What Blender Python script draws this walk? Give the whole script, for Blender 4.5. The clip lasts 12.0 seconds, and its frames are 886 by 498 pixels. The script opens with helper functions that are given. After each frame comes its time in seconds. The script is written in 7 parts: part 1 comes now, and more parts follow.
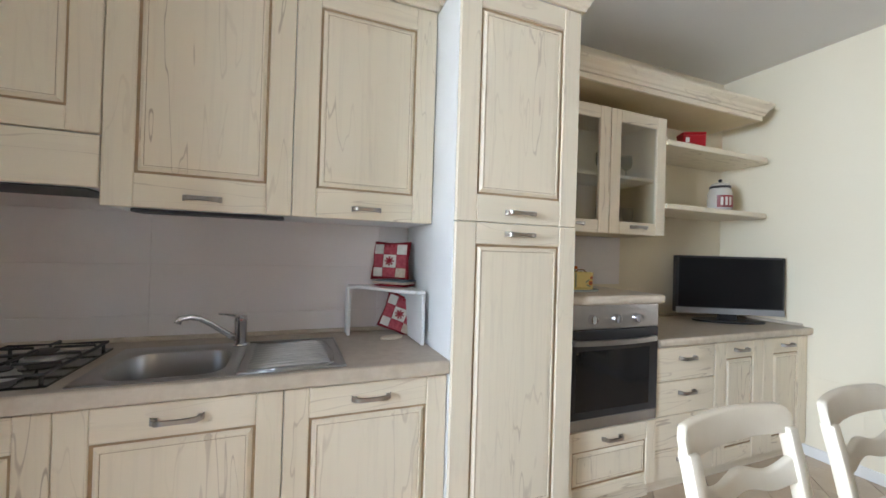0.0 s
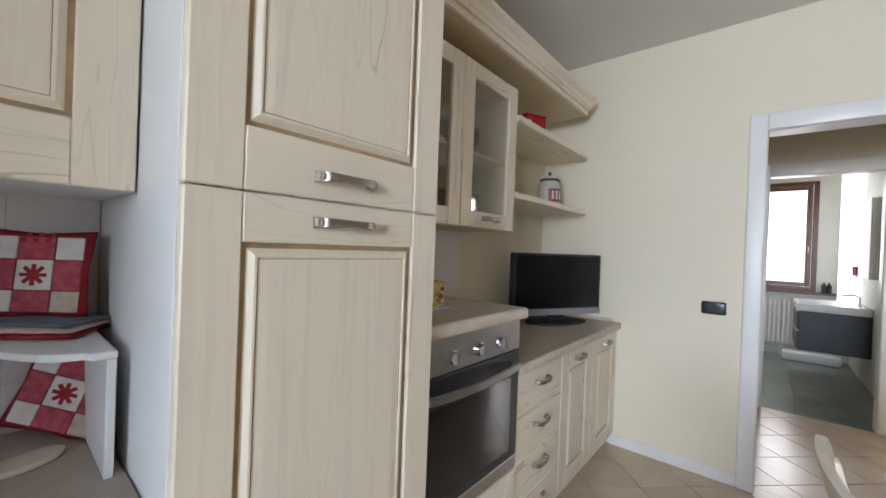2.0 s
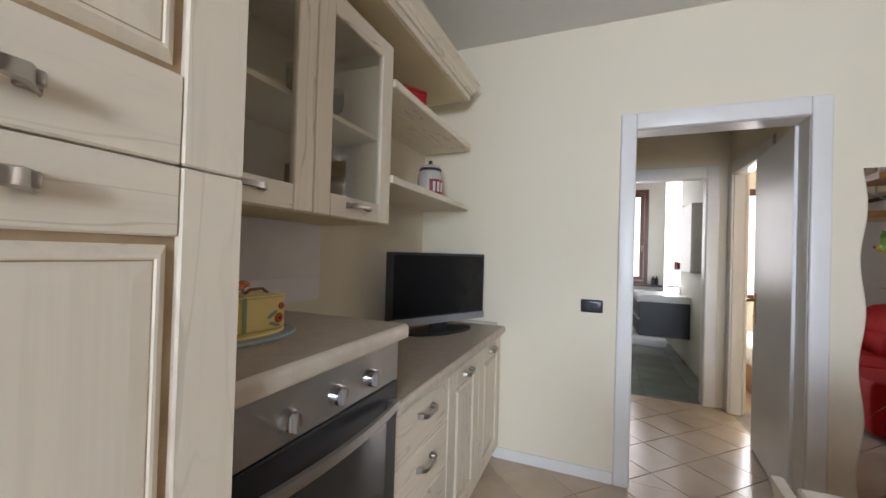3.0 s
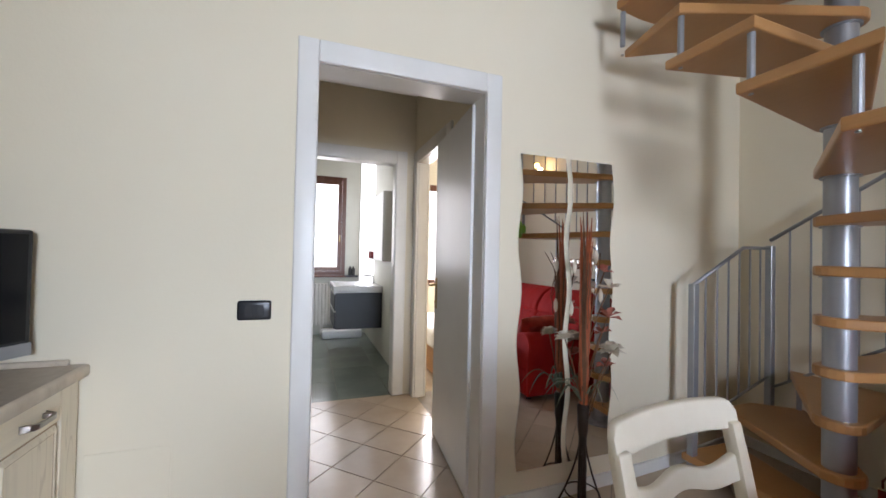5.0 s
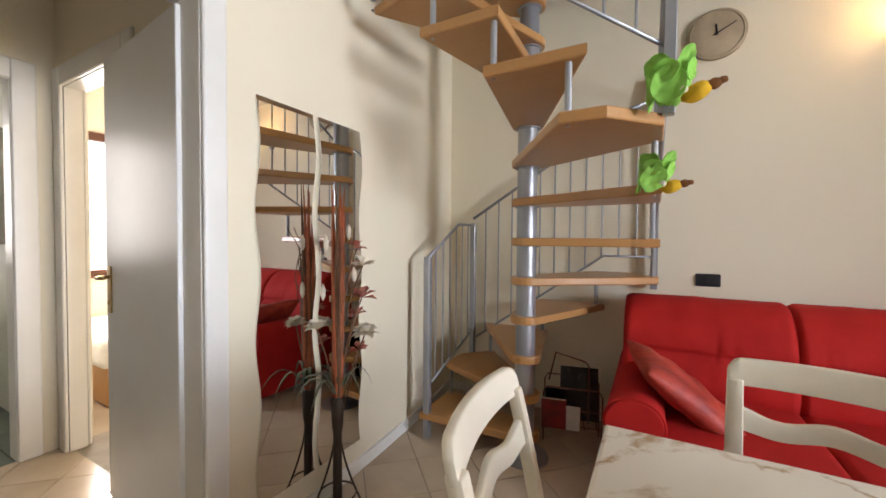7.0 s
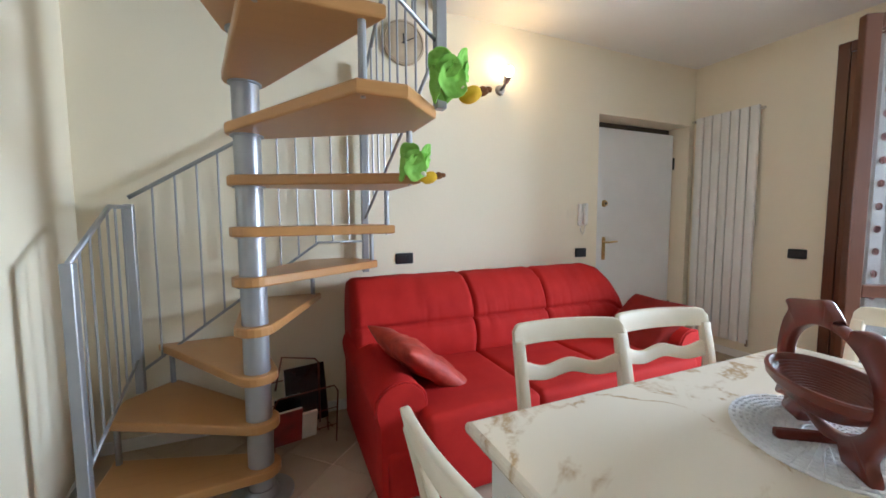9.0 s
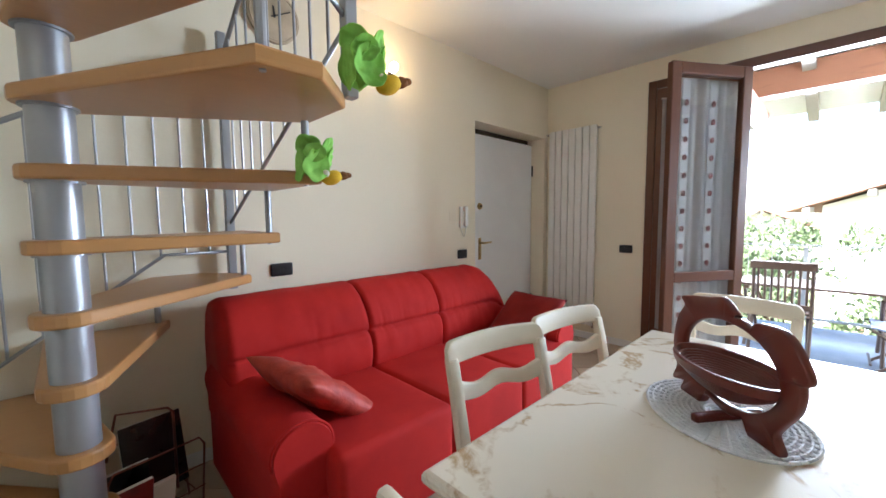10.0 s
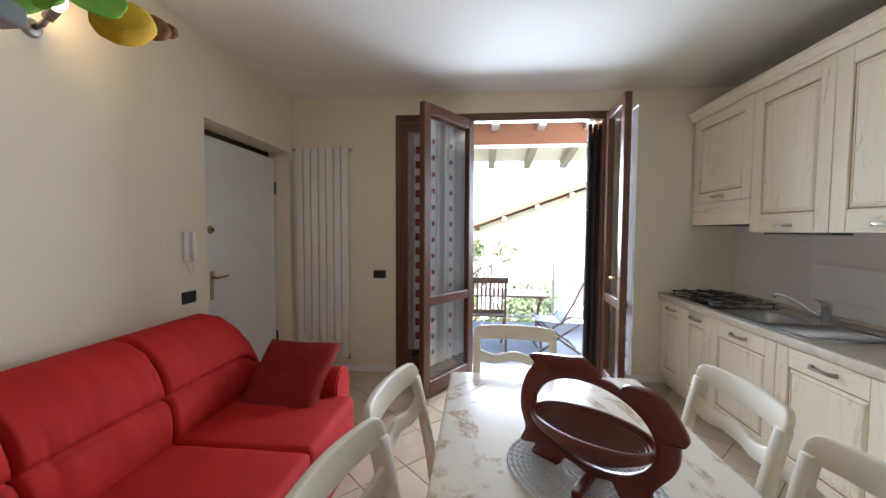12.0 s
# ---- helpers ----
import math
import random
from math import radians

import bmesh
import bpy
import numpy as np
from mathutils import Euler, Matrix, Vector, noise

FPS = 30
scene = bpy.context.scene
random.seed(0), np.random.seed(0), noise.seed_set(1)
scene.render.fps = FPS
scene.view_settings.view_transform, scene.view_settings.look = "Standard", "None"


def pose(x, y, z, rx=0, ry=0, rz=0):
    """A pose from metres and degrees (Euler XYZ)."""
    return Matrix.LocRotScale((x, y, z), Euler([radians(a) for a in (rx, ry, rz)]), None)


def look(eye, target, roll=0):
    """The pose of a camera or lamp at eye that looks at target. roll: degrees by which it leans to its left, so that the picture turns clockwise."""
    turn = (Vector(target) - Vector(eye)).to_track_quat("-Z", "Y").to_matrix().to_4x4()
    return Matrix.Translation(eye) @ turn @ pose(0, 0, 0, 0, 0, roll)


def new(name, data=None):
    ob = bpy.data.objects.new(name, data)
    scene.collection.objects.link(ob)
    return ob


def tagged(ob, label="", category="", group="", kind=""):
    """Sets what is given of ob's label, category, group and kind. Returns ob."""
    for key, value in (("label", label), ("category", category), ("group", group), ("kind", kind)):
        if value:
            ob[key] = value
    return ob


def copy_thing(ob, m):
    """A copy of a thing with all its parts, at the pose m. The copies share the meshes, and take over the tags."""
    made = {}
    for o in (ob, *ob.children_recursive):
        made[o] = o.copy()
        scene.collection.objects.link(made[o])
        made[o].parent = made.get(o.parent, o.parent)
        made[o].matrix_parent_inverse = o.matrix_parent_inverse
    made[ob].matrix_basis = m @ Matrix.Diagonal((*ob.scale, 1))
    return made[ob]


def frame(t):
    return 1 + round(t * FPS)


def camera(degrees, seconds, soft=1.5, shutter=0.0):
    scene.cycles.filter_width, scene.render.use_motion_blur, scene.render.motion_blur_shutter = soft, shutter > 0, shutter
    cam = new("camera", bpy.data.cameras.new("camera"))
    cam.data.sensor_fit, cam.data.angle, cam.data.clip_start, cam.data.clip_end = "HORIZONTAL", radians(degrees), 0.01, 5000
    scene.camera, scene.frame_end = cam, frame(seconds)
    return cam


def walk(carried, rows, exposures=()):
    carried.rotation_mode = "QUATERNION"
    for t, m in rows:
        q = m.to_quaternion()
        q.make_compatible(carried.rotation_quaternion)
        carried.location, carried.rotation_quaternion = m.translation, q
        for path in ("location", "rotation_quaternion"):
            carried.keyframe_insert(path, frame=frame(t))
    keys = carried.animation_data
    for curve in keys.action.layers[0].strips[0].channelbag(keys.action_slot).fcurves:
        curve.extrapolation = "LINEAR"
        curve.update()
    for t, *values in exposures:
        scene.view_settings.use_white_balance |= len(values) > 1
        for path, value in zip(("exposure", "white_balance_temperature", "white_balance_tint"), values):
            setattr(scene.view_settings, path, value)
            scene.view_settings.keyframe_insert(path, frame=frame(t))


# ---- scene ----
cam = camera(98.6, 12.0, soft=1.6)
PATH = [
    (0, (0.599, 0.563, 1.313), (1.332, 2.424, 1.326), 1.7),
    (0.5, (0.635, 0.747, 1.32), (1.559, 2.521, 1.303), 1.8),
    (1, (0.7, 0.955, 1.336), (1.841, 2.597, 1.322), 1.7),
    (1.5, (0.872, 1.15, 1.346), (2.225, 2.624, 1.336), 1.7),
    (2, (1.022, 1.282, 1.354), (2.548, 2.575, 1.344), 2.2),
    (2.5, (1.197, 1.438, 1.359), (2.898, 2.491, 1.363), 2.1),
    (3, (1.402, 1.487, 1.339), (3.254, 2.242, 1.360), 1.7),
    (3.2, (1.517, 1.487, 1.329), (3.413, 2.124, 1.363), 1.8),
    (5, (2.183, 1.327, 1.285), (4.065, 0.65, 1.314), 1.2),
    (5.5, (2.26, 1.223, 1.28), (3.968, 0.183, 1.299), 0.8),
    (6, (2.324, 1.207, 1.268), (3.8, -0.143, 1.272), 0.8),
    (6.5, (2.453, 1.246, 1.257), (3.686, -0.329, 1.246), 0.7),
    (6.7, (2.479, 1.252, 1.258), (3.612, -0.396, 1.231), 0.7),
    (8.3, (2.922, 1.095, 1.279), (2.787, -0.896, 1.137), -0.3),
    (8.5, (2.977, 1.073, 1.282), (2.593, -0.884, 1.137), 0.1),
    (9, (3.06, 1.011, 1.298), (2.274, -0.821, 1.142), -0.3),
    (9.5, (3.1, 0.886, 1.307), (1.994, -0.772, 1.146), -0.4),
    (10, (3.148, 0.765, 1.325), (1.761, -0.667, 1.163), -0.5),
    (10.5, (3.159, 0.686, 1.364), (1.554, -0.495, 1.19), -0.2),
    (11, (3.077, 0.583, 1.398), (1.289, -0.296, 1.233), 0.1),
    (11.5, (3.003, 0.444, 1.409), (1.083, -0.101, 1.279), 0.2),
    (12, (2.937, 0.287, 1.442), (0.948, 0.106, 1.346), 0.3),
]
walk(cam, [(t, look(eye, target, roll)) for t, eye, target, roll in PATH], exposures=[(0.0, 3.05, 6020, 14), (1.5, 2.78, 6050, 16), (2.5, 2.52, 6100, 18), (3.0, 2.54, 6180, 19), (5.0, 2.74, 6050, 19), (5.5, 2.76, 6120, 19), (6.5, 3.0, 6800, 20), (8.5, 3.5, 5750, 10), (9.5, 3.5, 5750, 11), (10.5, 3.12, 5850, 13), (12.0, 2.85, 6000, 15)])

# ---- plan, in metres ----
NORTH, EAST, SOUTH, WEST, TOP = 2.67, 3.903, -1.594, -0.823, 2.77

# ---- light ----
world = bpy.data.worlds.new("sky")
scene.world = world
world.use_nodes = True
sky = world.node_tree.nodes.new("ShaderNodeTexSky")
sky.sky_type = 'NISHITA'
sky.sun_disc = False
sky.sun_elevation, sky.sun_rotation = radians(48), radians(110)
back = world.node_tree.nodes["Background"]
back.inputs["Strength"].default_value = 0.105
world.node_tree.links.new(sky.outputs[0], back.inputs[0])


def sun_lamp():
    data = bpy.data.lights.new("sun", 'SUN')
    data.energy, data.angle, data.color = 4.5, radians(0.5), (1, 0.95, 0.86)
    ob = new("sun", data)
    a, e = radians(110), radians(48)
    d = Vector((math.sin(a) * math.cos(e), math.cos(a) * math.cos(e), math.sin(e)))
    ob.matrix_basis = look(d * 30, (0, 0, 0))


def window_light(name, where, target, w, h, power, colour=(0.84, 0.93, 1.0)):
    data = bpy.data.lights.new(name, 'AREA')
    data.shape, data.size, data.size_y = 'RECTANGLE', w, h
    data.energy, data.color = power, colour
    ob = new(name, data)
    ob.matrix_basis = look(where, target)
    return ob


sun_lamp()
window_light("balcony_daylight", (-2.75, 1.15, 1.80), (3, 0.35, 0.9), 3.3, 1.3, 88, (0.79, 0.905, 1.0))
window_light("bathroom_daylight", (8.2, 1.10, 1.7), (6, 1.3, 1.0), 0.6, 1.4, 1.9, (1.0, 0.97, 0.9))
window_light("bedroom_daylight", (7.12, -0.65, 1.6), (5.0, 0.1, 1.0), 0.9, 1.4, 11.0, (1.0, 0.97, 0.9))


# ---- materials ----
def material(name, base, rough=0.6, metal=0.0, spec=0.5):
    m = bpy.data.materials.new(name)
    m.use_nodes = True
    b = m.node_tree.nodes["Principled BSDF"]
    b.inputs["Base Color"].default_value = (*base, 1)
    b.inputs["Roughness"].default_value = rough
    b.inputs["Metallic"].default_value = metal
    b.inputs["Specular IOR Level"].default_value = spec
    return m, m.node_tree.nodes, m.node_tree.links, b


def coords(nodes, links, scale=(1, 1, 1), turn=(0, 0, 0), kind="Object", shift=True):
    tc = nodes.new("ShaderNodeTexCoord")
    mp = nodes.new("ShaderNodeMapping")
    mp.inputs["Scale"].default_value = scale
    mp.inputs["Rotation"].default_value = [radians(a) for a in turn]
    links.new(tc.outputs[kind], mp.inputs["Vector"])
    if shift:
        info = nodes.new("ShaderNodeObjectInfo")
        mul = nodes.new("ShaderNodeMath")
        mul.operation = 'MULTIPLY'
        mul.inputs[1].default_value = 17.0
        links.new(info.outputs["Random"], mul.inputs[0])
        links.new(mul.outputs[0], mp.inputs["Location"])
    return mp.outputs["Vector"]


def noise_tex(nodes, links, vec, scale, detail=4, rough=0.55, distort=0.0):
    n = nodes.new("ShaderNodeTexNoise")
    n.inputs["Scale"].default_value = scale
    n.inputs["Detail"].default_value = detail
    n.inputs["Roughness"].default_value = rough
    n.inputs["Distortion"].default_value = distort
    links.new(vec, n.inputs["Vector"])
    return n.outputs["Fac"]


def ramp(nodes, links, fac, stops):
    r = nodes.new("ShaderNodeValToRGB")
    while len(r.color_ramp.elements) < len(stops):
        r.color_ramp.elements.new(0.5)
    for el, (p, c) in zip(r.color_ramp.elements, stops):
        el.position, el.color = p, (*c, 1)
    links.new(fac, r.inputs["Fac"])
    return r.outputs["Color"]


def blend(nodes, links, fac, a, b, mode='MIX'):
    m = nodes.new("ShaderNodeMix")
    m.data_type, m.blend_type = 'RGBA', mode
    if isinstance(fac, float):
        m.inputs[0].default_value = fac
    else:
        links.new(fac, m.inputs[0])
    for socket, v in ((m.inputs[6], a), (m.inputs[7], b)):
        if isinstance(v, tuple):
            socket.default_value = (*v, 1)
        else:
            links.new(v, socket)
    return m.outputs[2]


def relief(nodes, links, b, fac, strength, distance=0.002):
    n = nodes.new("ShaderNodeBump")
    n.inputs["Strength"].default_value = strength
    n.inputs["Distance"].default_value = distance
    links.new(fac, n.inputs["Height"])
    links.new(n.outputs[0], b.inputs["Normal"])


def mottled(name, base, dark, rough=0.6, scale=3.0, fine=80.0, bump=0.15, metal=0.0, spec=0.5, amount=(0.35, 0.7), dist=0.002):
    """A surface with soft stains and a fine grain."""
    m, nodes, links, b = material(name, base, rough, metal, spec)
    vec = coords(nodes, links)
    big = noise_tex(nodes, links, vec, scale, 5)
    col = ramp(nodes, links, big, [(amount[0], base), (amount[1], dark)])
    links.new(col, b.inputs["Base Color"])
    small = noise_tex(nodes, links, vec, fine, 3)
    relief(nodes, links, b, small, bump, dist)
    return m


def grained(name, base, streak, deep, along=2, rough=0.45, coarse=1.0, spec=0.45, bump=0.25):
    """Wood whose grain runs along one axis of the piece (0 x, 1 y, 2 z)."""
    m, nodes, links, b = material(name, base, rough, 0, spec)
    s = [7.0 * coarse] * 3
    s[along] = 0.75 * coarse
    vec = coords(nodes, links, tuple(s))
    s2 = [42.0 * coarse] * 3
    s2[along] = 1.6 * coarse
    vec2 = coords(nodes, links, tuple(s2))
    broad = noise_tex(nodes, links, vec, 1.0, 3, 0.5, 0.35)
    wave = nodes.new("ShaderNodeMath")
    wave.operation = 'MULTIPLY'
    wave.inputs[1].default_value = 50.0
    links.new(broad, wave.inputs[0])
    sin = nodes.new("ShaderNodeMath")
    sin.operation = 'SINE'
    links.new(wave.outputs[0], sin.inputs[0])
    fine = noise_tex(nodes, links, vec2, 1.0, 4, 0.6)
    rings = ramp(nodes, links, sin.outputs[0], [(0.955, (0, 0, 0)), (1.0, (0.72, 0.72, 0.72))])
    pores = ramp(nodes, links, fine, [(0.52, (0, 0, 0)), (0.75, (1, 1, 1))])
    patch = ramp(nodes, links, noise_tex(nodes, links, vec, 0.45, 2), [(0.44, (0.08, 0.08, 0.08)), (0.66, (1.0, 1.0, 1.0))])
    c = blend(nodes, links, blend(nodes, links, 1.0, rings, patch, 'MULTIPLY'), base, streak)
    c = blend(nodes, links, blend(nodes, links, 1.0, pores, (0.22, 0.22, 0.22), 'MULTIPLY'), c, deep)
    links.new(c, b.inputs["Base Color"])
    relief(nodes, links, b, fine, bump, 0.001)
    return m


CREAM = ((0.84, 0.75, 0.585), (0.42, 0.32, 0.22), (0.52, 0.43, 0.33))
CREAM_V = grained("cream_limed_wood_upright", *CREAM, along=2)
CREAM_H = grained("cream_limed_wood_level", *CREAM, along=0)
CREAM_EDGE = mottled("cream_paint", (0.80, 0.72, 0.57), (0.70, 0.60, 0.45), 0.5, 5, 120, 0.1)
CREAM_IN = mottled("cream_board", (0.76, 0.64, 0.40), (0.70, 0.58, 0.36), 0.5, 4, 120, 0.08)
GLAZE = mottled("brown_glaze", (0.46, 0.33, 0.19), (0.32, 0.22, 0.12), 0.6, 14, 160, 0.2)
GAP_SHADE = mottled("dark_gap_shade", (0.10, 0.08, 0.06), (0.06, 0.05, 0.04), 0.8)
WHITE_SIDE = mottled("white_laminate", (0.82, 0.82, 0.80), (0.76, 0.76, 0.74), 0.4, 3, 200, 0.05)
WALL = mottled("cream_plaster", (0.81, 0.735, 0.57), (0.785, 0.705, 0.54), 0.85, 1.2, 60, 0.25)
WALL_HALL = mottled("hall_plaster", (0.81, 0.74, 0.59), (0.78, 0.705, 0.55), 0.85, 1.2, 60, 0.2)
CEILING = mottled("white_ceiling_paint", (0.80, 0.78, 0.74), (0.77, 0.75, 0.71), 0.9, 1.0, 90, 0.15)
WHITE_PAINT = mottled("white_gloss_paint", (0.82, 0.80, 0.76), (0.77, 0.75, 0.70), 0.35, 4, 150, 0.08)
WHITE_DOOR = mottled("white_lacquer", (0.78, 0.78, 0.76), (0.74, 0.74, 0.73), 0.33, 3, 150, 0.04)
TILE = mottled("beige_floor_tile", (0.56, 0.45, 0.33), (0.47, 0.37, 0.27), 0.22, 3.0, 60, 0.12, spec=0.5)
GROUT = mottled("grey_grout", (0.30, 0.26, 0.21), (0.22, 0.19, 0.15), 0.9, 8, 200, 0.3)
GROUT_PALE = mottled("pale_grout", (0.62, 0.57, 0.52), (0.56, 0.51, 0.46), 0.8, 8, 200, 0.2)
SPLASH = mottled("ivory_wall_tile", (0.82, 0.775, 0.755), (0.79, 0.745, 0.725), 0.28, 4, 100, 0.06)
WORKTOP = mottled("beige_speckled_laminate", (0.46, 0.39, 0.315), (0.39, 0.325, 0.255), 0.38, 26, 300, 0.12)
WORKEDGE = mottled("beige_worktop_edge", (0.62, 0.54, 0.43), (0.52, 0.44, 0.34), 0.42, 18, 300, 0.12)
STEEL = mottled("brushed_steel", (0.45, 0.445, 0.435), (0.38, 0.375, 0.37), 0.32, 6, 180, 0.08, metal=1.0)
NICKEL = mottled("satin_nickel", (0.44, 0.41, 0.37), (0.35, 0.32, 0.28), 0.3, 10, 150, 0.05, metal=1.0)
CHROME = mottled("chrome", (0.75, 0.75, 0.76), (0.68, 0.68, 0.70), 0.12, 8, 150, 0.02, metal=1.0)
BRASS = mottled("brass", (0.62, 0.44, 0.20), (0.50, 0.34, 0.14), 0.3, 10, 150, 0.05, metal=1.0)
BLACK_IRON = mottled("black_cast_iron", (0.025, 0.025, 0.025), (0.04, 0.04, 0.04), 0.55, 12, 220, 0.3)
BLACK_PLASTIC = mottled("black_plastic", (0.02, 0.02, 0.022), (0.03, 0.03, 0.032), 0.3, 6, 250, 0.04, spec=0.35)
SCREEN = mottled("black_screen", (0.008, 0.008, 0.009), (0.012, 0.012, 0.013), 0.12, 2, 60, 0.005, spec=0.25)
GREY_PLASTIC = mottled("grey_plastic", (0.30, 0.30, 0.30), (0.25, 0.25, 0.25), 0.35, 5, 200, 0.05)
OVEN_GLASS = mottled("smoked_glass", (0.015, 0.015, 0.016), (0.02, 0.02, 0.02), 0.08, 3, 60, 0.01)
BEECH = grained("beech_wood", (0.46, 0.235, 0.085), (0.40, 0.19, 0.065), (0.36, 0.17, 0.06), along=0, rough=0.32, coarse=0.8, bump=0.08)
GREY_METAL = mottled("grey_painted_metal", (0.36, 0.37, 0.39), (0.32, 0.33, 0.35), 0.38, 6, 200, 0.08, metal=0.55)
RED_CLOTH = mottled("red_microfibre", (0.46, 0.015, 0.011), (0.38, 0.010, 0.009), 0.82, 6, 420, 0.3, spec=0.25)
RED_SATIN = mottled("red_satin", (0.44, 0.045, 0.025), (0.26, 0.02, 0.014), 0.62, 14, 40, 0.6, dist=0.006)
RED_CUSHION = mottled("dark_red_cotton", (0.26, 0.02, 0.016), (0.21, 0.015, 0.012), 0.85, 7, 380, 0.4, spec=0.2)
BROWN_WOOD = grained("brown_stained_wood", (0.115, 0.042, 0.021), (0.08, 0.028, 0.014), (0.06, 0.02, 0.01), along=2, rough=0.35, bump=0.15)
BROWN_WOOD_H = grained("brown_stained_wood_level", (0.115, 0.042, 0.021), (0.08, 0.028, 0.014), (0.06, 0.02, 0.01), along=1, rough=0.35, bump=0.15)
MAHOGANY = grained("carved_red_wood", (0.12, 0.020, 0.012), (0.075, 0.013, 0.008), (0.05, 0.009, 0.006), along=0, rough=0.3, bump=0.15)
DARK_GREY = mottled("anthracite_laminate", (0.055, 0.06, 0.07), (0.045, 0.05, 0.058), 0.45, 3, 160, 0.08)
CERAMIC = mottled("white_ceramic", (0.82, 0.82, 0.81), (0.79, 0.79, 0.78), 0.12, 3, 60, 0.01)
BATH_FLOOR = mottled("grey_green_stone_tile", (0.22, 0.25, 0.21), (0.16, 0.19, 0.16), 0.16, 2.5, 60, 0.08)
BATH_WALL = mottled("ivory_bath_tile", (0.70, 0.70, 0.62), (0.64, 0.64, 0.56), 0.55, 2.5, 60, 0.04, spec=0.2)


def glass_material(name, colour=(1, 1, 1), rough=0.0, clear=0.85):
    m, nodes, links, b = material(name, colour, rough)
    out = nodes["Material Output"]
    tr = nodes.new("ShaderNodeBsdfTransparent")
    gl = nodes.new("ShaderNodeBsdfGlossy")
    gl.inputs["Roughness"].default_value = 0.02 + rough
    tr.inputs["Color"].default_value = (*colour, 1)
    lw = nodes.new("ShaderNodeLayerWeight")
    lw.inputs["Blend"].default_value = 0.5
    pw = nodes.new("ShaderNodeMath")
    pw.operation = 'POWER'
    pw.inputs[1].default_value = 4.0
    links.new(lw.outputs["Facing"], pw.inputs[0])
    ad = nodes.new("ShaderNodeMath")
    ad.operation = 'MULTIPLY_ADD'
    ad.inputs[1].default_value, ad.inputs[2].default_value = 0.75, 0.045
    links.new(pw.outputs[0], ad.inputs[0])
    mx = nodes.new("ShaderNodeMixShader")
    links.new(ad.outputs[0], mx.inputs[0])
    links.new(tr.outputs[0], mx.inputs[1])
    links.new(gl.outputs[0], mx.inputs[2])
    links.new(mx.outputs[0], out.inputs["Surface"])
    return m


GLASS = glass_material("clear_glass", (0.97, 0.98, 0.98))
CABINET_GLASS = glass_material("grey_cabinet_glass", (0.93, 0.94, 0.93))
MIRROR, _n, _l, _b = material("mirror", (0.78, 0.77, 0.75), 0.015, 1.0)


def glowing(name, colour, strength):
    m, nodes, links, b = material(name, colour, 0.5)
    b.inputs["Emission Color"].default_value = (*colour, 1)
    b.inputs["Emission Strength"].default_value = strength
    return m


# ---- mesh helpers ----
def box(bm, x0, y0, z0, x1, y1, z1, bevel=0.0, seg=1):
    m = Matrix.Translation(((x0 + x1) / 2, (y0 + y1) / 2, (z0 + z1) / 2)) @ Matrix.Diagonal((abs(x1 - x0), abs(y1 - y0), abs(z1 - z0), 1))
    made = bmesh.ops.create_cube(bm, size=1.0, matrix=m)
    if bevel:
        edges = list({e for v in made["verts"] for e in v.link_edges})
        bmesh.ops.bevel(bm, geom=edges, offset=bevel, segments=seg, affect='EDGES', profile=0.5)
    return bm


def rod(bm, p0, p1, r0, r1=None, seg=12):
    p0, p1 = Vector(p0), Vector(p1)
    d = p1 - p0
    turn = d.to_track_quat("Z", "Y").to_matrix().to_4x4()
    bmesh.ops.create_cone(bm, cap_ends=True, segments=seg, radius1=r0, radius2=r0 if r1 is None else r1, depth=d.length,
                          matrix=Matrix.Translation((p0 + p1) / 2) @ turn)
    return bm


def loft(bm, rings, cap=True, closed=False):
    """Joins rings of points of equal count to a skin."""
    rows = [[bm.verts.new(p) for p in ring] for ring in rings]
    n = len(rows[0])
    pairs = list(zip(rows, rows[1:])) + ([(rows[-1], rows[0])] if closed else [])
    for a, b in pairs:
        for i in range(n):
            bm.faces.new((a[i], a[(i + 1) % n], b[(i + 1) % n], b[i]))
    if cap and not closed:
        bm.faces.new(list(reversed(rows[0])))
        bm.faces.new(rows[-1])
    bmesh.ops.recalc_face_normals(bm, faces=bm.faces[:])
    return bm


def tube(bm, points, r, seg=8, flat=1.0, closed=False):
    """A round or flattened bar along a line of points."""
    pts = [Vector(p) for p in points]
    rings = []
    side = None
    for i, p in enumerate(pts):
        if closed:
            d = pts[(i + 1) % len(pts)] - pts[i - 1]
        else:
            d = pts[min(i + 1, len(pts) - 1)] - pts[max(i - 1, 0)]
        d.normalize()
        if side is None:
            side = d.cross(Vector((0, 0, 1)))
            if side.length < 0.05:
                side = d.cross(Vector((0, 1, 0)))
        side = (side - d * side.dot(d)).normalized()
        up = side.cross(d)
        rr = r[i] if isinstance(r, (list, tuple)) else r
        rings.append([p + side * math.cos(2 * math.pi * k / seg) * rr + up * math.sin(2 * math.pi * k / seg) * rr * flat for k in range(seg)])
    return loft(bm, rings, closed=closed)


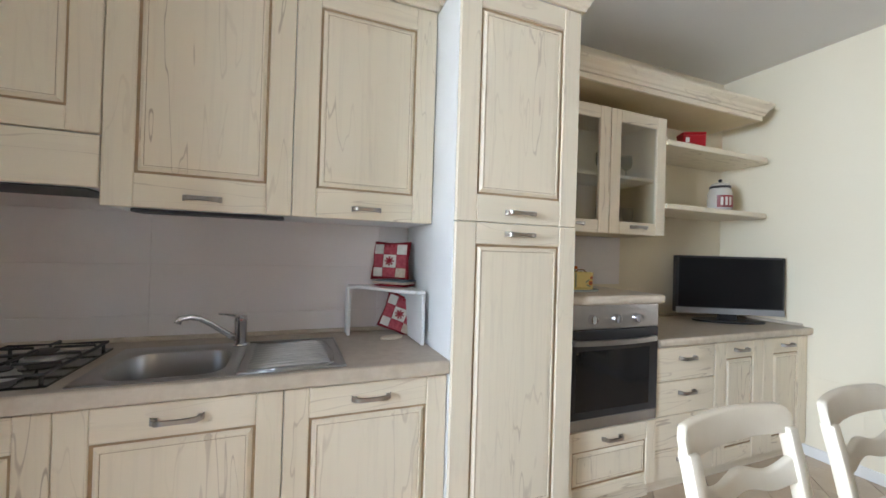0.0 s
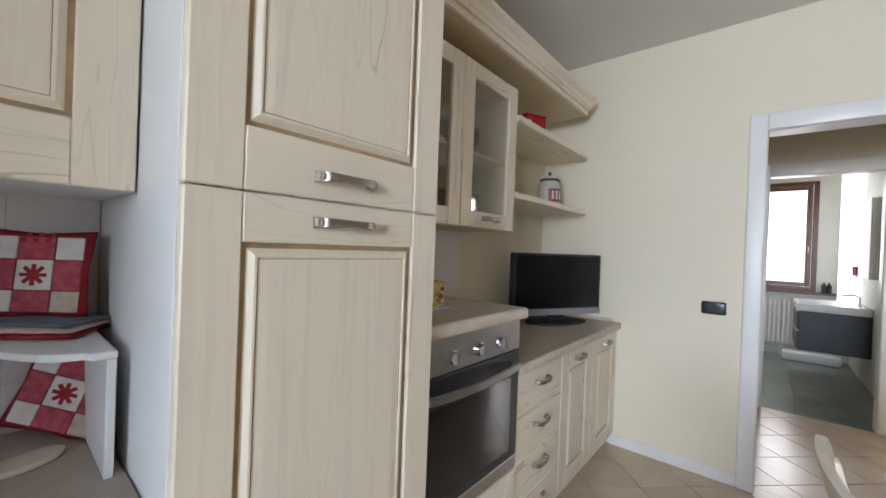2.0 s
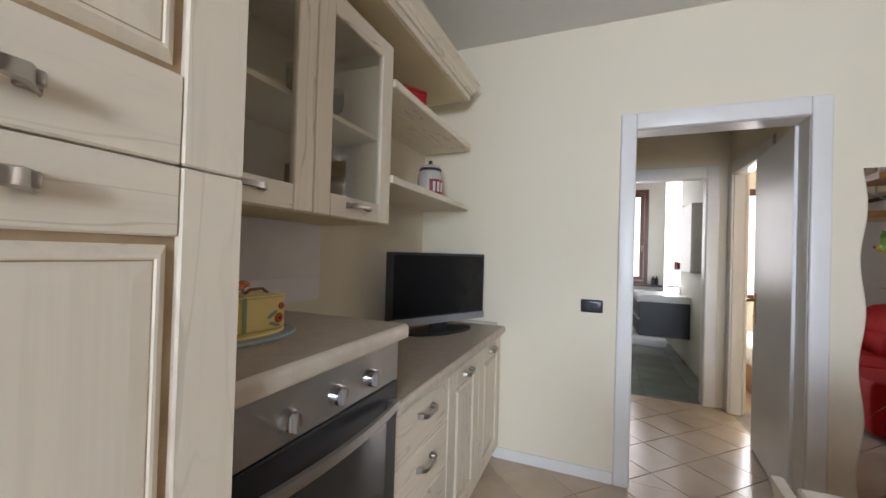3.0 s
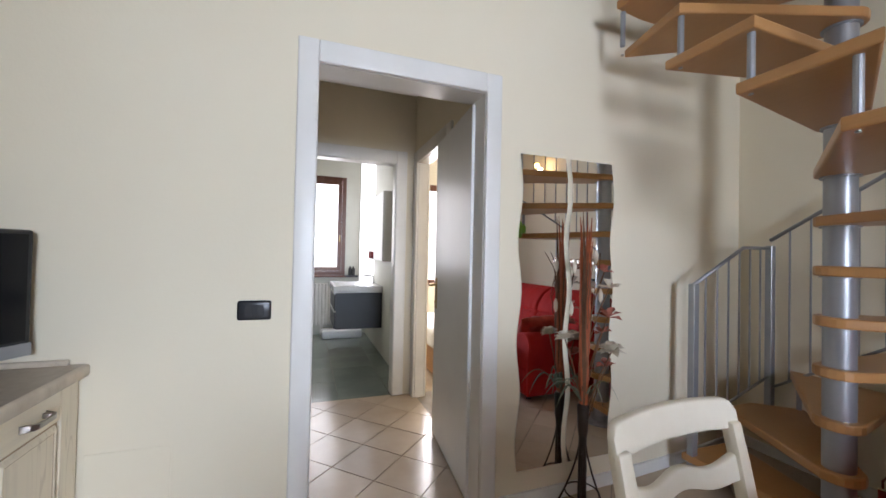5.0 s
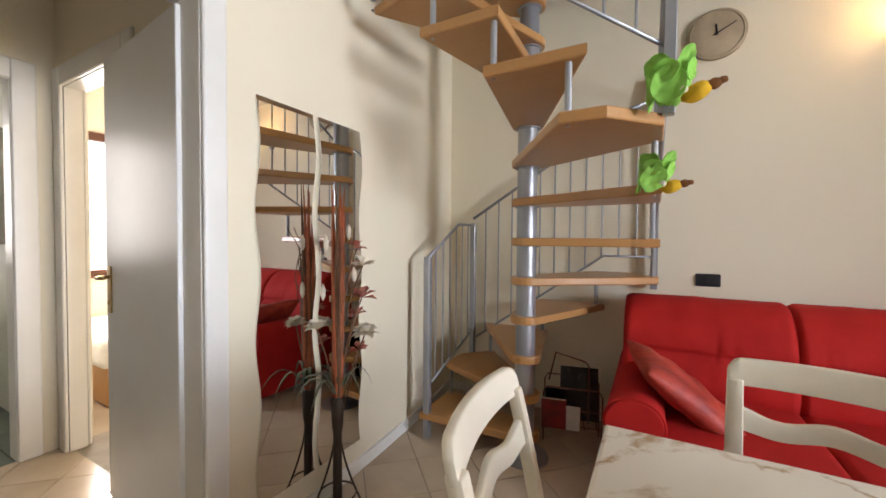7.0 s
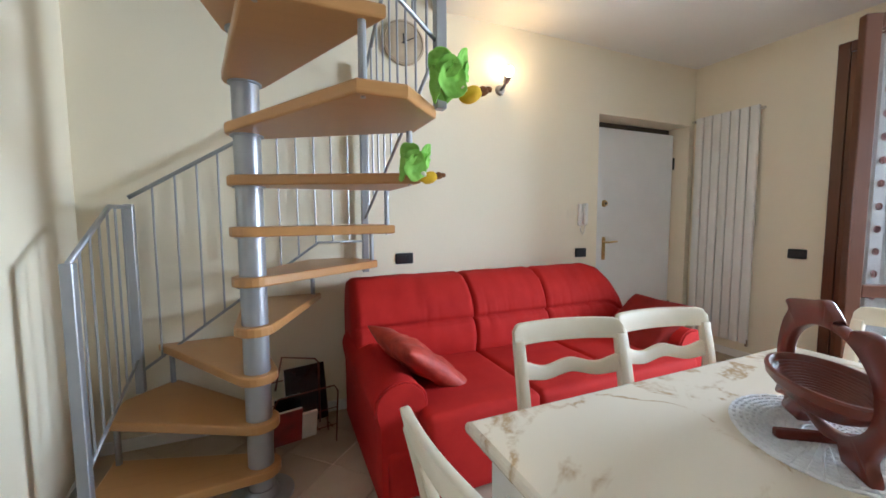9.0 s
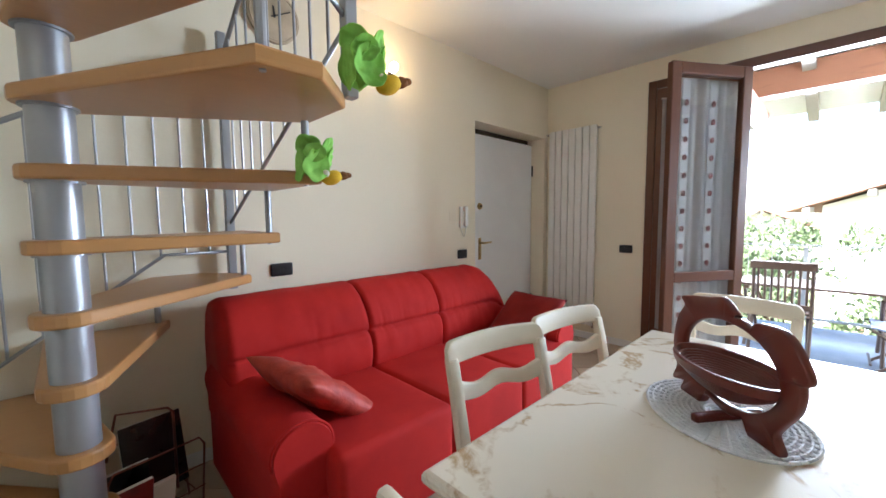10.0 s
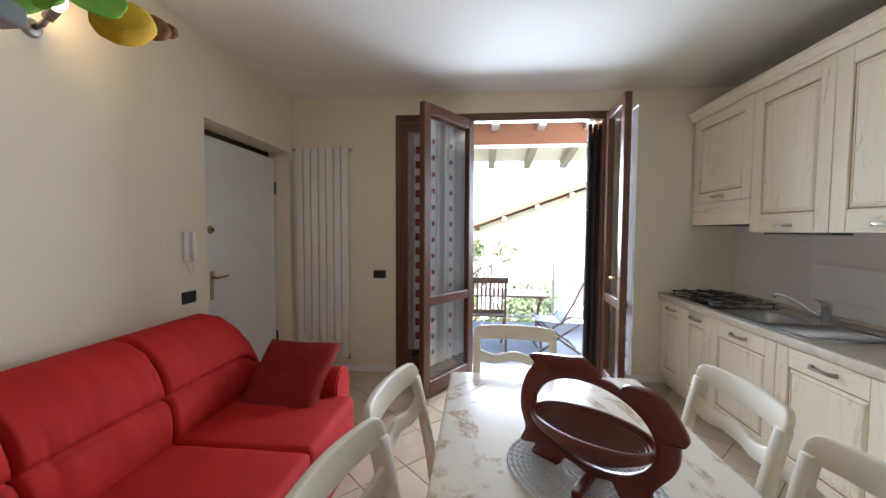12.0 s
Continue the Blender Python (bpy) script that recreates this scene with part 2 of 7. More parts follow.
def prism(bm, outline, z0, z1, bevel=0.0, m=None):
    """A flat board from its outline in x and y."""
    low = [bm.verts.new((x, y, z0)) for x, y in outline]
    high = [bm.verts.new((x, y, z1)) for x, y in outline]
    n = len(outline)
    faces = [bm.faces.new(list(reversed(low))), bm.faces.new(high)]
    for i in range(n):
        faces.append(bm.faces.new((low[i], low[(i + 1) % n], high[(i + 1) % n], high[i])))
    bmesh.ops.recalc_face_normals(bm, faces=faces)
    if bevel:
        edges = [e for f in faces[:2] for e in f.edges]
        bmesh.ops.bevel(bm, geom=list(set(edges)), offset=bevel, segments=2, affect='EDGES', profile=0.5)
    if m is not None:
        bmesh.ops.transform(bm, matrix=m, verts=bm.verts[:])
    return bm


def lathe(bm, profile, seg=20, centre=(0, 0, 0)):
    c = Vector(centre)
    return loft(bm, [[c + Vector((r * math.cos(2 * math.pi * k / seg), r * math.sin(2 * math.pi * k / seg), z)) for k in range(seg)] for r, z in profile])


def bevel_all(bm, offset, seg=2, angle=0.6):
    edges = [e for e in bm.edges if len(e.link_faces) == 2 and e.calc_face_angle(0) > angle]
    bmesh.ops.bevel(bm, geom=edges, offset=offset, segments=seg, affect='EDGES', profile=0.5)
    return bm


def part(name, bm, mat, parent=None, label="", smooth=None, m=None):
    """Links a bmesh as one mesh object under a thing or a part."""
    data = bpy.data.meshes.new(name)
    bmesh.ops.recalc_face_normals(bm, faces=bm.faces[:])
    bm.to_mesh(data)
    bm.free()
    for mt in (mat if isinstance(mat, (list, tuple)) else [mat]):
        data.materials.append(mt)
    ob = new(name, data)
    if smooth:
        for p in data.polygons:
            p.use_smooth = True
        if smooth is not True:
            data.set_sharp_from_angle(angle=radians(smooth))
    if m is not None:
        ob.matrix_basis = m
    if parent is not None:
        ob.parent = parent
    if label:
        ob["label"] = label
    return ob


def thing(name, label, category, m=None, group="", kind=""):
    ob = new(name)
    ob.empty_display_size = 0.1
    if m is not None:
        ob.matrix_basis = m
    return tagged(ob, label, category, group, kind)


def solid(name, bm, mat, label, category, group="", kind="", m=None, smooth=None):
    return tagged(part(name, bm, mat, None, "", smooth, m), label, category, group, kind)


def B():
    return bmesh.new()


# ---- structure ----
def wall(name, boxes, mat, label):
    bm = B()
    for b in boxes:
        box(bm, *b)
    return solid(name, bm, mat, label, "wall", kind="structure")


UP = 5.0
VOID = (2.02, SOUTH, EAST, 0.12)
wall("wall_north", [(WEST - 0.3, NORTH, -0.1, EAST + 0.15, NORTH + 0.2, UP)], WALL, "cream plaster wall behind the kitchen units")
DY0, DY1, DTOP = 0.485, 1.305, 2.11


def east_face(y):
    """The east wall runs out of square towards its southern corner."""
    return EAST + 0.135 * (max(0.0, 0.41 - y) / 2.0) ** 2.2


bm = B()
for b in ((EAST, 0.41, -0.1, EAST + 0.15, DY0, UP), (EAST, DY1, -0.1, EAST + 0.15, NORTH, UP), (EAST, DY0, DTOP, EAST + 0.15, DY1, UP)):
    box(bm, *b)
steps = [0.41 - 2.304 * i / 24 for i in range(25)]
loft(bm, [[(east_face(y), y, -0.1), (EAST + 0.15, y, -0.1), (EAST + 0.15, y, UP), (east_face(y), y, UP)] for y in steps])
solid("wall_east", bm, WALL, "cream plaster wall with the hall doorway", "wall", kind="structure", smooth=20)
wall("wall_south", [(0.44, SOUTH - 0.3, -0.1, EAST + 0.15, SOUTH, UP), (WEST - 0.3, SOUTH - 0.3, -0.1, -0.752, SOUTH, UP), (-0.752, SOUTH - 0.3, 2.215, 0.44, SOUTH, UP)],
     WALL, "cream plaster wall behind the sofa with the entrance recess")
wall("wall_west", [(WEST - 0.3, SOUTH, -0.1, WEST, -0.53, UP), (WEST - 0.3, 1.535, -0.1, WEST, NORTH, UP), (WEST - 0.3, -0.53, 2.575, WEST, 1.535, UP)],
     WALL, "cream plaster wall with the balcony doorway")
bm = B()
box(bm, WEST, SOUTH, TOP, VOID[0], NORTH, TOP + 0.2)
box(bm, VOID[0], VOID[3], TOP, EAST, NORTH, TOP + 0.2)
solid("ceiling", bm, CEILING, "white painted ceiling with the stairwell opening", "ceiling", kind="structure")
# unseen upper ceiling, added to close the stairwell against the sky
bm = B()
box(bm, WEST - 0.3, SOUTH - 0.3, UP, EAST + 0.15, NORTH + 0.2, UP + 0.15)
solid("ceiling_upper", bm, CEILING, "unseen white ceiling added over the storey above", "ceiling", kind="structure")
bm = B()
box(bm, WEST, SOUTH - 0.3, -0.12, EAST, NORTH, -0.008)
box(bm, EAST, SOUTH - 0.3, -0.12, EAST + 0.15, DY0, -0.008)
box(bm, EAST, -0.6, -0.12, 5.62, 2.4, -0.008)
box(bm, WEST - 0.3, -0.53, -0.12, WEST, 1.535, -0.008)
floor = solid("floor", bm, GROUT, "beige diagonal floor tiles with grey joints", "floor", kind="structure")

# baseboards
bm = B()
for b in [(EAST - 0.014, 1.38, 0, EAST, 2.10, 0.07), (0.44, SOUTH, 0, EAST + 0.11, SOUTH + 0.014, 0.07),
          (WEST, SOUTH, 0, WEST + 0.014, -0.53, 0.07), (WEST, 1.535, 0, WEST + 0.014, 2.0, 0.07)]:
    box(bm, *b, bevel=0.003)
loft(bm, [[(east_face(y) - 0.014, y, 0), (east_face(y) - 0.014, y, 0.067), (east_face(y) - 0.011, y, 0.07), (east_face(y), y, 0.07), (east_face(y), y, 0)] for y in [0.40 - 1.975 * i / 20 for i in range(21)]])
solid("baseboard", bm, WHITE_PAINT, "white painted baseboard along the walls", "baseboard", kind="structure")


def casing(name, plane, y0, y1, top, w=0.075, d=0.02, depth=0.15, axis="x", label="white rounded door casing"):
    """A door's casing on both faces of a wall, with its jamb lining."""
    bm = B()
    for s in (plane - d, plane + depth):
        box(bm, s, y0 - w + 0.012, 0, s + d, y0 + 0.012, top + w, bevel=0.0095, seg=4)
        box(bm, s, y1 - 0.012, 0, s + d, y1 + w - 0.012, top + w, bevel=0.008, seg=3)
        box(bm, s, y0 + 0.012, top - 0.012, s + d, y1 - 0.012, top + w, bevel=0.008, seg=3)
    box(bm, plane + 0.001, y0 - 0.002, 0, plane + depth - 0.001, y0 + 0.014, top, bevel=0.002)
    box(bm, plane + 0.001, y1 - 0.014, 0, plane + depth - 0.001, y1 + 0.002, top, bevel=0.002)
    box(bm, plane + 0.001, y0 + 0.014, top - 0.014, plane + depth - 0.001, y1 - 0.014, top + 0.002, bevel=0.002)
    if axis == "y":
        bmesh.ops.transform(bm, matrix=Matrix(((0, 1, 0, 0), (1, 0, 0, 0), (0, 0, 1, 0), (0, 0, 0, 1))), verts=bm.verts[:])
    return solid(name, bm, WHITE_PAINT, label, "door casing", kind="structure", smooth=40)


casing("door_frame_1", EAST, DY0, DY1, DTOP, w=0.085)


def door_set(parent, x, y, z, face, out, mat=BRASS):
    """A lever handle with its plate; face: sign of the side it stands on, out: the way the lever points."""
    bm = box(B(), x - 0.02, y, z - 0.12, x + 0.02, y + face * 0.006, z + 0.10, 0.002)
    plate = part("handle_plate", bm, mat, parent)
    bm = B()
    tube(bm, [(x, y, z + 0.05), (x, y + face * 0.045, z + 0.05), (x + out * 0.02, y + face * 0.055, z + 0.05), (x + out * 0.12, y + face * 0.055, z + 0.055)], 0.009, 8)
    part("lever", bm, mat, plate, smooth=True)
    bm = rod(B(), (x, y, z - 0.07), (x, y + face * 0.012, z - 0.07), 0.010, seg=12)
    part("key_cylinder", bm, mat, plate)


# hall door, open into the hall
d = thing("door_1", "white lacquered hall door standing open", "door", pose(EAST + 0.12, 0.515, 0, 0, 0, -5.6), kind="structure")
part("door_leaf", box(B(), 0, -0.042, 0.008, 0.80, 0, 2.085, 0.003), WHITE_DOOR, d)
door_set(d, 0.74, 0.0, 1.02, 1, -1)

# entrance door, in its recess
d = thing("door_2", "white entrance door with brass lock, shut", "door", pose(0, SOUTH - 0.2, 0), kind="structure")
part("door_leaf", box(B(), -0.735, 0, 0.012, 0.37, 0.045, 2.15, 0.004), WHITE_DOOR, d)
door_set(d, 0.195, 0.045, 1.02, 1, -1)
bm = rod(B(), (0.195, 0.045, 1.44), (0.195, 0.062, 1.44), 0.034, 0.026, 20)
esc = part("door_viewer", bm, BRASS, d)
part("peephole", rod(B(), (0.195, 0.062, 1.44), (0.195, 0.068, 1.44), 0.012, seg=12), BLACK_PLASTIC, esc)
for z in (0.3, 1.8):
    part("hinge", rod(B(), (-0.742, 0.05, z), (-0.742, 0.05, z + 0.12), 0.009), BLACK_PLASTIC, d)
# solid backing behind the leaf; its near-black colour is the gap's shade
wall("wall_recess", [(-0.752, SOUTH - 0.34, -0.1, 0.44, SOUTH - 0.22, 2.6)], GAP_SHADE, "backing coloured dark as the shade round the entrance door")

# ---- hall, bathroom and bedroom beyond the doorway ----
HX = 5.60
wall("wall_hall_east", [(HX, 1.285, -0.1, HX + 0.12, 2.5, 2.9), (HX, 0.30, -0.1, HX + 0.12, 0.555, 2.9), (HX, 0.555, 2.12, HX + 0.12, 1.285, 2.9)], WALL_HALL, "cream hall wall with the bathroom doorway")
casing("door_frame_2", HX, 0.555, 1.285, 2.12, w=0.10, depth=0.12)
wall("wall_hall_south", [(EAST + 0.15, 0.30, -0.1, 4.72, 0.385, 2.9), (5.50, 0.30, -0.1, HX, 0.385, 2.9), (4.72, 0.30, 2.12, 5.50, 0.385, 2.9)], WALL_HALL, "cream hall wall with the bedroom doorway")
casing("door_frame_3", 0.30, 4.72, 5.50, 2.12, w=0.10, depth=0.085, axis="y")
wall("wall_hall_north", [(EAST + 0.15, 2.4, -0.1, HX, 2.52, 2.9)], WALL_HALL, "cream end wall of the hall")
bm = B()
box(bm, EAST + 0.15, 0.24, 2.75, HX + 0.12, 2.52, 2.9)
solid("ceiling_hall", bm, CEILING, "white hall ceiling", "ceiling", kind="structure")
# bathroom
wall("wall_bath", [(8.42, 0.2, -0.1, 8.6, 0.74, 2.9), (8.42, 1.46, -0.1, 8.6, 2.5, 2.9), (8.42, 0.74, -0.1, 8.6, 1.46, 0.93), (8.42, 0.74, 2.47, 8.6, 1.46, 2.9),
                   (HX + 0.12, 2.2, -0.1, 8.42, 2.32, 2.9), (HX + 0.12, 0.24, -0.1, 8.42, 0.40, 2.9)], BATH_WALL, "ivory tiled bathroom walls with a window")
bm = box(B(), HX + 0.12, 0.24, 2.78, 8.6, 2.32, 2.9)
solid("ceiling_bath", bm, CEILING, "white bathroom ceiling", "ceiling", kind="structure")
bm = box(B(), HX + 0.02, 0.24, -0.12, 8.6, 2.4, -0.004)
floor_bath = solid("floor_bath", bm, GROUT, "polished grey-green stone tiles of the bathroom floor", "floor", kind="structure")
# bedroom
wall("wall_bedroom", [(EAST + 0.15, -2.5, -0.1, 4.2, 0.30, 2.9), (4.2, -2.6, -0.1, 7.2, -2.5, 2.9), (7.2, -2.6, -0.1, 7.3, -1.25, 2.9), (7.2, -0.05, -0.1, 7.3, 0.24, 2.9), (HX, 0.24, -0.1, HX + 0.12, 0.30, 2.9),
                      (7.2, -1.25, 2.24, 7.3, -0.05, 2.9), (7.2, -1.25, -0.1, 7.3, -0.05, 0.86)], WALL_HALL, "cream bedroom walls with a window")
bm = box(B(), EAST + 0.15, -2.6, 2.75, 7.3, 0.30, 2.9)
solid("ceiling_bedroom", bm, CEILING, "white bedroom ceiling", "ceiling", kind="structure")
bm = box(B(), EAST + 0.15, -2.6, -0.12, 7.3, 0.36, -0.010)
solid("floor_bedroom", bm, TILE, "beige bedroom floor", "floor", kind="structure")


# ---- kitchen units ----
def handle(parent, x, y, z, w=0.13, name="handle"):
    """A flat bowed nickel pull, standing out towards -y."""
    n = 8
    rings = []
    for i in range(n + 1):
        u = i / n * 2 - 1
        out = 0.006 + 0.026 * (1 - u ** 4) ** 0.5 if abs(u) < 1 else 0.0
        hh = 0.0115 - 0.003 * (1 - u * u)
        xx = x + u * w / 2
        rings.append([(xx, y - out, z - hh), (xx, y - out - 0.006, z - hh + 0.002), (xx, y - out - 0.006, z + hh - 0.002), (xx, y - out, z + hh)])
    bm = loft(B(), rings)
    for s in (-1, 1):
        box(bm, x + s * (w / 2 - 0.012) - 0.008, y - 0.024, z - 0.008, x + s * (w / 2 - 0.012) + 0.008, y, z + 0.008, 0.002)
    return part(name, bm, NICKEL, parent, "satin nickel bow handle", smooth=50)


def panel_door(parent, x0, x1, z0, z1, y, name="door", top=0.075, side=0.075, bottom=0.075, pull="bottom", pull_w=0.13, glass=False, thick=0.022):
    """A framed door with a raised panel, glazed grooves and a bow handle; its face looks towards -y."""
    g = 0.0015
    x0, x1, z0, z1 = x0 + g, x1 - g, z0 + g, z1 - g
    frame_ob = part(name, box(B(), x0, y, z0, x0 + side, y + thick, z1, 0.003), CREAM_V, parent)
    part("stile", box(B(), x1 - side, y, z0, x1, y + thick, z1, 0.003), CREAM_V, frame_ob)
    for a, b in ((z0, z0 + bottom), (z1 - top, z1)):
        part("rail", box(B(), x0 + side + 0.0005, y + 0.0008, a, x1 - side - 0.0005, y + thick, b, 0.003), CREAM_H, frame_ob)
    ix0, ix1, iz0, iz1 = x0 + side, x1 - side, z0 + bottom, z1 - top
    if glass:
        part("pane", box(B(), ix0, y + 0.010, iz0, ix1, y + 0.014, iz1), CABINET_GLASS, frame_ob, "grey tinted glass pane").visible_shadow = False
    else:
        part("groove", box(B(), ix0, y + 0.010, iz0, ix1, y + thick - 0.002, iz1), GLAZE, frame_ob, "brown glazed groove")
        bm = B()
        # sloping fielded panel
        e, f = 0.010, 0.042
        rings = []
        for inset, yy in ((e, y + 0.013), (e, y + 0.0105), (e + 0.005, y + 0.0055), (e + 0.013, y - 0.001), (e + 0.017, y - 0.001), (e + 0.020, y + 0.0025), (e + f, y + 0.0005)):
            rings.append([(ix0 + inset, yy, iz0 + inset), (ix1 - inset, yy, iz0 + inset), (ix1 - inset, yy, iz1 - inset), (ix0 + inset, yy, iz1 - inset)])
        loft(bm, rings)
        part("panel", bm, CREAM_V, frame_ob)
        bm = B()
        k = e + 0.0185
        w = 0.0022
        for b in ((ix0 + k, iz0 + k, ix0 + k + w, iz1 - k), (ix1 - k - w, iz0 + k, ix1 - k, iz1 - k), (ix0 + k + w, iz0 + k, ix1 - k - w, iz0 + k + w), (ix0 + k + w, iz1 - k - w, ix1 - k - w, iz1 - k)):
            box(bm, b[0], y + 0.0014, b[1], b[2], y + 0.008, b[3])
        part("glaze_line", bm, GLAZE, frame_ob, "brown glaze in the moulding")
    cx = (x0 + x1) / 2
    if pull == "bottom":
        handle(frame_ob, cx, y, z0 + 0.045, pull_w)
    elif pull == "top":
        handle(frame_ob, cx, y, z1 - top / 2, pull_w)
    return frame_ob


def carcass(parent, x0, y0, z0, x1, y1, z1, mat=WHITE_SIDE, name="body"):
    return part(name, box(B(), x0 + 0.001, y0, z0, x1 - 0.001, y1, z1, 0.001), mat, parent)


BASE_Y, UP_Y, COL_Y, OVEN_Y, LOW_Y = 2.02, 2.262, 1.985, 2.055, 2.07


def base_unit(x0, x1, label, pull_w=0.15, body_top=0.808):
    c = thing("base_cabinet", label, "cabinet", pose(0, 0, 0), "base cabinets under the worktop")
    carcass(c, x0, BASE_Y + 0.024, 0.10, x1, NORTH, body_top)
    part("plinth", box(B(), x0, BASE_Y + 0.06, 0, x1, BASE_Y + 0.078, 0.099, 0.001), CREAM_H, c)
    panel_door(c, x0, x1, 0.10, 0.806, BASE_Y, top=0.11, side=0.085, bottom=0.085, pull="top", pull_w=pull_w)


base_unit(-0.80, -0.42, "cream limed wood base cabinet beneath the hob")
base_unit(-0.42, -0.045, "cream limed wood base cabinet beneath the hob")
base_unit(-0.045, 0.585, "wide cream limed wood base cabinet beneath the sink", body_top=0.66)
base_unit(0.585, 1.208, "cream limed wood base cabinet beneath the draining board")

# worktop, cut out for the sink bowl
SX0, SX1, SY0, SY1 = 0.02, 0.392, 2.062, 2.418
bm = B()
for b in ((WEST, 1.995, SX0, NORTH - 0.001), (SX1, 1.995, 1.207, NORTH - 0.001), (SX0, 1.995, SX1, SY0), (SX0, SY1, SX1, NORTH - 0.001)):
    box(bm, b[0], b[1] + 0.012, 0.812, b[2], b[3], 0.868)
top = solid("worktop", bm, WORKTOP, "beige speckled laminate worktop with rounded front edge", "worktop")
bm = B()
prof = [(0.012, 0.812), (0.003, 0.816), (0.0, 0.825), (0.0, 0.855), (0.003, 0.864), (0.012, 0.868)]
loft(bm, [[(x, 1.995 + a, z) for a, z in prof] for x in (WEST, 1.207)])
part("front_edge", bm, WORKEDGE, top, "pale worn front edge", smooth=40)
part("upstand", box(B(), WEST, NORTH - 0.022, 0.868, 1.207, NORTH - 0.003, 0.888, 0.004), WORKEDGE, top, "narrow beige upstand")

# wall cabinets
def wall_cabinet(x0, x1, label):
    c = thing("wall_cabinet", label, "cabinet", None, "wall cabinets over the worktop")
    carcass(c, x0, UP_Y + 0.024, 1.442, x1, NORTH, 2.44)
    panel_door(c, x0, x1, 1.44, 2.442, UP_Y, top=0.10, side=0.095, bottom=0.125, pull="bottom", pull_w=0.13)


wall_cabinet(-0.045, 0.588, "cream limed wood wall cabinet over the sink")
wall_cabinet(0.588, 1.208, "cream limed wood wall cabinet beside the tall unit")
c = thing("hood_cabinet", "cream limed wood cabinet housing the cooker hood", "cabinet")
carcass(c, -0.80, UP_Y + 0.024, 1.505, -0.047, NORTH, 2.44)
panel_door(c, -0.80, -0.047, 1.692, 2.442, UP_Y, top=0.09, side=0.095, bottom=0.085, pull="bottom")
part("hood_front", box(B(), -0.798, UP_Y + 0.001, 1.503, -0.049, UP_Y + 0.022, 1.688, 0.003), CREAM_H, c, "plain cream hood flap")
bm = box(B(), -0.74, UP_Y + 0.05, 1.499, -0.10, NORTH - 0.03, 1.5045)
part("hood_grille", bm, DARK_GREY, c, "dark hood underside")
d = thing("under_cabinet_light", "slim dark lamp under the wall cabinet", "lamp")
part("housing", box(B(), 0.03, UP_Y + 0.05, 1.428, 0.56, UP_Y + 0.16, 1.4415, 0.003), DARK_GREY, d)


def crown(name, pts, label, mat=CREAM_H, z=2.444):
    """A cornice moulding swept along a line of plan points (outer side to the right of the way)."""
    prof = [(0.0, 0.0), (0.012, 0.0), (0.016, 0.014), (0.024, 0.022), (0.030, 0.040), (0.048, 0.058), (0.054, 0.066), (0.054, 0.080), (0.0, 0.080)]
    ps = [Vector((x, y)) for x, y in pts]
    rings = []
    for i, p in enumerate(ps):
        a = (p - ps[i - 1]).normalized() if i else None
        b = (ps[i + 1] - p).normalized() if i < len(ps) - 1 else None
        na = Vector((a.y, -a.x)) if a else None
        nb = Vector((b.y, -b.x)) if b else None
        if na and nb:
            nn = (na + nb).normalized()
            nn = nn / max(0.3, nn.dot(na))
        else:
            nn = na or nb
        rings.append([(p.x + nn.x * o, p.y + nn.y * o, z + h) for o, h in prof])
    return solid(name, loft(B(), rings), mat, label, "cornice")


crown("cornice", [(WEST, UP_Y), (1.205, UP_Y)], "cream moulded cornice along the wall cabinets")
crown("cornice", [(1.208, UP_Y - 0.06), (1.208, COL_Y), (1.822, COL_Y), (1.822, 2.24)], "cream moulded cornice round the tall unit")

# tall unit
c = thing("tall_cabinet", "cream limed wood tall fridge cabinet with two doors", "cabinet")
carcass(c, 1.21, COL_Y + 0.024, 0.10, 1.822, NORTH, 2.443)
part("plinth", box(B(), 1.211, COL_Y + 0.06, 0, 1.821, COL_Y + 0.078, 0.099), CREAM_H, c)
panel_door(c, 1.211, 1.821, 0.10, 1.441, COL_Y, top=0.09, side=0.092, bottom=0.095, pull="top", pull_w=0.15)
panel_door(c, 1.211, 1.821, 1.441, 2.443, COL_Y, top=0.10, side=0.092, bottom=0.115, pull="bottom", pull_w=0.15)

# oven unit
c = thing("oven_cabinet", "cream cabinet housing the built-in oven", "cabinet")
bm = box(B(), 1.824, OVEN_Y + 0.02, 0.10, 1.86, NORTH, 1.068)
box(bm, 2.44, OVEN_Y + 0.02, 0.10, 2.462, NORTH, 1.068)
box(bm, 1.86, OVEN_Y + 0.06, 0.10, 2.44, NORTH, 0.44)
box(bm, 1.86, NORTH - 0.03, 0.44, 2.44, NORTH, 1.068)
part("body", bm, CREAM_EDGE, c)
part("plinth", box(B(), 1.824, OVEN_Y + 0.05, 0, 2.462, OVEN_Y + 0.068, 0.099), CREAM_H, c)
panel_door(c, 1.826, 2.460, 0.10, 0.44, OVEN_Y, name="drawer_front", top=0.095, side=0.07, bottom=0.06, pull="top")
o = thing("oven", "built-in steel oven with black glass door", "oven")
part("body", box(B(), 1.862, OVEN_Y + 0.03, 0.445, 2.438, NORTH - 0.05, 1.066), BLACK_PLASTIC, o)
p = part("control_panel", box(B(), 1.83, OVEN_Y + 0.002, 0.945, 2.456, OVEN_Y + 0.028, 1.067, 0.003), STEEL, o, "brushed steel control panel")
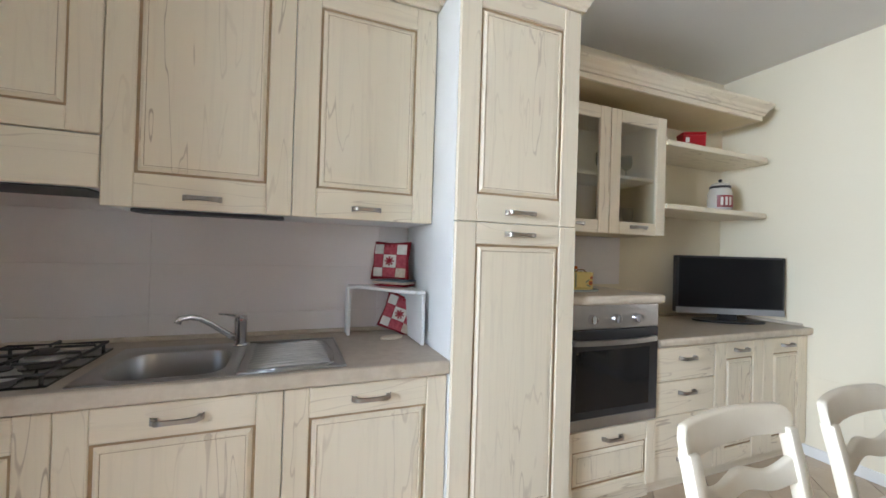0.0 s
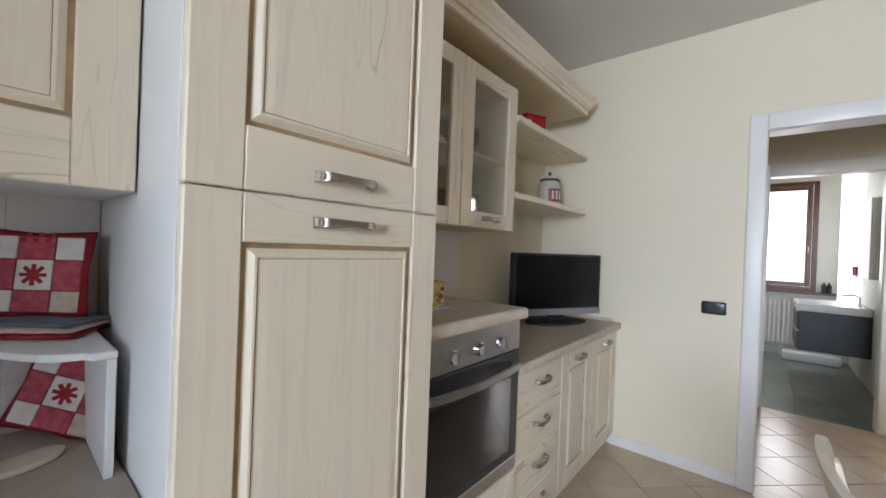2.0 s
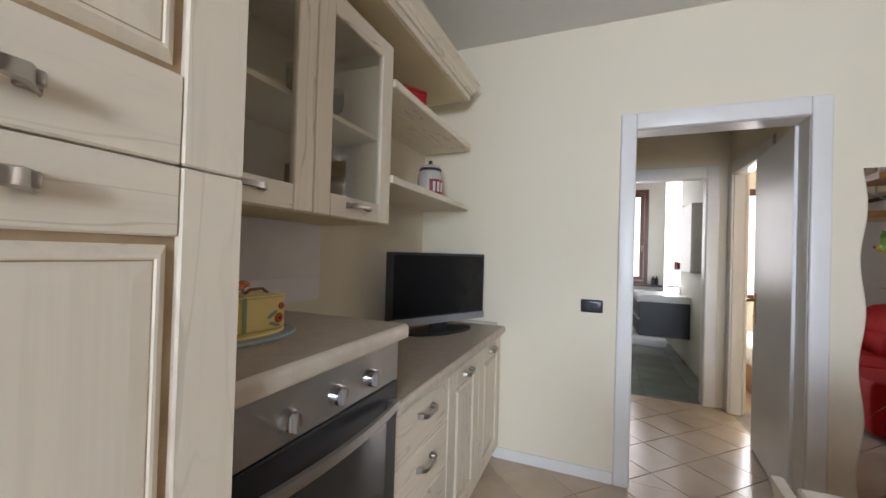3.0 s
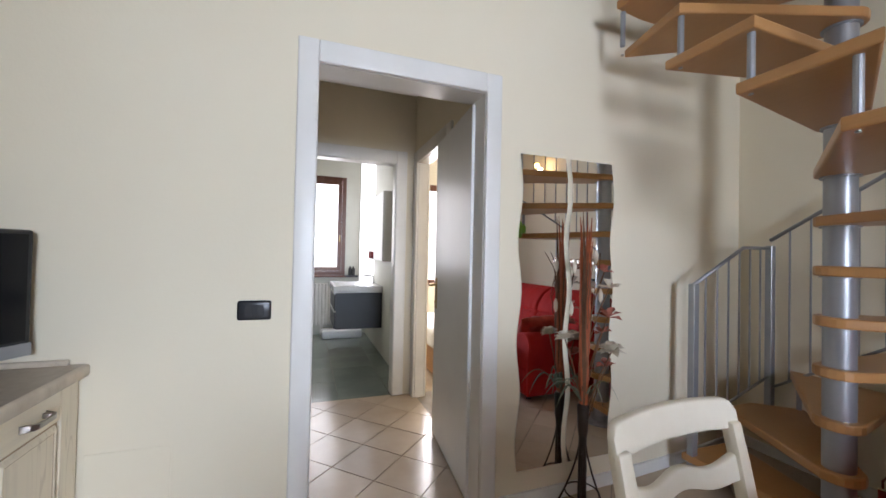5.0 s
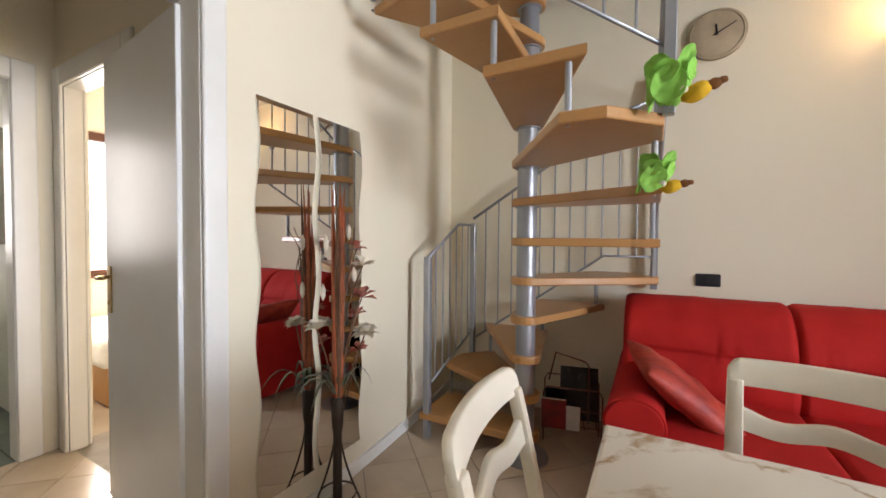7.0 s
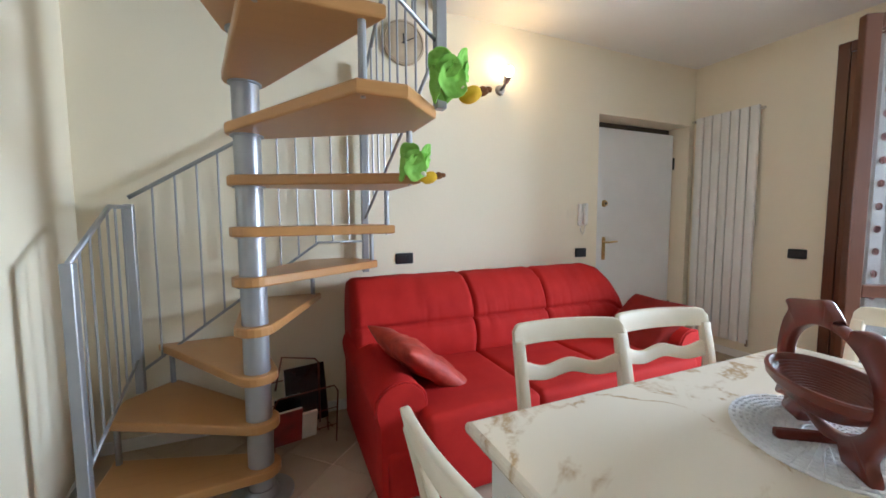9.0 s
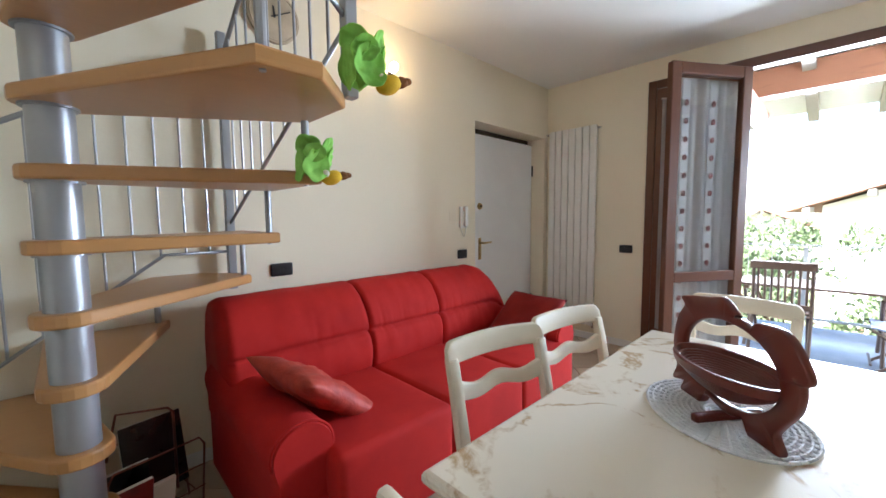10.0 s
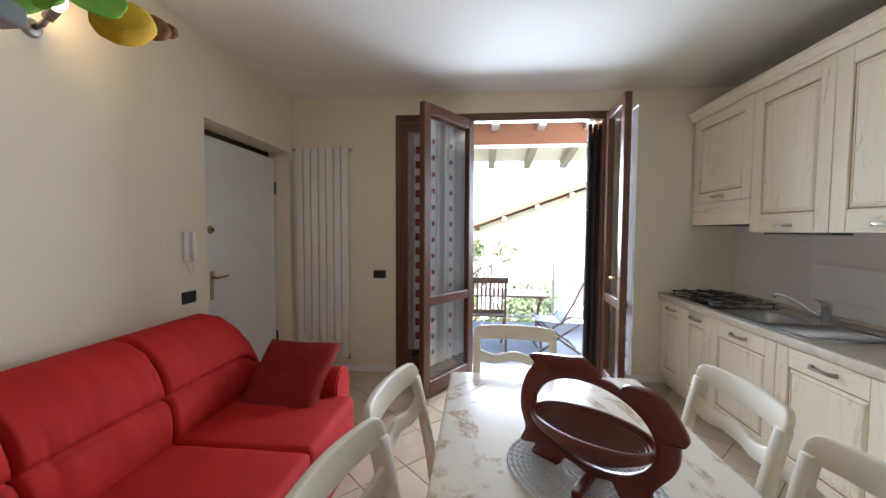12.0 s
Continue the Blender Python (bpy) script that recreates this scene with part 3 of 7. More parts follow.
for x in (1.995, 2.148, 2.29):
    bm = rod(B(), (x, OVEN_Y - 0.022, 0.996), (x, OVEN_Y + 0.001, 0.996), 0.021, 0.025, 20)
    k = part("knob", bm, CHROME, p, "chrome oven knob", smooth=40)
    part("grip", box(B(), x - 0.006, OVEN_Y - 0.032, 0.976, x + 0.006, OVEN_Y - 0.021, 1.017, 0.002), STEEL, k)
dr = part("oven_door", box(B(), 1.83, OVEN_Y, 0.50, 2.456, OVEN_Y + 0.026, 0.942, 0.004), BLACK_PLASTIC, o, "black oven door")
part("oven_window", box(B(), 1.90, OVEN_Y - 0.003, 0.54, 2.39, OVEN_Y - 0.0005, 0.84, 0.001), OVEN_GLASS, dr, "smoked glass window")
rings = []
for i in range(13):
    u = i / 12 * 2 - 1
    yy = OVEN_Y - 0.02 - 0.024 * (1 - u * u)
    x = 2.143 + u * 0.27
    rings.append([(x, yy, 0.872), (x, yy - 0.010, 0.874), (x, yy - 0.010, 0.898), (x, yy, 0.900)])
bm = loft(B(), rings)
for s in (-1, 1):
    box(bm, 2.143 + s * 0.262 - 0.012, OVEN_Y - 0.026, 0.874, 2.143 + s * 0.262 + 0.012, OVEN_Y, 0.898, 0.002)
part("oven_handle", bm, STEEL, dr, "bowed steel oven handle", smooth=40)
part("lower_trim", box(B(), 1.83, OVEN_Y + 0.002, 0.445, 2.456, OVEN_Y + 0.028, 0.498, 0.003), STEEL, o, "steel trim below the door")


def worktop_slab(name, x0, x1, y0, z0, z1, label, slope=0.0):
    bm = B()
    box(bm, x0, y0 + 0.012, z0, x1, NORTH - 0.001, z1)
    t = solid(name, bm, WORKTOP, label, "worktop")
    h = z1 - z0
    prof = [(0.012, z0), (0.003, z0 + 0.1 * h), (0.0, z0 + 0.25 * h), (0.0, z1 - 0.25 * h), (0.003, z1 - 0.1 * h), (0.012, z1)]
    part("front_edge", loft(B(), [[(x, y0 + a, z) for a, z in prof] for x in (x0, x1)]), WORKEDGE, t, "pale worn front edge", smooth=40)
    return t


t = worktop_slab("worktop", 1.823, 2.466, 2.028, 1.069, 1.115, "beige laminate worktop over the oven")
t = worktop_slab("worktop", 2.464, EAST - 0.001, 2.045, 0.822, 0.868, "beige laminate worktop under the television")
part("upstand", box(B(), 2.49, NORTH - 0.022, 0.868, EAST - 0.02, NORTH - 0.003, 0.888, 0.004), WORKEDGE, t)
part("side_upstand", box(B(), EAST - 0.02, 2.10, 0.868, EAST - 0.002, NORTH - 0.003, 0.888, 0.004), WORKEDGE, t)

# drawers and doors of the low unit
c = thing("drawer_unit", "cream limed wood unit with four drawers", "drawers")
carcass(c, 2.466, LOW_Y + 0.024, 0.08, 2.945, NORTH, 0.82)
part("plinth", box(B(), 2.466, LOW_Y + 0.05, 0, 2.945, LOW_Y + 0.068, 0.079), CREAM_H, c)
for a, b in ((0.628, 0.816), (0.438, 0.624), (0.255, 0.434), (0.082, 0.251)):
    dr = part("drawer_front", box(B(), 2.468, LOW_Y, a, 2.943, LOW_Y + 0.022, b, 0.004), CREAM_H, c)
    handle(dr, 2.705, LOW_Y, b - 0.065, 0.13)
for x0, x1 in ((2.947, 3.41), (3.41, 3.89)):
    c = thing("low_cabinet", "narrow cream limed wood cabinet beneath the television", "cabinet", None, "low cabinets")
    carcass(c, x0, LOW_Y + 0.024, 0.08, x1, NORTH, 0.82)
    part("plinth", box(B(), x0, LOW_Y + 0.05, 0, x1, LOW_Y + 0.068, 0.079), CREAM_H, c)
    panel_door(c, x0, x1, 0.082, 0.818, LOW_Y, top=0.10, side=0.10, bottom=0.09, pull="top", pull_w=0.12)

# glass cabinet and open shelves
GY = 2.308
c = thing("glass_cabinet", "cream wall cabinet with two glazed doors", "cabinet")
bm = B()
for b in ((1.826, GY + 0.024, 1.45, 1.844, NORTH, 2.20), (2.785, GY + 0.024, 1.45, 2.803, NORTH, 2.20), (1.844, GY + 0.024, 1.45, 2.785, NORTH - 0.001, 1.468),
          (1.844, GY + 0.024, 2.182, 2.785, NORTH - 0.001, 2.20), (1.844, NORTH - 0.008, 1.468, 2.785, NORTH - 0.002, 2.182)):
    box(bm, *b)
part("body", bm, CREAM_IN, c)
part("shelf", box(B(), 1.845, GY + 0.05, 1.80, 2.784, NORTH - 0.009, 1.818, 0.001), CREAM_IN, c)
panel_door(c, 1.826, 2.34, 1.45, 2.202, GY, top=0.075, side=0.08, bottom=0.075, pull="bottom", glass=True)
panel_door(c, 2.34, 2.803, 1.45, 2.202, GY, top=0.075, side=0.08, bottom=0.075, pull="bottom", glass=True)
for z, a in ((2.035, 2.072), (1.628, 1.662)):
    solid("wall_shelf", prism(B(), [(2.805, NORTH - 0.001), (2.805, GY - 0.012), (3.80, GY - 0.012), (3.842, GY), (3.862, GY + 0.04), (3.862, NORTH - 0.001)], z, a, 0.006), CREAM_H,
          "cream wooden open shelf with rounded corner", "shelf", "open shelves beside the glass cabinet")
cn = thing("canopy_shelf", "cream canopy board over the glass cabinet", "shelf")
part("board", prism(B(), [(1.826, NORTH - 0.001), (1.826, 2.29), (3.68, 2.29), (3.68, NORTH - 0.001)], 2.316, 2.346, 0.003), CREAM_IN, cn)
part("front_strip", box(B(), 1.826, 2.268, 2.314, 3.702, 2.2895, 2.347, 0.003), CREAM_H, cn)
part("end_strip", box(B(), 3.6805, 2.290, 2.314, 3.702, NORTH - 0.001, 2.347, 0.003), CREAM_EDGE, cn)
crown("cornice", [(1.824, 2.27), (3.695, 2.27), (3.695, NORTH - 0.002)], "cream moulded cornice on the canopy board", z=2.348)

# tiled splashback
bm = box(B(), WEST, NORTH - 0.004, 0.888, 1.208, NORTH, 1.51)
box(bm, 1.824, NORTH - 0.004, 1.115, 2.80, NORTH, 1.45)
splash = solid("splashback", bm, GROUT_PALE, "ivory tiled splashback behind the worktop", "tiles", kind="structure")
# ---- stairs ----
PX, PY = 3.176, -0.90
SQ = (2.51, -1.56, 3.82, -0.14)
RISE = lambda k: 0.222 * k - 0.062


def on_square(a, east=SQ[2]):
    c, s = math.cos(radians(a)), math.sin(radians(a))
    lim = []
    if c > 1e-6: lim.append((east - PX) / c)
    if c < -1e-6: lim.append((SQ[0] - PX) / c)
    if s > 1e-6: lim.append((SQ[3] - PY) / s)
    if s < -1e-6: lim.append((SQ[1] - PY) / s)
    r = min(lim)
    return (PX + c * r, PY + s * r)


def hull(points):
    pts = sorted(set(points))
    def half(ps):
        out = []
        for p in ps:
            while len(out) >= 2 and (out[-1][0] - out[-2][0]) * (p[1] - out[-2][1]) - (out[-1][1] - out[-2][1]) * (p[0] - out[-2][0]) <= 0:
                out.pop()
            out.append(p)
        return out
    a, b = half(pts), half(pts[::-1])
    return a[:-1] + b[:-1]


def nosing(k):
    return 11 - 31.0 * (k - 1) if k <= 8 else -240.5 - 21.5 * (k - 9)


stair = thing("spiral_staircase", "square spiral staircase of beech treads round a grey steel pole", "staircase")
part("pole", rod(B(), (PX, PY, 0), (PX, PY, 3.9), 0.056, seg=28), GREY_METAL, stair, "grey painted steel pole", smooth=40)
part("base_plate", lathe(B(), [(0.14, 0.0), (0.14, 0.012), (0.075, 0.016), (0.062, 0.05)], 28, (PX, PY, 0)), GREY_METAL, stair, smooth=40)
for k in range(1, 14):
    a0, a1 = nosing(k), nosing(k) - (36 if k < 8 else 40 if k == 8 else 26)
    pts = [(PX + 0.088 * math.cos(2 * math.pi * i / 20), PY + 0.088 * math.sin(2 * math.pi * i / 20)) for i in range(20)]
    east = SQ[2] if k < 9 else 3.735
    pts += [on_square(a0, east), on_square(a1, east)]
    for cx, cy in ((SQ[0], SQ[1]), (SQ[2], SQ[1]), (SQ[0], SQ[3]), (SQ[2], SQ[3])):
        ang = math.degrees(math.atan2(cy - PY, cx - PX))
        if any(a1 <= ang + 360 * n <= a0 for n in (-2, -1, 0, 1)):
            cx = min(cx, east)
            pts.append((cx + (0.17 if cx < PX else -0.17), cy))
            pts.append((cx, cy + (0.19 if cy == SQ[1] else -0.19)))
    z = RISE(k)
    tr = part("tread", prism(B(), hull(pts), z - 0.045, z, 0.008), BEECH, stair, "varnished beech tread")
    part("collar", rod(B(), (PX, PY, z - 0.052), (PX, PY, z - 0.045), 0.068, seg=24), GREY_METAL, tr)
    if k < 13:
        c, s = math.cos(radians(a1 + 2.5)), math.sin(radians(a1 + 2.5))
        q = on_square(a1 + 2.5, east)
        q = (q[0] - c * 0.035, q[1] - s * 0.035)
        part("spacer", rod(B(), (q[0], q[1], z), (q[0], q[1], RISE(k + 1) - 0.046), 0.013, seg=12), GREY_METAL, tr, "steel spacer between treads")
        part("screw", rod(B(), (q[0], q[1], z - 0.050), (q[0], q[1], z - 0.045), 0.008, seg=10), NICKEL, tr)


def post(name, p, z0, z1, w=0.02, parent=stair):
    return part(name, box(B(), p[0] - w, p[1] - w, z0, p[0] + w, p[1] + w, z1, 0.003), GREY_METAL, parent)


def panel_rail(p0, p1, low, high, n, parent=stair):
    """A run of railing between two plan points; low and high: heights of the rails along the run as (share, z)."""
    def at(u):
        return p0[0] + (p1[0] - p0[0]) * u, p0[1] + (p1[1] - p0[1]) * u
    def level(line, u):
        for (a, za), (b, zb) in zip(line, line[1:]):
            if a <= u <= b:
                return za + (zb - za) * (u - a) / max(b - a, 1e-6)
        return line[-1][1]
    part("handrail", tube(B(), [(*at(u), z) for u, z in high], 0.011, 10), GREY_METAL, parent, smooth=True)
    part("bottom_rail", tube(B(), [(*at(u), z) for u, z in low], 0.008, 8), GREY_METAL, parent, smooth=True)
    for i in range(1, n + 1):
        u = i / (n + 1)
        part("baluster", rod(B(), (*at(u), level(low, u)), (*at(u), level(high, u)), 0.0055, seg=8), GREY_METAL, parent)


PA, PB, PSW, PNW = (3.775, -0.80), (3.785, -1.50), (2.535, -1.53), (2.50, -0.315)
post("newel_post", PA, 0.0, 1.145)
post("newel_post", PB, 0.36, 1.385)
post("newel_post", PSW, 0.95, 2.30)
post("newel_post", PNW, 1.70, 3.2)
panel_rail(PA, PB, [(0, 0.32), (1, 0.55)], [(0, 1.14), (0.62, 1.365), (1, 1.37)], 6)
panel_rail(PB, PSW, [(0, 0.47), (0.76, 1.155), (1, 1.155)], [(0, 1.42), (0.85, 2.10), (1, 2.16)], 11)
panel_rail(PSW, PNW, [(0, 1.30), (1, 1.93)], [(0, 2.16), (1, 2.92)], 9)
panel_rail(PNW, (3.78, -0.14), [(0, 1.93), (1, 2.86)], [(0, 2.92), (1, 3.8)], 11)

# ---- table and chairs ----
MARBLE, _n, _l, _b = material("cream_marble_laminate", (0.76, 0.69, 0.58), 0.2, spec=0.4)
_v = coords(_n, _l, (1, 1.0, 1), (0, 0, 35))
_w1 = noise_tex(_n, _l, _v, 1.7, 6, 0.6, 1.6)
_c1 = ramp(_n, _l, _w1, [(0.47, (0, 0, 0)), (0.505, (1, 1, 1)), (0.54, (0, 0, 0))])
_w2 = noise_tex(_n, _l, _v, 7.0, 5, 0.65, 0.8)
_c2 = ramp(_n, _l, _w2, [(0.43, (0, 0, 0)), (0.58, (1, 1, 1))])
_c = blend(_n, _l, blend(_n, _l, 1.0, _c1, _c2, 'MULTIPLY'), (0.78, 0.71, 0.60), (0.45, 0.30, 0.16))
_l.new(_c, _b.inputs["Base Color"])
TX0, TX1, TY0, TY1, TZ = 1.166, 2.638, 0.165, 1.011, 0.78
t = thing("dining_table", "white painted dining table with cream marble top", "table")
part("tabletop", prism(B(), [(TX0, TY0), (TX1, TY0), (TX1, TY1), (TX0, TY1)], TZ - 0.035, TZ, 0.012), MARBLE, t, "cream veined marble-look top")
bm = B()
for b in ((TX0 + 0.06, TY0 + 0.05, TX1 - 0.06, TY0 + 0.072), (TX0 + 0.06, TY1 - 0.072, TX1 - 0.06, TY1 - 0.05)):
    part("apron", box(B(), b[0], b[1], TZ - 0.135, b[2], b[3], TZ - 0.036, 0.003), WHITE_PAINT, t)
for x in (TX0 + 0.05, TX1 - 0.072):
    part("apron", box(B(), x, TY0 + 0.073, TZ - 0.135, x + 0.022, TY1 - 0.073, TZ - 0.036, 0.003), WHITE_PAINT, t)
for x in (TX0 + 0.085, TX1 - 0.085):
    for y in (TY0 + 0.085, TY1 - 0.085):
        part("leg", loft(B(), [[(x + s * r, y + q * r, z) for s, q in ((-1, -1), (1, -1), (1, 1), (-1, 1))] for r, z in ((0.022, 0), (0.034, 0.62), (0.034, TZ - 0.036))]), WHITE_PAINT, t)
bm.free()

CHAIR_WHITE = mottled("ivory_chair_paint", (0.76, 0.69, 0.56), (0.68, 0.60, 0.46), 0.55, 6, 140, 0.12)
RUSH = mottled("woven_rush", (0.52, 0.42, 0.25), (0.40, 0.31, 0.17), 0.8, 30, 200, 0.6)


def chair(m, label):
    """A ladder-back chair; it looks towards +y, its back stands at y = 0 over the seat's rear."""
    c = thing("dining_chair", label, "chair", m, "chairs round the table")
    W = 0.193
    def lean(z):
        return -0.02 - 0.10 * max(0.0, (z - 0.44) / 0.5) ** 1.3
    for s in (-1, 1):
        rings = []
        for z, w in ((0, 0.016), (0.2, 0.018), (0.44, 0.02), (0.62, 0.02), (0.80, 0.019), (0.89, 0.018)):
            y = lean(z) - (0.03 if z == 0 else 0)
            xx = s * (W - 0.012 + 0.012 * min(1, z / 0.9))
            rings.append([(xx - w, y - 0.016, z), (xx + w, y - 0.016, z), (xx + w, y + 0.016, z), (xx - w, y + 0.016, z)])
        part("back_post", bevel_all(loft(B(), rings), 0.005), CHAIR_WHITE, c, smooth=40)
        part("front_leg", bevel_all(loft(B(), [[(s * 0.19 + a * r, 0.36 + b * r, z) for a, b in ((-1, -1), (1, -1), (1, 1), (-1, 1))] for r, z in ((0.014, 0), (0.021, 0.43))]), 0.004), CHAIR_WHITE, c)
    # crest rail, bowed, its ends rounded down into the posts
    def slat(zfun, name, n=14, half=W + 0.018, thick=0.012):
        rings = []
        for i in range(n + 1):
            u = i / n * 2 - 1
            lo, hi = zfun(u)
            y0 = lean((lo + hi) / 2) - 0.024 * (1 - u * u)
            x = u * half
            rings.append([(x, lean(lo) - 0.024 * (1 - u * u) - thick, lo), (x, lean(lo) - 0.024 * (1 - u * u) + thick, lo), (x, lean(hi) - 0.024 * (1 - u * u) + thick, hi), (x, lean(hi) - 0.024 * (1 - u * u) - thick, hi)])
        return part(name, bevel_all(loft(B(), rings), 0.005), CHAIR_WHITE, c, smooth=40)
    slat(lambda u: (0.872 + 0.004 * (1 - u * u), 0.940 + 0.006 * (1 - u * u) - 0.024 * (max(0, abs(u) - 0.88) / 0.12) ** 2), "crest_rail", n=30, thick=0.011)
    slat(lambda u: (0.762 + 0.007 * math.cos(u * 6.0) - 0.004 * abs(u), 0.806 + 0.009 * math.cos(u * 6.0) + 0.010 * u ** 4), "back_slat", n=24, half=W - 0.006, thick=0.009)
    part("seat_frame", bevel_all(prism(B(), [(-0.20, -0.02), (0.20, -0.02), (0.215, 0.38), (-0.215, 0.38)], 0.41, 0.45), 0.006), CHAIR_WHITE, c)
    part("seat", bevel_all(prism(B(), [(-0.175, 0.012), (0.175, 0.012), (0.19, 0.36), (-0.19, 0.36)], 0.43, 0.458), 0.008), RUSH, c, "woven rush seat")
    for s in (-1, 1):
        part("stretcher", rod(B(), (s * 0.19, -0.02, 0.2), (s * 0.19, 0.36, 0.2), 0.010, seg=10), CHAIR_WHITE, c)
    part("stretcher", rod(B(), (-0.19, 0.36, 0.24), (0.19, 0.36, 0.24), 0.010, seg=10), CHAIR_WHITE, c)
    return c


first = chair(pose(2.165, 0.10, 0, 0, 0, -11), "ivory painted ladder-back chair, tucked under the table")
for x, y, r in ((1.735, 0.13, -9), (1.065, 0.47, -96), (1.615, 1.04, 182), (2.13, 1.03, 184), (2.71, 0.51, 95)):
    copy_thing(first, pose(x, y, 0, 0, 0, r))


# ---- sofa ----
def cushion_mesh(w, d, h, puff=0.5, nx=14, ny=10, wrinkle=0.006, seed=0):
    """A soft slab, thick in the middle, with slightly creased faces."""
    bm = B()
    grid = {}
    for side in (1, -1):
        for i in range(nx + 1):
            for j in range(ny + 1):
                u, v = i / nx * 2 - 1, j / ny * 2 - 1
                edge = max(0.0, (1 - abs(u) ** 4) * (1 - abs(v) ** 4))
                z = side * h / 2 * (edge ** puff)
                z += wrinkle * (noise.noise(Vector((u * 2.5 + seed, v * 3, side * 2))) + 0.5 * abs(noise.noise(Vector((u * 3 + v * 6 + seed, v * 2 - u * 2, side * 3))))) * edge
                rim = i in (0, nx) or j in (0, ny)
                if rim and side == -1:
                    grid[(side, i, j)] = grid[(1, i, j)]
                    continue
                pin = 1 - 0.09 * (1 - abs(u)) * abs(v) ** 3 
                pin2 = 1 - 0.09 * (1 - abs(v)) * abs(u) ** 3
                grid[(side, i, j)] = bm.verts.new((u * w / 2 * pin2, v * d / 2 * pin, z if not rim else 0))
        for i in range(nx):
            for j in range(ny):
                q = [grid[(side, i, j)], grid[(side, i + 1, j)], grid[(side, i + 1, j + 1)], grid[(side, i, j + 1)]]
                bm.faces.new(q if side == 1 else q[::-1])
    return bm


def soft_box(x0, y0, z0, x1, y1, z1, r=0.06, puff=0.015, n=6, seed=0, wr=0.004):
    """An upholstered block: rounded edges, swelling faces, faint creases."""
    bm = box(B(), x0, y0, z0, x1, y1, z1)
    bmesh.ops.bevel(bm, geom=bm.edges[:], offset=r, segments=4, affect='EDGES', profile=0.6)
    bmesh.ops.subdivide_edges(bm, edges=[e for e in bm.edges if e.calc_length() > 0.12], cuts=n, use_grid_fill=True)
    c = Vector(((x0 + x1) / 2, (y0 + y1) / 2, (z0 + z1) / 2))
    hx = Vector(((x1 - x0) / 2, (y1 - y0) / 2, (z1 - z0) / 2))
    for v in bm.verts:
        d = v.co - c
        u = [max(0, 1 - abs(d[i] / hx[i]) ** 2) for i in range(3)]
        for i in range(3):
            if abs(d[i]) > hx[i] * 0.97:
                j, k = [a for a in range(3) if a != i]
                v.co[i] += math.copysign(puff * (u[j] * u[k]) ** 0.5, d[i])
        v.co += Vector((1, 1, 1)) * wr * noise.noise(v.co * 7 + Vector((seed, 0, 0)))
    return bm


SA, SB = 0.56, 2.71
sofa = thing("sofa", "red microfibre three-seat sofa with rounded arms", "sofa")
part("base", soft_box(SA + 0.05, -1.52, 0.05, SB - 0.05, -0.52, 0.28, 0.03, 0.004), RED_CLOTH, sofa, smooth=True)
SEAMS = [SA + 0.20, 1.345, 1.92, SB - 0.20]
for i in range(3):
    part("seat_cushion", soft_box(SEAMS[i] + 0.0005, -1.25, 0.07, SEAMS[i + 1] - 0.0005, -0.44, 0.458, 0.035, 0.010, n=9, seed=i, wr=0.005), RED_CLOTH, sofa, smooth=True)


def back_cushion(x0, x1, left_end, right_end, seed):
    """A full back cushion: lumbar roll, crease and upper roll, rounded off at a free end."""
    prof = [(-1.13, 0.40), (-1.092, 0.46), (-1.085, 0.52), (-1.087, 0.58), (-1.100, 0.63), (-1.118, 0.655), (-1.150, 0.666), (-1.124, 0.678), (-1.122, 0.70), (-1.13, 0.74), (-1.155, 0.80), (-1.215, 0.875), (-1.29, 0.925), (-1.38, 0.938),
            (-1.46, 0.915), (-1.52, 0.85), (-1.555, 0.72), (-1.56, 0.30), (-1.13, 0.30)]
    n = 90
    rings = []
    for i in range(n + 1):
        u = i / n
        x = x0 + (x1 - x0) * u
        near = min(u / 0.05, (1 - u) / 0.05, 1.0)
        pinch = 0.018 * (1 - near) ** 2
        drop = 0.0
        for free, dist in ((left_end, x - x0), (right_end, x1 - x)):
            if free and dist < 0.26:
                q = 1 - dist / 0.26
                drop = max(drop, 0.36 * (1 - math.sqrt(max(0.0, 1 - q * q))))
        ring = []
        for y, z in prof:
            f = max(0.0, (z - 0.30) / 0.64)
            zz = z - drop * f - pinch * f
            yy = y - pinch * (1 if y > -1.3 else -0.3)
            d = 0.008 * noise.noise(Vector((x * 7 + seed, y * 9, z * 8))) + 0.005 * noise.noise(Vector((x * 16 + seed, y * 16, z * 22)))
            fold = math.exp(-((z - 0.69) / 0.055) ** 2)
            d += 0.011 * fold * min(0.0, noise.noise(Vector((x * 26 + seed, z * 3, 1))) + 0.05)
            ring.append((x, yy + d, zz + d * 0.6))
        rings.append(ring)
    return part("back_cushion", loft(B(), rings), RED_CLOTH, sofa, smooth=True)


back_cushion(SA + 0.02, 1.345, True, False, 1)
back_cushion(1.346, 1.92, False, False, 4)
back_cushion(1.921, SB - 0.03, False, False, 7)
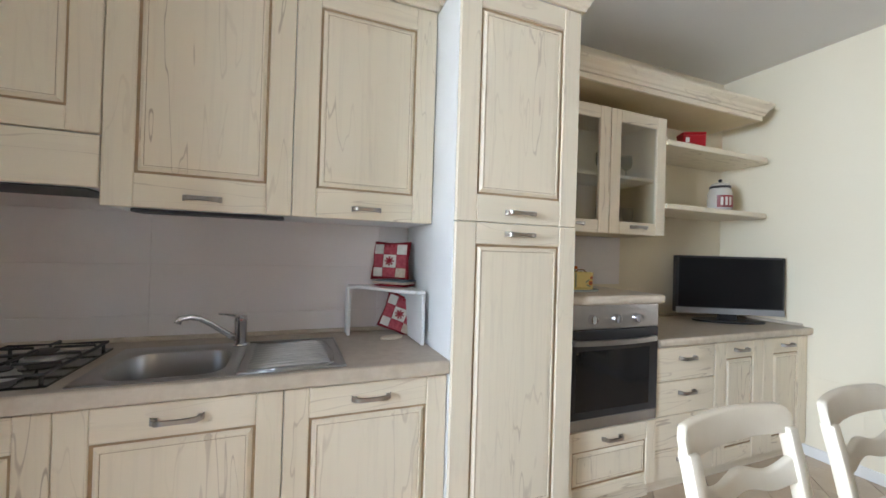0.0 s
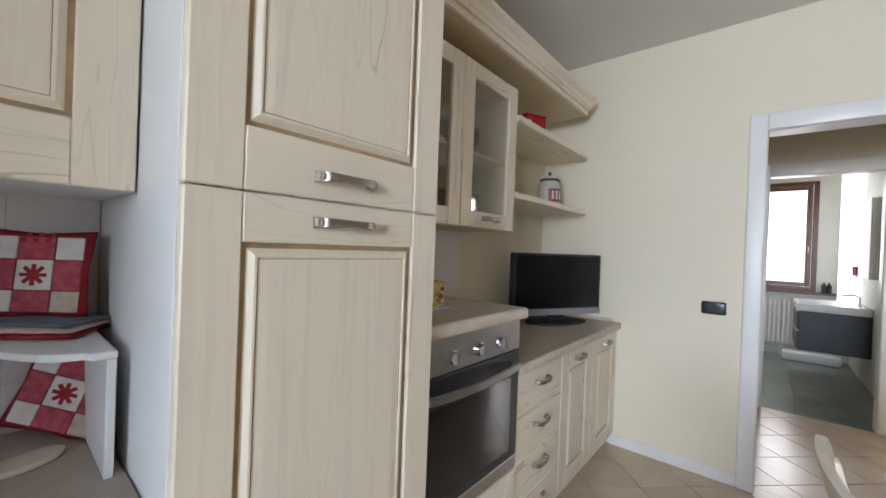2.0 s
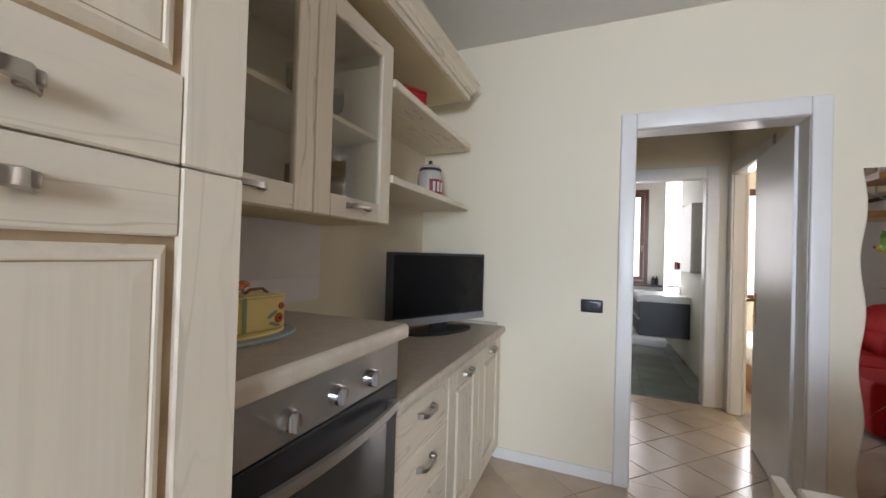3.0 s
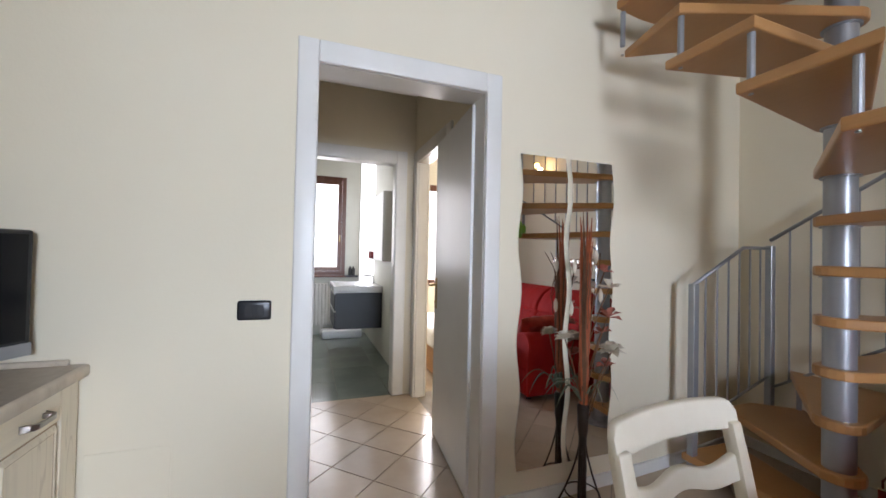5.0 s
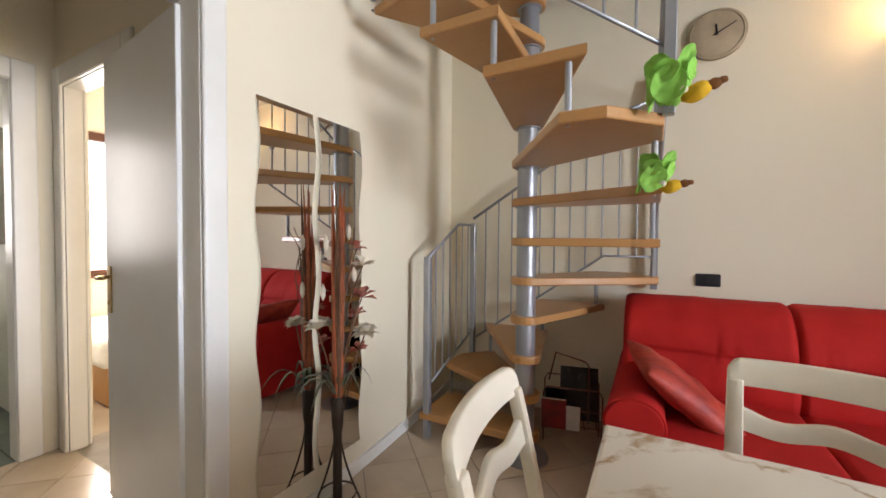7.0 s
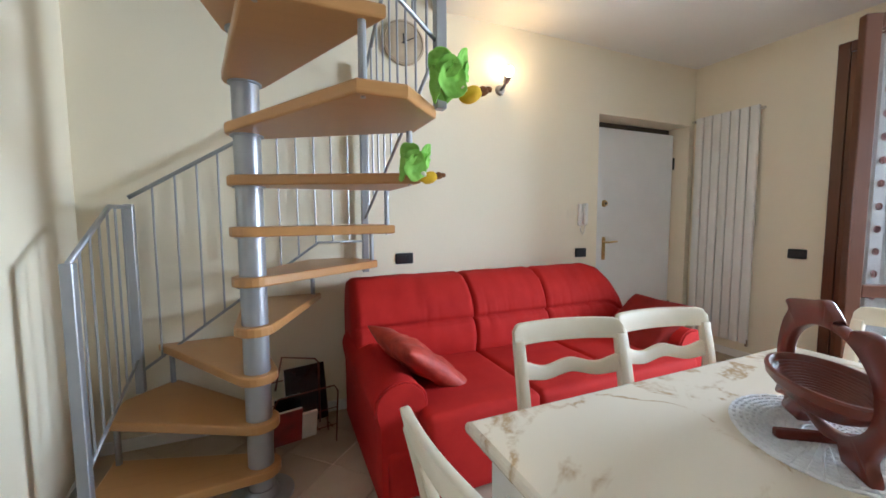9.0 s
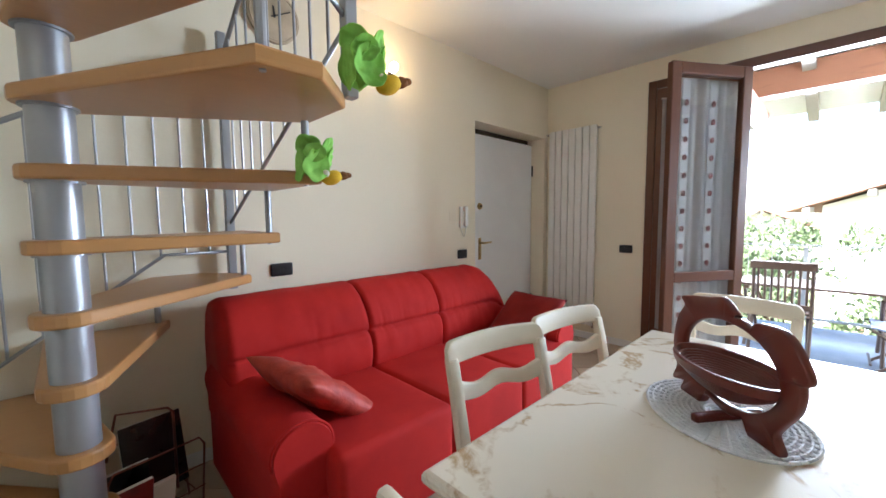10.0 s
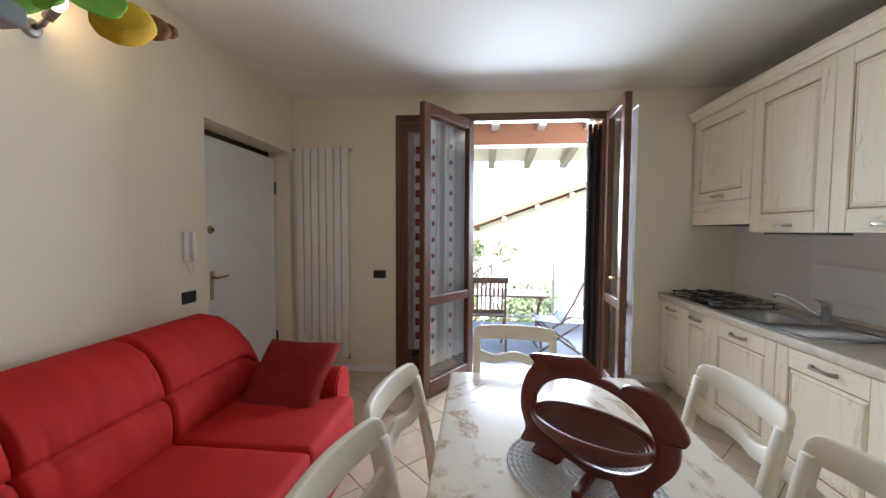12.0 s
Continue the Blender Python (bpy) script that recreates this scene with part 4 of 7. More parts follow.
for x0, x1 in ((SA, SA + 0.23), (SB - 0.23, SB)):
    cx = (x0 + x1) / 2
    prof = [(cx - 0.10, 0.05), (cx - 0.10, 0.40), (cx - 0.115, 0.45)] + [(cx + 0.118 * math.cos(math.pi - math.pi * i / 12), 0.485 + 0.105 * math.sin(math.pi * i / 12)) for i in range(13)] + [(cx + 0.115, 0.45), (cx + 0.10, 0.40), (cx + 0.10, 0.05)]
    rings = [[(x, y, z + (0.05 * max(0, (-y - 0.9)) if z > 0.4 else 0)) for x, z in prof] for y in (-1.45, -1.3, -1.1, -0.9, -0.7, -0.56)]
    rings.append([(cx + (x - cx) * 0.93, -0.535, 0.05 + (z - 0.05) * 0.985) for x, z in prof])
    arm = part("armrest", loft(B(), rings), RED_CLOTH, sofa, smooth=50)
    part("piping", tube(B(), [(x, -0.548, z) for x, z in prof[2:-2]], 0.006, 6), RED_CLOTH, arm, smooth=True)
for x in (SA + 0.1, SB - 0.1):
    for y in (-1.48, -0.6):
        part("foot", rod(B(), (x, y, 0), (x, y, 0.055), 0.025, seg=12), BLACK_PLASTIC, sofa)
solid("cushion", cushion_mesh(0.54, 0.43, 0.125, 0.6, 44, 36, 0.022, 3), RED_SATIN, "crumpled red satin cushion on the sofa seat", "cushion", "sofa cushions",
      m=Matrix.Translation((2.40, -0.82, 0.56)) @ Euler((radians(-6), radians(-38), radians(18))).to_matrix().to_4x4(), smooth=True)
solid("cushion", cushion_mesh(0.52, 0.49, 0.13, 0.45, 24, 22, 0.014, 8), RED_CUSHION, "dark red cotton cushion leaning on the armrest", "cushion", "sofa cushions",
      m=Matrix.Translation((0.775, -0.83, 0.555)) @ Euler((0, radians(40), radians(-4))).to_matrix().to_4x4(), smooth=True)
# ---- balcony doors ----
SHEER, _n, _l, _b = material("sheer_white_curtain", (0.72, 0.71, 0.73), 0.8)
_t = _n.new("ShaderNodeBsdfTransparent")
_tr = _n.new("ShaderNodeBsdfTranslucent")
_m1 = _n.new("ShaderNodeMixShader")
_m2 = _n.new("ShaderNodeMixShader")
_m1.inputs[0].default_value = 0.35
_m2.inputs[0].default_value = 0.5
_l.new(_b.outputs[0], _m1.inputs[1])
_l.new(_tr.outputs[0], _m1.inputs[2])
_l.new(_t.outputs[0], _m2.inputs[1])
_l.new(_m1.outputs[0], _m2.inputs[2])
_l.new(_m2.outputs[0], _n["Material Output"].inputs["Surface"])
CURTAIN_RED = mottled("dark_red_curtain_patch", (0.16, 0.02, 0.025), (0.10, 0.014, 0.016), 0.85, 20, 300, 0.3)
# paler red for the squares on the open leaves
CURTAIN_PALE = mottled("pale_red_curtain_patch", (0.30, 0.13, 0.13), (0.24, 0.10, 0.10), 0.85, 20, 300, 0.3)
GREY_LACE = mottled("grey_lace_band", (0.55, 0.53, 0.55), (0.45, 0.43, 0.45), 0.85, 30, 300, 0.4)

OY0, OY1, OZ = -0.53, 1.535, 2.575
f = thing("window_1", "brown stained wooden balcony door frame", "window frame", kind="structure")
part("post", box(B(), WEST - 0.08, OY0, 0, WEST + 0.012, OY0 + 0.07, OZ, 0.004), BROWN_WOOD, f)
part("post", box(B(), WEST - 0.08, OY1 - 0.07, 0, WEST + 0.012, OY1, OZ, 0.004), BROWN_WOOD, f)
part("head", box(B(), WEST - 0.08, OY0 + 0.071, OZ - 0.075, WEST + 0.012, OY1 - 0.071, OZ, 0.004), BROWN_WOOD_H, f)
part("sill", box(B(), WEST - 0.30, OY0, -0.02, WEST - 0.02, OY1, 0.012, 0.004), GREY_METAL, f, "metal door sill")


def window_leaf(name, m, w, h, label, curtain=1, z0=0.03, band=1.5, off=0.045, bands=((0.72, True),)):
    """A glazed door leaf from its hinge along +x, with a sheer curtain on one side."""
    lf = thing(name, label, "balcony door", m, "balcony door leaves")
    s = 0.085
    for x in (0, w - s):
        part("stile", box(B(), x, -0.028, z0, x + s, 0.028, h, 0.005), BROWN_WOOD, lf)
    for a, b in ((z0, z0 + 0.13), (0.80, 0.88), (h - 0.085, h)):
        part("rail", box(B(), s + 0.0005, -0.027, a, w - s - 0.0005, 0.027, b, 0.005), BROWN_WOOD_H, lf)
    for a, b in ((z0 + 0.13, 0.80), (0.88, h - 0.085)):
        part("pane", box(B(), s, -0.003, a, w - s, 0.003, b), GLASS, lf, "clear glass pane").visible_shadow = False
    if curtain:
        y = off * curtain
        n = 40
        x0, x1 = s - 0.03, w - s + 0.03
        rings = []
        for i in range(n + 1):
            u = i / n
            x = x0 + (x1 - x0) * u
            off = y + 0.010 * math.sin(u * 40) + 0.005 * math.sin(u * 17)
            rings.append((x, off))
        bm = B()
        lv = [0.25, 1.2, h - 0.10]
        vs = [[bm.verts.new((x, yy + (0.012 * math.sin(x * 50) if k == 0 else 0), z)) for x, yy in rings] for k, z in enumerate(lv)]
        for a, b in zip(vs, vs[1:]):
            for i in range(n):
                bm.faces.new((a[i], a[i + 1], b[i + 1], b[i]))
        cu = part("curtain", bm, SHEER, lf, "sheer white curtain with a band of dark red squares", smooth=True)
        for u, dense in bands:
            bx, yb = x0 + (x1 - x0) * u, y * band
            part("lace_band", box(B(), bx - 0.034, yb - 0.001, 0.27, bx + 0.034, yb + 0.001, h - 0.12), GREY_LACE if dense else SHEER, cu)
            hw, hh = (0.026, 0.075) if dense else (0.016, 0.045)
            for k in range(14):
                z = 0.36 + k * (h - 0.6) / 13.5
                part("patch", bevel_all(box(B(), bx - hw, yb - 0.004, z, bx + hw, yb + 0.004, z + hh), 0.003 if dense else 0.012, 1), CURTAIN_RED if dense else CURTAIN_PALE, cu, "dark red square" if dense else "pale red square")
                if dense:
                    for q in range(3):
                        part("lace_stripe", box(B(), bx - 0.024, yb - 0.003, z + 0.089 + q * 0.016, bx + 0.024, yb + 0.003, z + 0.095 + q * 0.016), SHEER, cu)
        part("curtain_rod", rod(B(), (x0 - 0.01, y, h - 0.10), (x1 + 0.01, y, h - 0.10), 0.006, seg=8), NICKEL, lf)
    return lf


window_leaf("balcony_door", pose(WEST - 0.02, OY0 + 0.072, 0, 0, 0, 90), 0.66, 2.495, "brown wooden glazed leaf, shut, with sheer curtain", curtain=-1, bands=((0.19, True),))
a = math.degrees(math.atan2(-0.163 - 0.215, -0.20 - (WEST + 0.03)))
lf = window_leaf("balcony_door", pose(WEST + 0.03, 0.225, 0, 0, 0, a), 0.74, 2.49, "brown wooden glazed leaf, folded open into the room", curtain=-1, band=0.62, bands=((0.40, False), (0.80, False)))
lf = window_leaf("balcony_door", pose(WEST + 0.03, OY1 - 0.035, 0, 0, 0, -4), 0.56, 2.55, "brown wooden glazed leaf, standing open against the wall", curtain=1, off=0.09, band=1.0, bands=((0.72, False),))
part("window_handle", tube(B(), [(0.52, -0.03, 1.06), (0.52, -0.07, 1.06), (0.44, -0.075, 1.06)], 0.008, 8), BRASS, lf, "brass window handle", smooth=True)


# dark shutters, folded back in the reveal
SHUT = mottled("dark_shutter_paint", (0.035, 0.026, 0.026), (0.025, 0.02, 0.02), 0.75, 5, 160, 0.15, spec=0.2)
def shutter(x0, x1, y, label, m=None):
    """A slatted leaf along x, from x0 to x1."""
    sh = thing("shutter", label, "shutter", m, "dark shutters")
    for x in (x0, x1 - 0.07):
        part("stile", box(B(), x, y - 0.018, 0.03, x + 0.07, y + 0.018, 2.48, 0.004), SHUT, sh)
    for k in range(34):
        z = 0.10 + k * 0.068
        bm = box(B(), x0 + 0.071, -0.004, -0.04, x1 - 0.071, 0.004, 0.04)
        part("slat", bm, SHUT, sh, m=pose(0, y, z + 0.03, 7, 0, 0))
    for z in (0.05, 2.43):
        part("rail", box(B(), x0 + 0.071, y - 0.017, z - 0.03, x1 - 0.071, y + 0.017, z + 0.03, 0.003), SHUT, sh)
    for z in (0.45, 1.1, 1.75):
        part("hinge", rod(B(), (x1 + 0.004, y - 0.022, z), (x1 + 0.004, y - 0.022, z + 0.09), 0.008, seg=10), BLACK_IRON, sh)


for y, turn in ((1.362, 166), (1.414, 166.5), (1.462, 168)):
    shutter(0.0, 0.50, 0.0, "dark brown wooden shutter leaf, folded open", pose(WEST - 0.09, y, 0, 0, 0, turn))
shutter(0.0, 0.70, 0.0, "dark brown wooden shutter leaf, shut behind the glass", pose(WEST - 0.17, OY0 + 0.02, 0, 0, 0, 90))

# ---- radiator ----
r = thing("radiator", "tall white tubular wall radiator", "radiator")
for i in range(7):
    y = -1.535 + i * 0.0783
    part("tube", box(B(), WEST + 0.035, y, 0.16, WEST + 0.066, y + 0.071, 2.27, 0.009, 2), WHITE_PAINT, r, smooth=40)
for z in (0.22, 2.20):
    part("header", box(B(), WEST + 0.012, -1.52, z, WEST + 0.034, -1.01, z + 0.04, 0.006, 2), WHITE_PAINT, r)
for y in (-1.45, -1.08):
    part("bracket", box(B(), WEST, y, 1.9, WEST + 0.03, y + 0.02, 1.94), WHITE_PAINT, r)
part("valve", rod(B(), (WEST + 0.05, -0.985, 2.235), (WEST + 0.05, -0.955, 2.235), 0.012, seg=12), CHROME, r)
part("supply_pipe", tube(B(), [(WEST + 0.05, -1.54, 2.245), (WEST + 0.05, -1.57, 2.245), (WEST + 0.003, -1.575, 2.245)], 0.010, 10), CHROME, r, smooth=True)
part("valve", rod(B(), (WEST + 0.05, -1.0, 0.14), (WEST + 0.05, -1.0, 0.20), 0.014, seg=12), CHROME, r)


# ---- switches, sockets, intercom ----
def switch(m, label, w=0.125, h=0.078):
    """A black wall plate; its face looks towards +y."""
    s = thing("light_switch", label, "switch", m, "black wall plates")
    part("plate", box(B(), -w / 2, 0.0005, -h / 2, w / 2, 0.012, h / 2, 0.009, 3), BLACK_PLASTIC, s, smooth=40)
    for i in range(3):
        x = -0.034 + i * 0.023
        part("rocker", box(B(), x, 0.0115, -0.022, x + 0.0225, 0.0132, 0.022, 0.001), BLACK_PLASTIC, s)


switch(pose(EAST, 1.517, 1.043, 0, 0, 90), "black light switch plate on the wall by the hall door")
switch(pose(WEST, -0.695, 1.0, 0, 0, -90), "black light switch plate beside the balcony door")
switch(pose(2.245, SOUTH, 1.02), "black socket plate on the wall over the sofa", 0.13)
switch(pose(0.625, SOUTH, 0.998), "black light switch plate below the intercom", 0.12)
ic = thing("intercom", "white wall intercom handset", "intercom")
part("base", box(B(), 0.575, SOUTH, 1.235, 0.665, SOUTH + 0.022, 1.425, 0.006, 2), WHITE_PAINT, ic)
bm = B()
box(bm, 0.588, SOUTH + 0.030, 1.245, 0.630, SOUTH + 0.052, 1.43, 0.010, 2)
box(bm, 0.590, SOUTH + 0.022, 1.385, 0.628, SOUTH + 0.034, 1.425, 0.003)
box(bm, 0.590, SOUTH + 0.022, 1.25, 0.628, SOUTH + 0.034, 1.285, 0.003)
part("handset", bm, WHITE_PAINT, ic)
part("cord", tube(B(), [(0.61, SOUTH + 0.035, 1.244), (0.612, SOUTH + 0.034, 1.19), (0.625, SOUTH + 0.026, 1.155), (0.64, SOUTH + 0.02, 1.19), (0.645, SOUTH + 0.012, 1.236)], 0.003, 6), WHITE_PAINT, ic, smooth=True)
solid("wall_plate", box(B(), 0.70, SOUTH, 1.30, 0.78, SOUTH + 0.003, 1.38, 0.001), WALL, "painted-over square cover plate on the wall", "cover plate")
bm = box(B(), EAST - 0.003, 1.79, 0.285, EAST, 2.055, 0.54, 0.001)
solid("wall_plate", bm, WALL, "painted-over square access panel low on the wall", "cover plate")

# ---- clock ----
CLOCK = mottled("aged_wood_clock", (0.50, 0.40, 0.27), (0.36, 0.28, 0.18), 0.6, 9, 120, 0.3)
c = thing("wall_clock", "round aged wooden wall clock with black hands", "clock", pose(2.235, SOUTH, 2.50))
part("face", bevel_all(rod(B(), (0, 0.002, 0), (0, 0.028, 0), 0.150, seg=40), 0.006), CLOCK, c, smooth=40)
part("rim", tube(B(), [(0.135 * math.cos(i * math.pi / 20), 0.029, 0.135 * math.sin(i * math.pi / 20)) for i in range(40)], 0.004, 6, closed=True), CLOCK, c, smooth=True)
part("hour_hand", box(B(), -0.005, 0.030, -0.01, 0.005, 0.032, 0.055), BLACK_PLASTIC, c, m=pose(0, 0, 0, 0, 5, 0))
part("minute_hand", box(B(), -0.003, 0.033, -0.02, 0.003, 0.035, 0.105), BLACK_PLASTIC, c, m=pose(0, 0, 0, 0, -62, 0))
part("hub", rod(B(), (0, 0.028, 0), (0, 0.037, 0), 0.008, seg=12), BLACK_PLASTIC, c)

# ---- wall lamp ----
BULB = glowing("lit_bulb", (1.0, 0.83, 0.55), 5)
w = thing("wall_lamp", "small chrome wall spotlight, lit", "lamp", pose(1.46, SOUTH, 2.285))
part("base", bevel_all(rod(B(), (0, 0, 0), (0, 0.022, 0), 0.042, 0.034, 24), 0.004), NICKEL, w, smooth=40)
part("neck", tube(B(), [(0, 0.02, 0), (0, 0.06, 0.01), (0, 0.085, 0.035)], 0.012, 10), NICKEL, w, smooth=True)
part("socket", rod(B(), (0, 0.082, 0.03), (0, 0.115, 0.072), 0.020, 0.027, 20), NICKEL, w, smooth=40)
part("bulb", lathe(B(), [(0.004, -0.012), (0.022, 0.0), (0.030, 0.022), (0.029, 0.040), (0.018, 0.058), (0.003, 0.064)], 16), BULB, w, "glowing warm bulb", smooth=True,
     m=Matrix.Translation((0, 0.118, 0.076)) @ Euler((radians(-38), 0, 0)).to_matrix().to_4x4())
data = bpy.data.lights.new("wall_lamp_light", 'POINT')
data.energy, data.color, data.shadow_soft_size = 0.22, (1.0, 0.52, 0.06), 0.03
new("wall_lamp_light", data).matrix_basis = pose(1.46, SOUTH + 0.19, 2.44)

# ---- mirrors ----
def wavy_mirror(y0, label):
    n = 40
    out = [(y0 + 0.012 * math.sin(i / n * 2 * math.pi * 3.1), 0.185 + (1.815 - 0.185) * i / n) for i in range(n + 1)]
    far = [(y0 - 0.28 + 0.012 * math.sin(i / n * 2 * math.pi * 3.1), 0.185 + (1.815 - 0.185) * i / n) for i in range(n + 1)]
    bm = B()
    rings = [[(EAST - 0.004, a[0], a[1]), (EAST - 0.012, a[0], a[1]), (EAST - 0.012, b[0], b[1]), (EAST - 0.004, b[0], b[1])] for a, b in zip(out, far)]
    loft(bm, rings)
    mr = thing("wall_mirror", label, "mirror", None, "pair of wavy mirrors")
    part("mirror_glass", bm, MIRROR, mr)
    part("backing", box(B(), EAST - 0.0035, y0 - 0.255, 0.22, EAST - 0.0005, y0 - 0.025, 1.78), DARK_GREY, mr)


wavy_mirror(0.290, "tall mirror with wavy edges beside the hall door")
wavy_mirror(-0.022, "tall mirror with wavy edges behind the dried flowers")

# ---- dried flower stand ----
STALK = mottled("brown_dried_stalk", (0.16, 0.07, 0.03), (0.10, 0.045, 0.02), 0.8, 20, 200, 0.4)
ORANGE_STALK = mottled("orange_dyed_stalk", (0.42, 0.10, 0.03), (0.28, 0.06, 0.02), 0.75, 20, 200, 0.4)
PETAL_RED = mottled("russet_petal", (0.36, 0.07, 0.04), (0.50, 0.20, 0.14), 0.7, 14, 150, 0.2)
PETAL_PALE = mottled("ivory_petal", (0.75, 0.68, 0.55), (0.62, 0.52, 0.38), 0.7, 14, 150, 0.2)
LEAF_DRY = mottled("dry_green_leaf", (0.14, 0.14, 0.08), (0.09, 0.09, 0.05), 0.7, 12, 150, 0.2)
IRON = mottled("bronze_iron", (0.06, 0.04, 0.03), (0.04, 0.028, 0.02), 0.5, 12, 200, 0.3, metal=0.5)
FX, FY = 3.795, -0.04
fs = thing("flower_stand", "tall iron stand holding dried orange stalks and silk flowers", "dried flowers", pose(FX, FY, 0))
for k in range(4):
    a = math.pi / 4 + k * math.pi / 2
    part("leg", tube(B(), [(math.cos(a) * 0.105 * (1 - u) ** 1.6 + 0.012 * math.cos(a), math.sin(a) * 0.105 * (1 - u) ** 1.6 + 0.012 * math.sin(a), 0.005 + 0.36 * u) for u in [i / 10 for i in range(11)]], 0.005, 6), IRON, fs, smooth=True)
part("ring", tube(B(), [(0.085 * math.cos(i * math.pi / 12), 0.085 * math.sin(i * math.pi / 12), 0.08) for i in range(24)], 0.004, 6, closed=True), IRON, fs)
part("vase", lathe(B(), [(0.018, 0.005), (0.022, 0.05), (0.020, 0.36), (0.026, 0.40), (0.030, 0.52), (0.022, 0.53)], 14), IRON, fs, smooth=True)
rng = random.Random(4)
for k in range(26):
    a, sp = rng.uniform(0, 6.28), rng.uniform(0.003, 0.028)
    top = rng.uniform(0.95, 1.52)
    mat = ORANGE_STALK if k % 3 else STALK
    pts = [(0.012 * math.cos(a), 0.012 * math.sin(a), 0.45)]
    for i in range(1, 6):
        u = i / 5
        pts.append((math.cos(a) * (0.012 + sp * u ** 1.5) + rng.uniform(-0.006, 0.006), math.sin(a) * (0.012 + sp * u ** 1.5) + rng.uniform(-0.006, 0.006), 0.45 + (top - 0.45) * u))
    part("stalk", tube(B(), pts, [0.009, 0.012, 0.013, 0.012, 0.009, 0.002], 5, 0.5), mat, fs, smooth=True)


def petal_flower(c, r, mat, n, seed):
    g = random.Random(seed)
    bm = B()
    for k in range(n):
        a = k / n * 6.28 * 2.4 + g.uniform(-0.2, 0.2)
        tilt = g.uniform(0.1, 1.2)
        d = Vector((math.cos(a) * math.cos(tilt), math.sin(a) * math.cos(tilt), math.sin(tilt)))
        s = d.cross(Vector((0, 0, 1))).normalized() * r * 0.32
        u = Vector((0, 0, 0.2 * r))
        p = [Vector(c), Vector(c) + d * r * 0.55 + s + u * 0.4, Vector(c) + d * r + u * 0.2 - Vector((0, 0, r * 0.25)), Vector(c) + d * r * 0.55 - s + u * 0.4]
        top = [bm.verts.new(q) for q in p]
        mid = bm.verts.new(Vector(c) + d * r * 0.55 - u * 0.3)
        for i in range(4):
            bm.faces.new((top[i], top[(i + 1) % 4], mid))
    fl = part("flower", bm, mat, fs)
    part("stem", tube(B(), [(0.2 * c[0], 0.2 * c[1], c[2] - 0.28), (0.6 * c[0], 0.6 * c[1], c[2] - 0.12), c], 0.0035, 5), STALK, fl, smooth=True)
    return fl


petal_flower((-0.050, -0.132, 0.800), 0.077, PETAL_PALE, 34, 1)
petal_flower((-0.030, -0.120, 0.720), 0.062, PETAL_RED, 10, 2)
petal_flower((-0.060, -0.096, 0.980), 0.081, PETAL_RED, 9, 3)
petal_flower((-0.050, -0.112, 1.130), 0.075, PETAL_PALE, 8, 4)
petal_flower((-0.020, -0.104, 1.210), 0.062, PETAL_RED, 8, 5)
petal_flower((0.030, 0.096, 0.860), 0.062, PETAL_PALE, 26, 6)
petal_flower((-0.040, -0.080, 0.900), 0.062, PETAL_RED, 9, 7)
for k, (x, y, z) in enumerate(((-0.02, -0.05, 1.25), (-0.03, -0.075, 1.05), (0.02, 0.05, 1.2), (0.03, 0.06, 0.98))):
    part("catkin", lathe(B(), [(0.002, 0), (0.011, 0.02), (0.012, 0.05), (0.003, 0.075)], 10, (x, y, z)), PETAL_PALE, fs, smooth=True)
for k in range(9):
    a = rng.uniform(0, 6.28)
    L = rng.uniform(0.10, 0.24)
    pts = [(math.cos(a) * L * u, math.sin(a) * L * u, 0.52 + 0.16 * math.sin(u * 2.6) - 0.05 * u) for u in [i / 8 for i in range(9)]]
    part("leaf", tube(B(), pts, [0.002, 0.007, 0.009, 0.010, 0.009, 0.008, 0.006, 0.004, 0.001], 4, 0.2), LEAF_DRY, fs, smooth=True)
for k in range(3):
    a = rng.uniform(2.5, 5.6)
    pts = [(math.cos(a) * 0.014 * i + 0.02 * math.sin(i * 1.3 + k), math.sin(a) * 0.014 * i + 0.02 * math.cos(i * 1.7 + k), 0.8 + 0.085 * i) for i in range(7)]
    part("twig", tube(B(), pts, 0.0022, 5), STALK, fs, smooth=True)

# ---- toy birds on the stairs ----
GREEN_FELT = mottled("green_plush", (0.30, 0.60, 0.12), (0.22, 0.50, 0.08), 0.9, 16, 260, 0.3, spec=0.2)
YELLOW_FELT = mottled("yellow_plush", (0.72, 0.45, 0.03), (0.60, 0.35, 0.02), 0.85, 16, 260, 0.5, spec=0.2)
BROWN_FELT = mottled("brown_plush", (0.22, 0.09, 0.03), (0.15, 0.06, 0.02), 0.85, 16, 260, 0.5, spec=0.2)


def blob(bm, c, r, slot, seed, wob=0.12, turn=(0, 0, 0)):
    made = bmesh.ops.create_icosphere(bm, subdivisions=3, radius=1.0)
    rot = Euler([radians(a) for a in turn]).to_matrix()
    for v in made["verts"]:
        k = 1 + wob * noise.noise(v.co * 1.6 + Vector((seed, 0, 0))) * 2
        v.co = rot @ Vector((v.co.x * r[0] * k, v.co.y * r[1] * k, v.co.z * r[2] * k)) + Vector(c)
    for v in made["verts"]:
        for f in v.link_faces:
            f.material_index = slot
            f.smooth = True


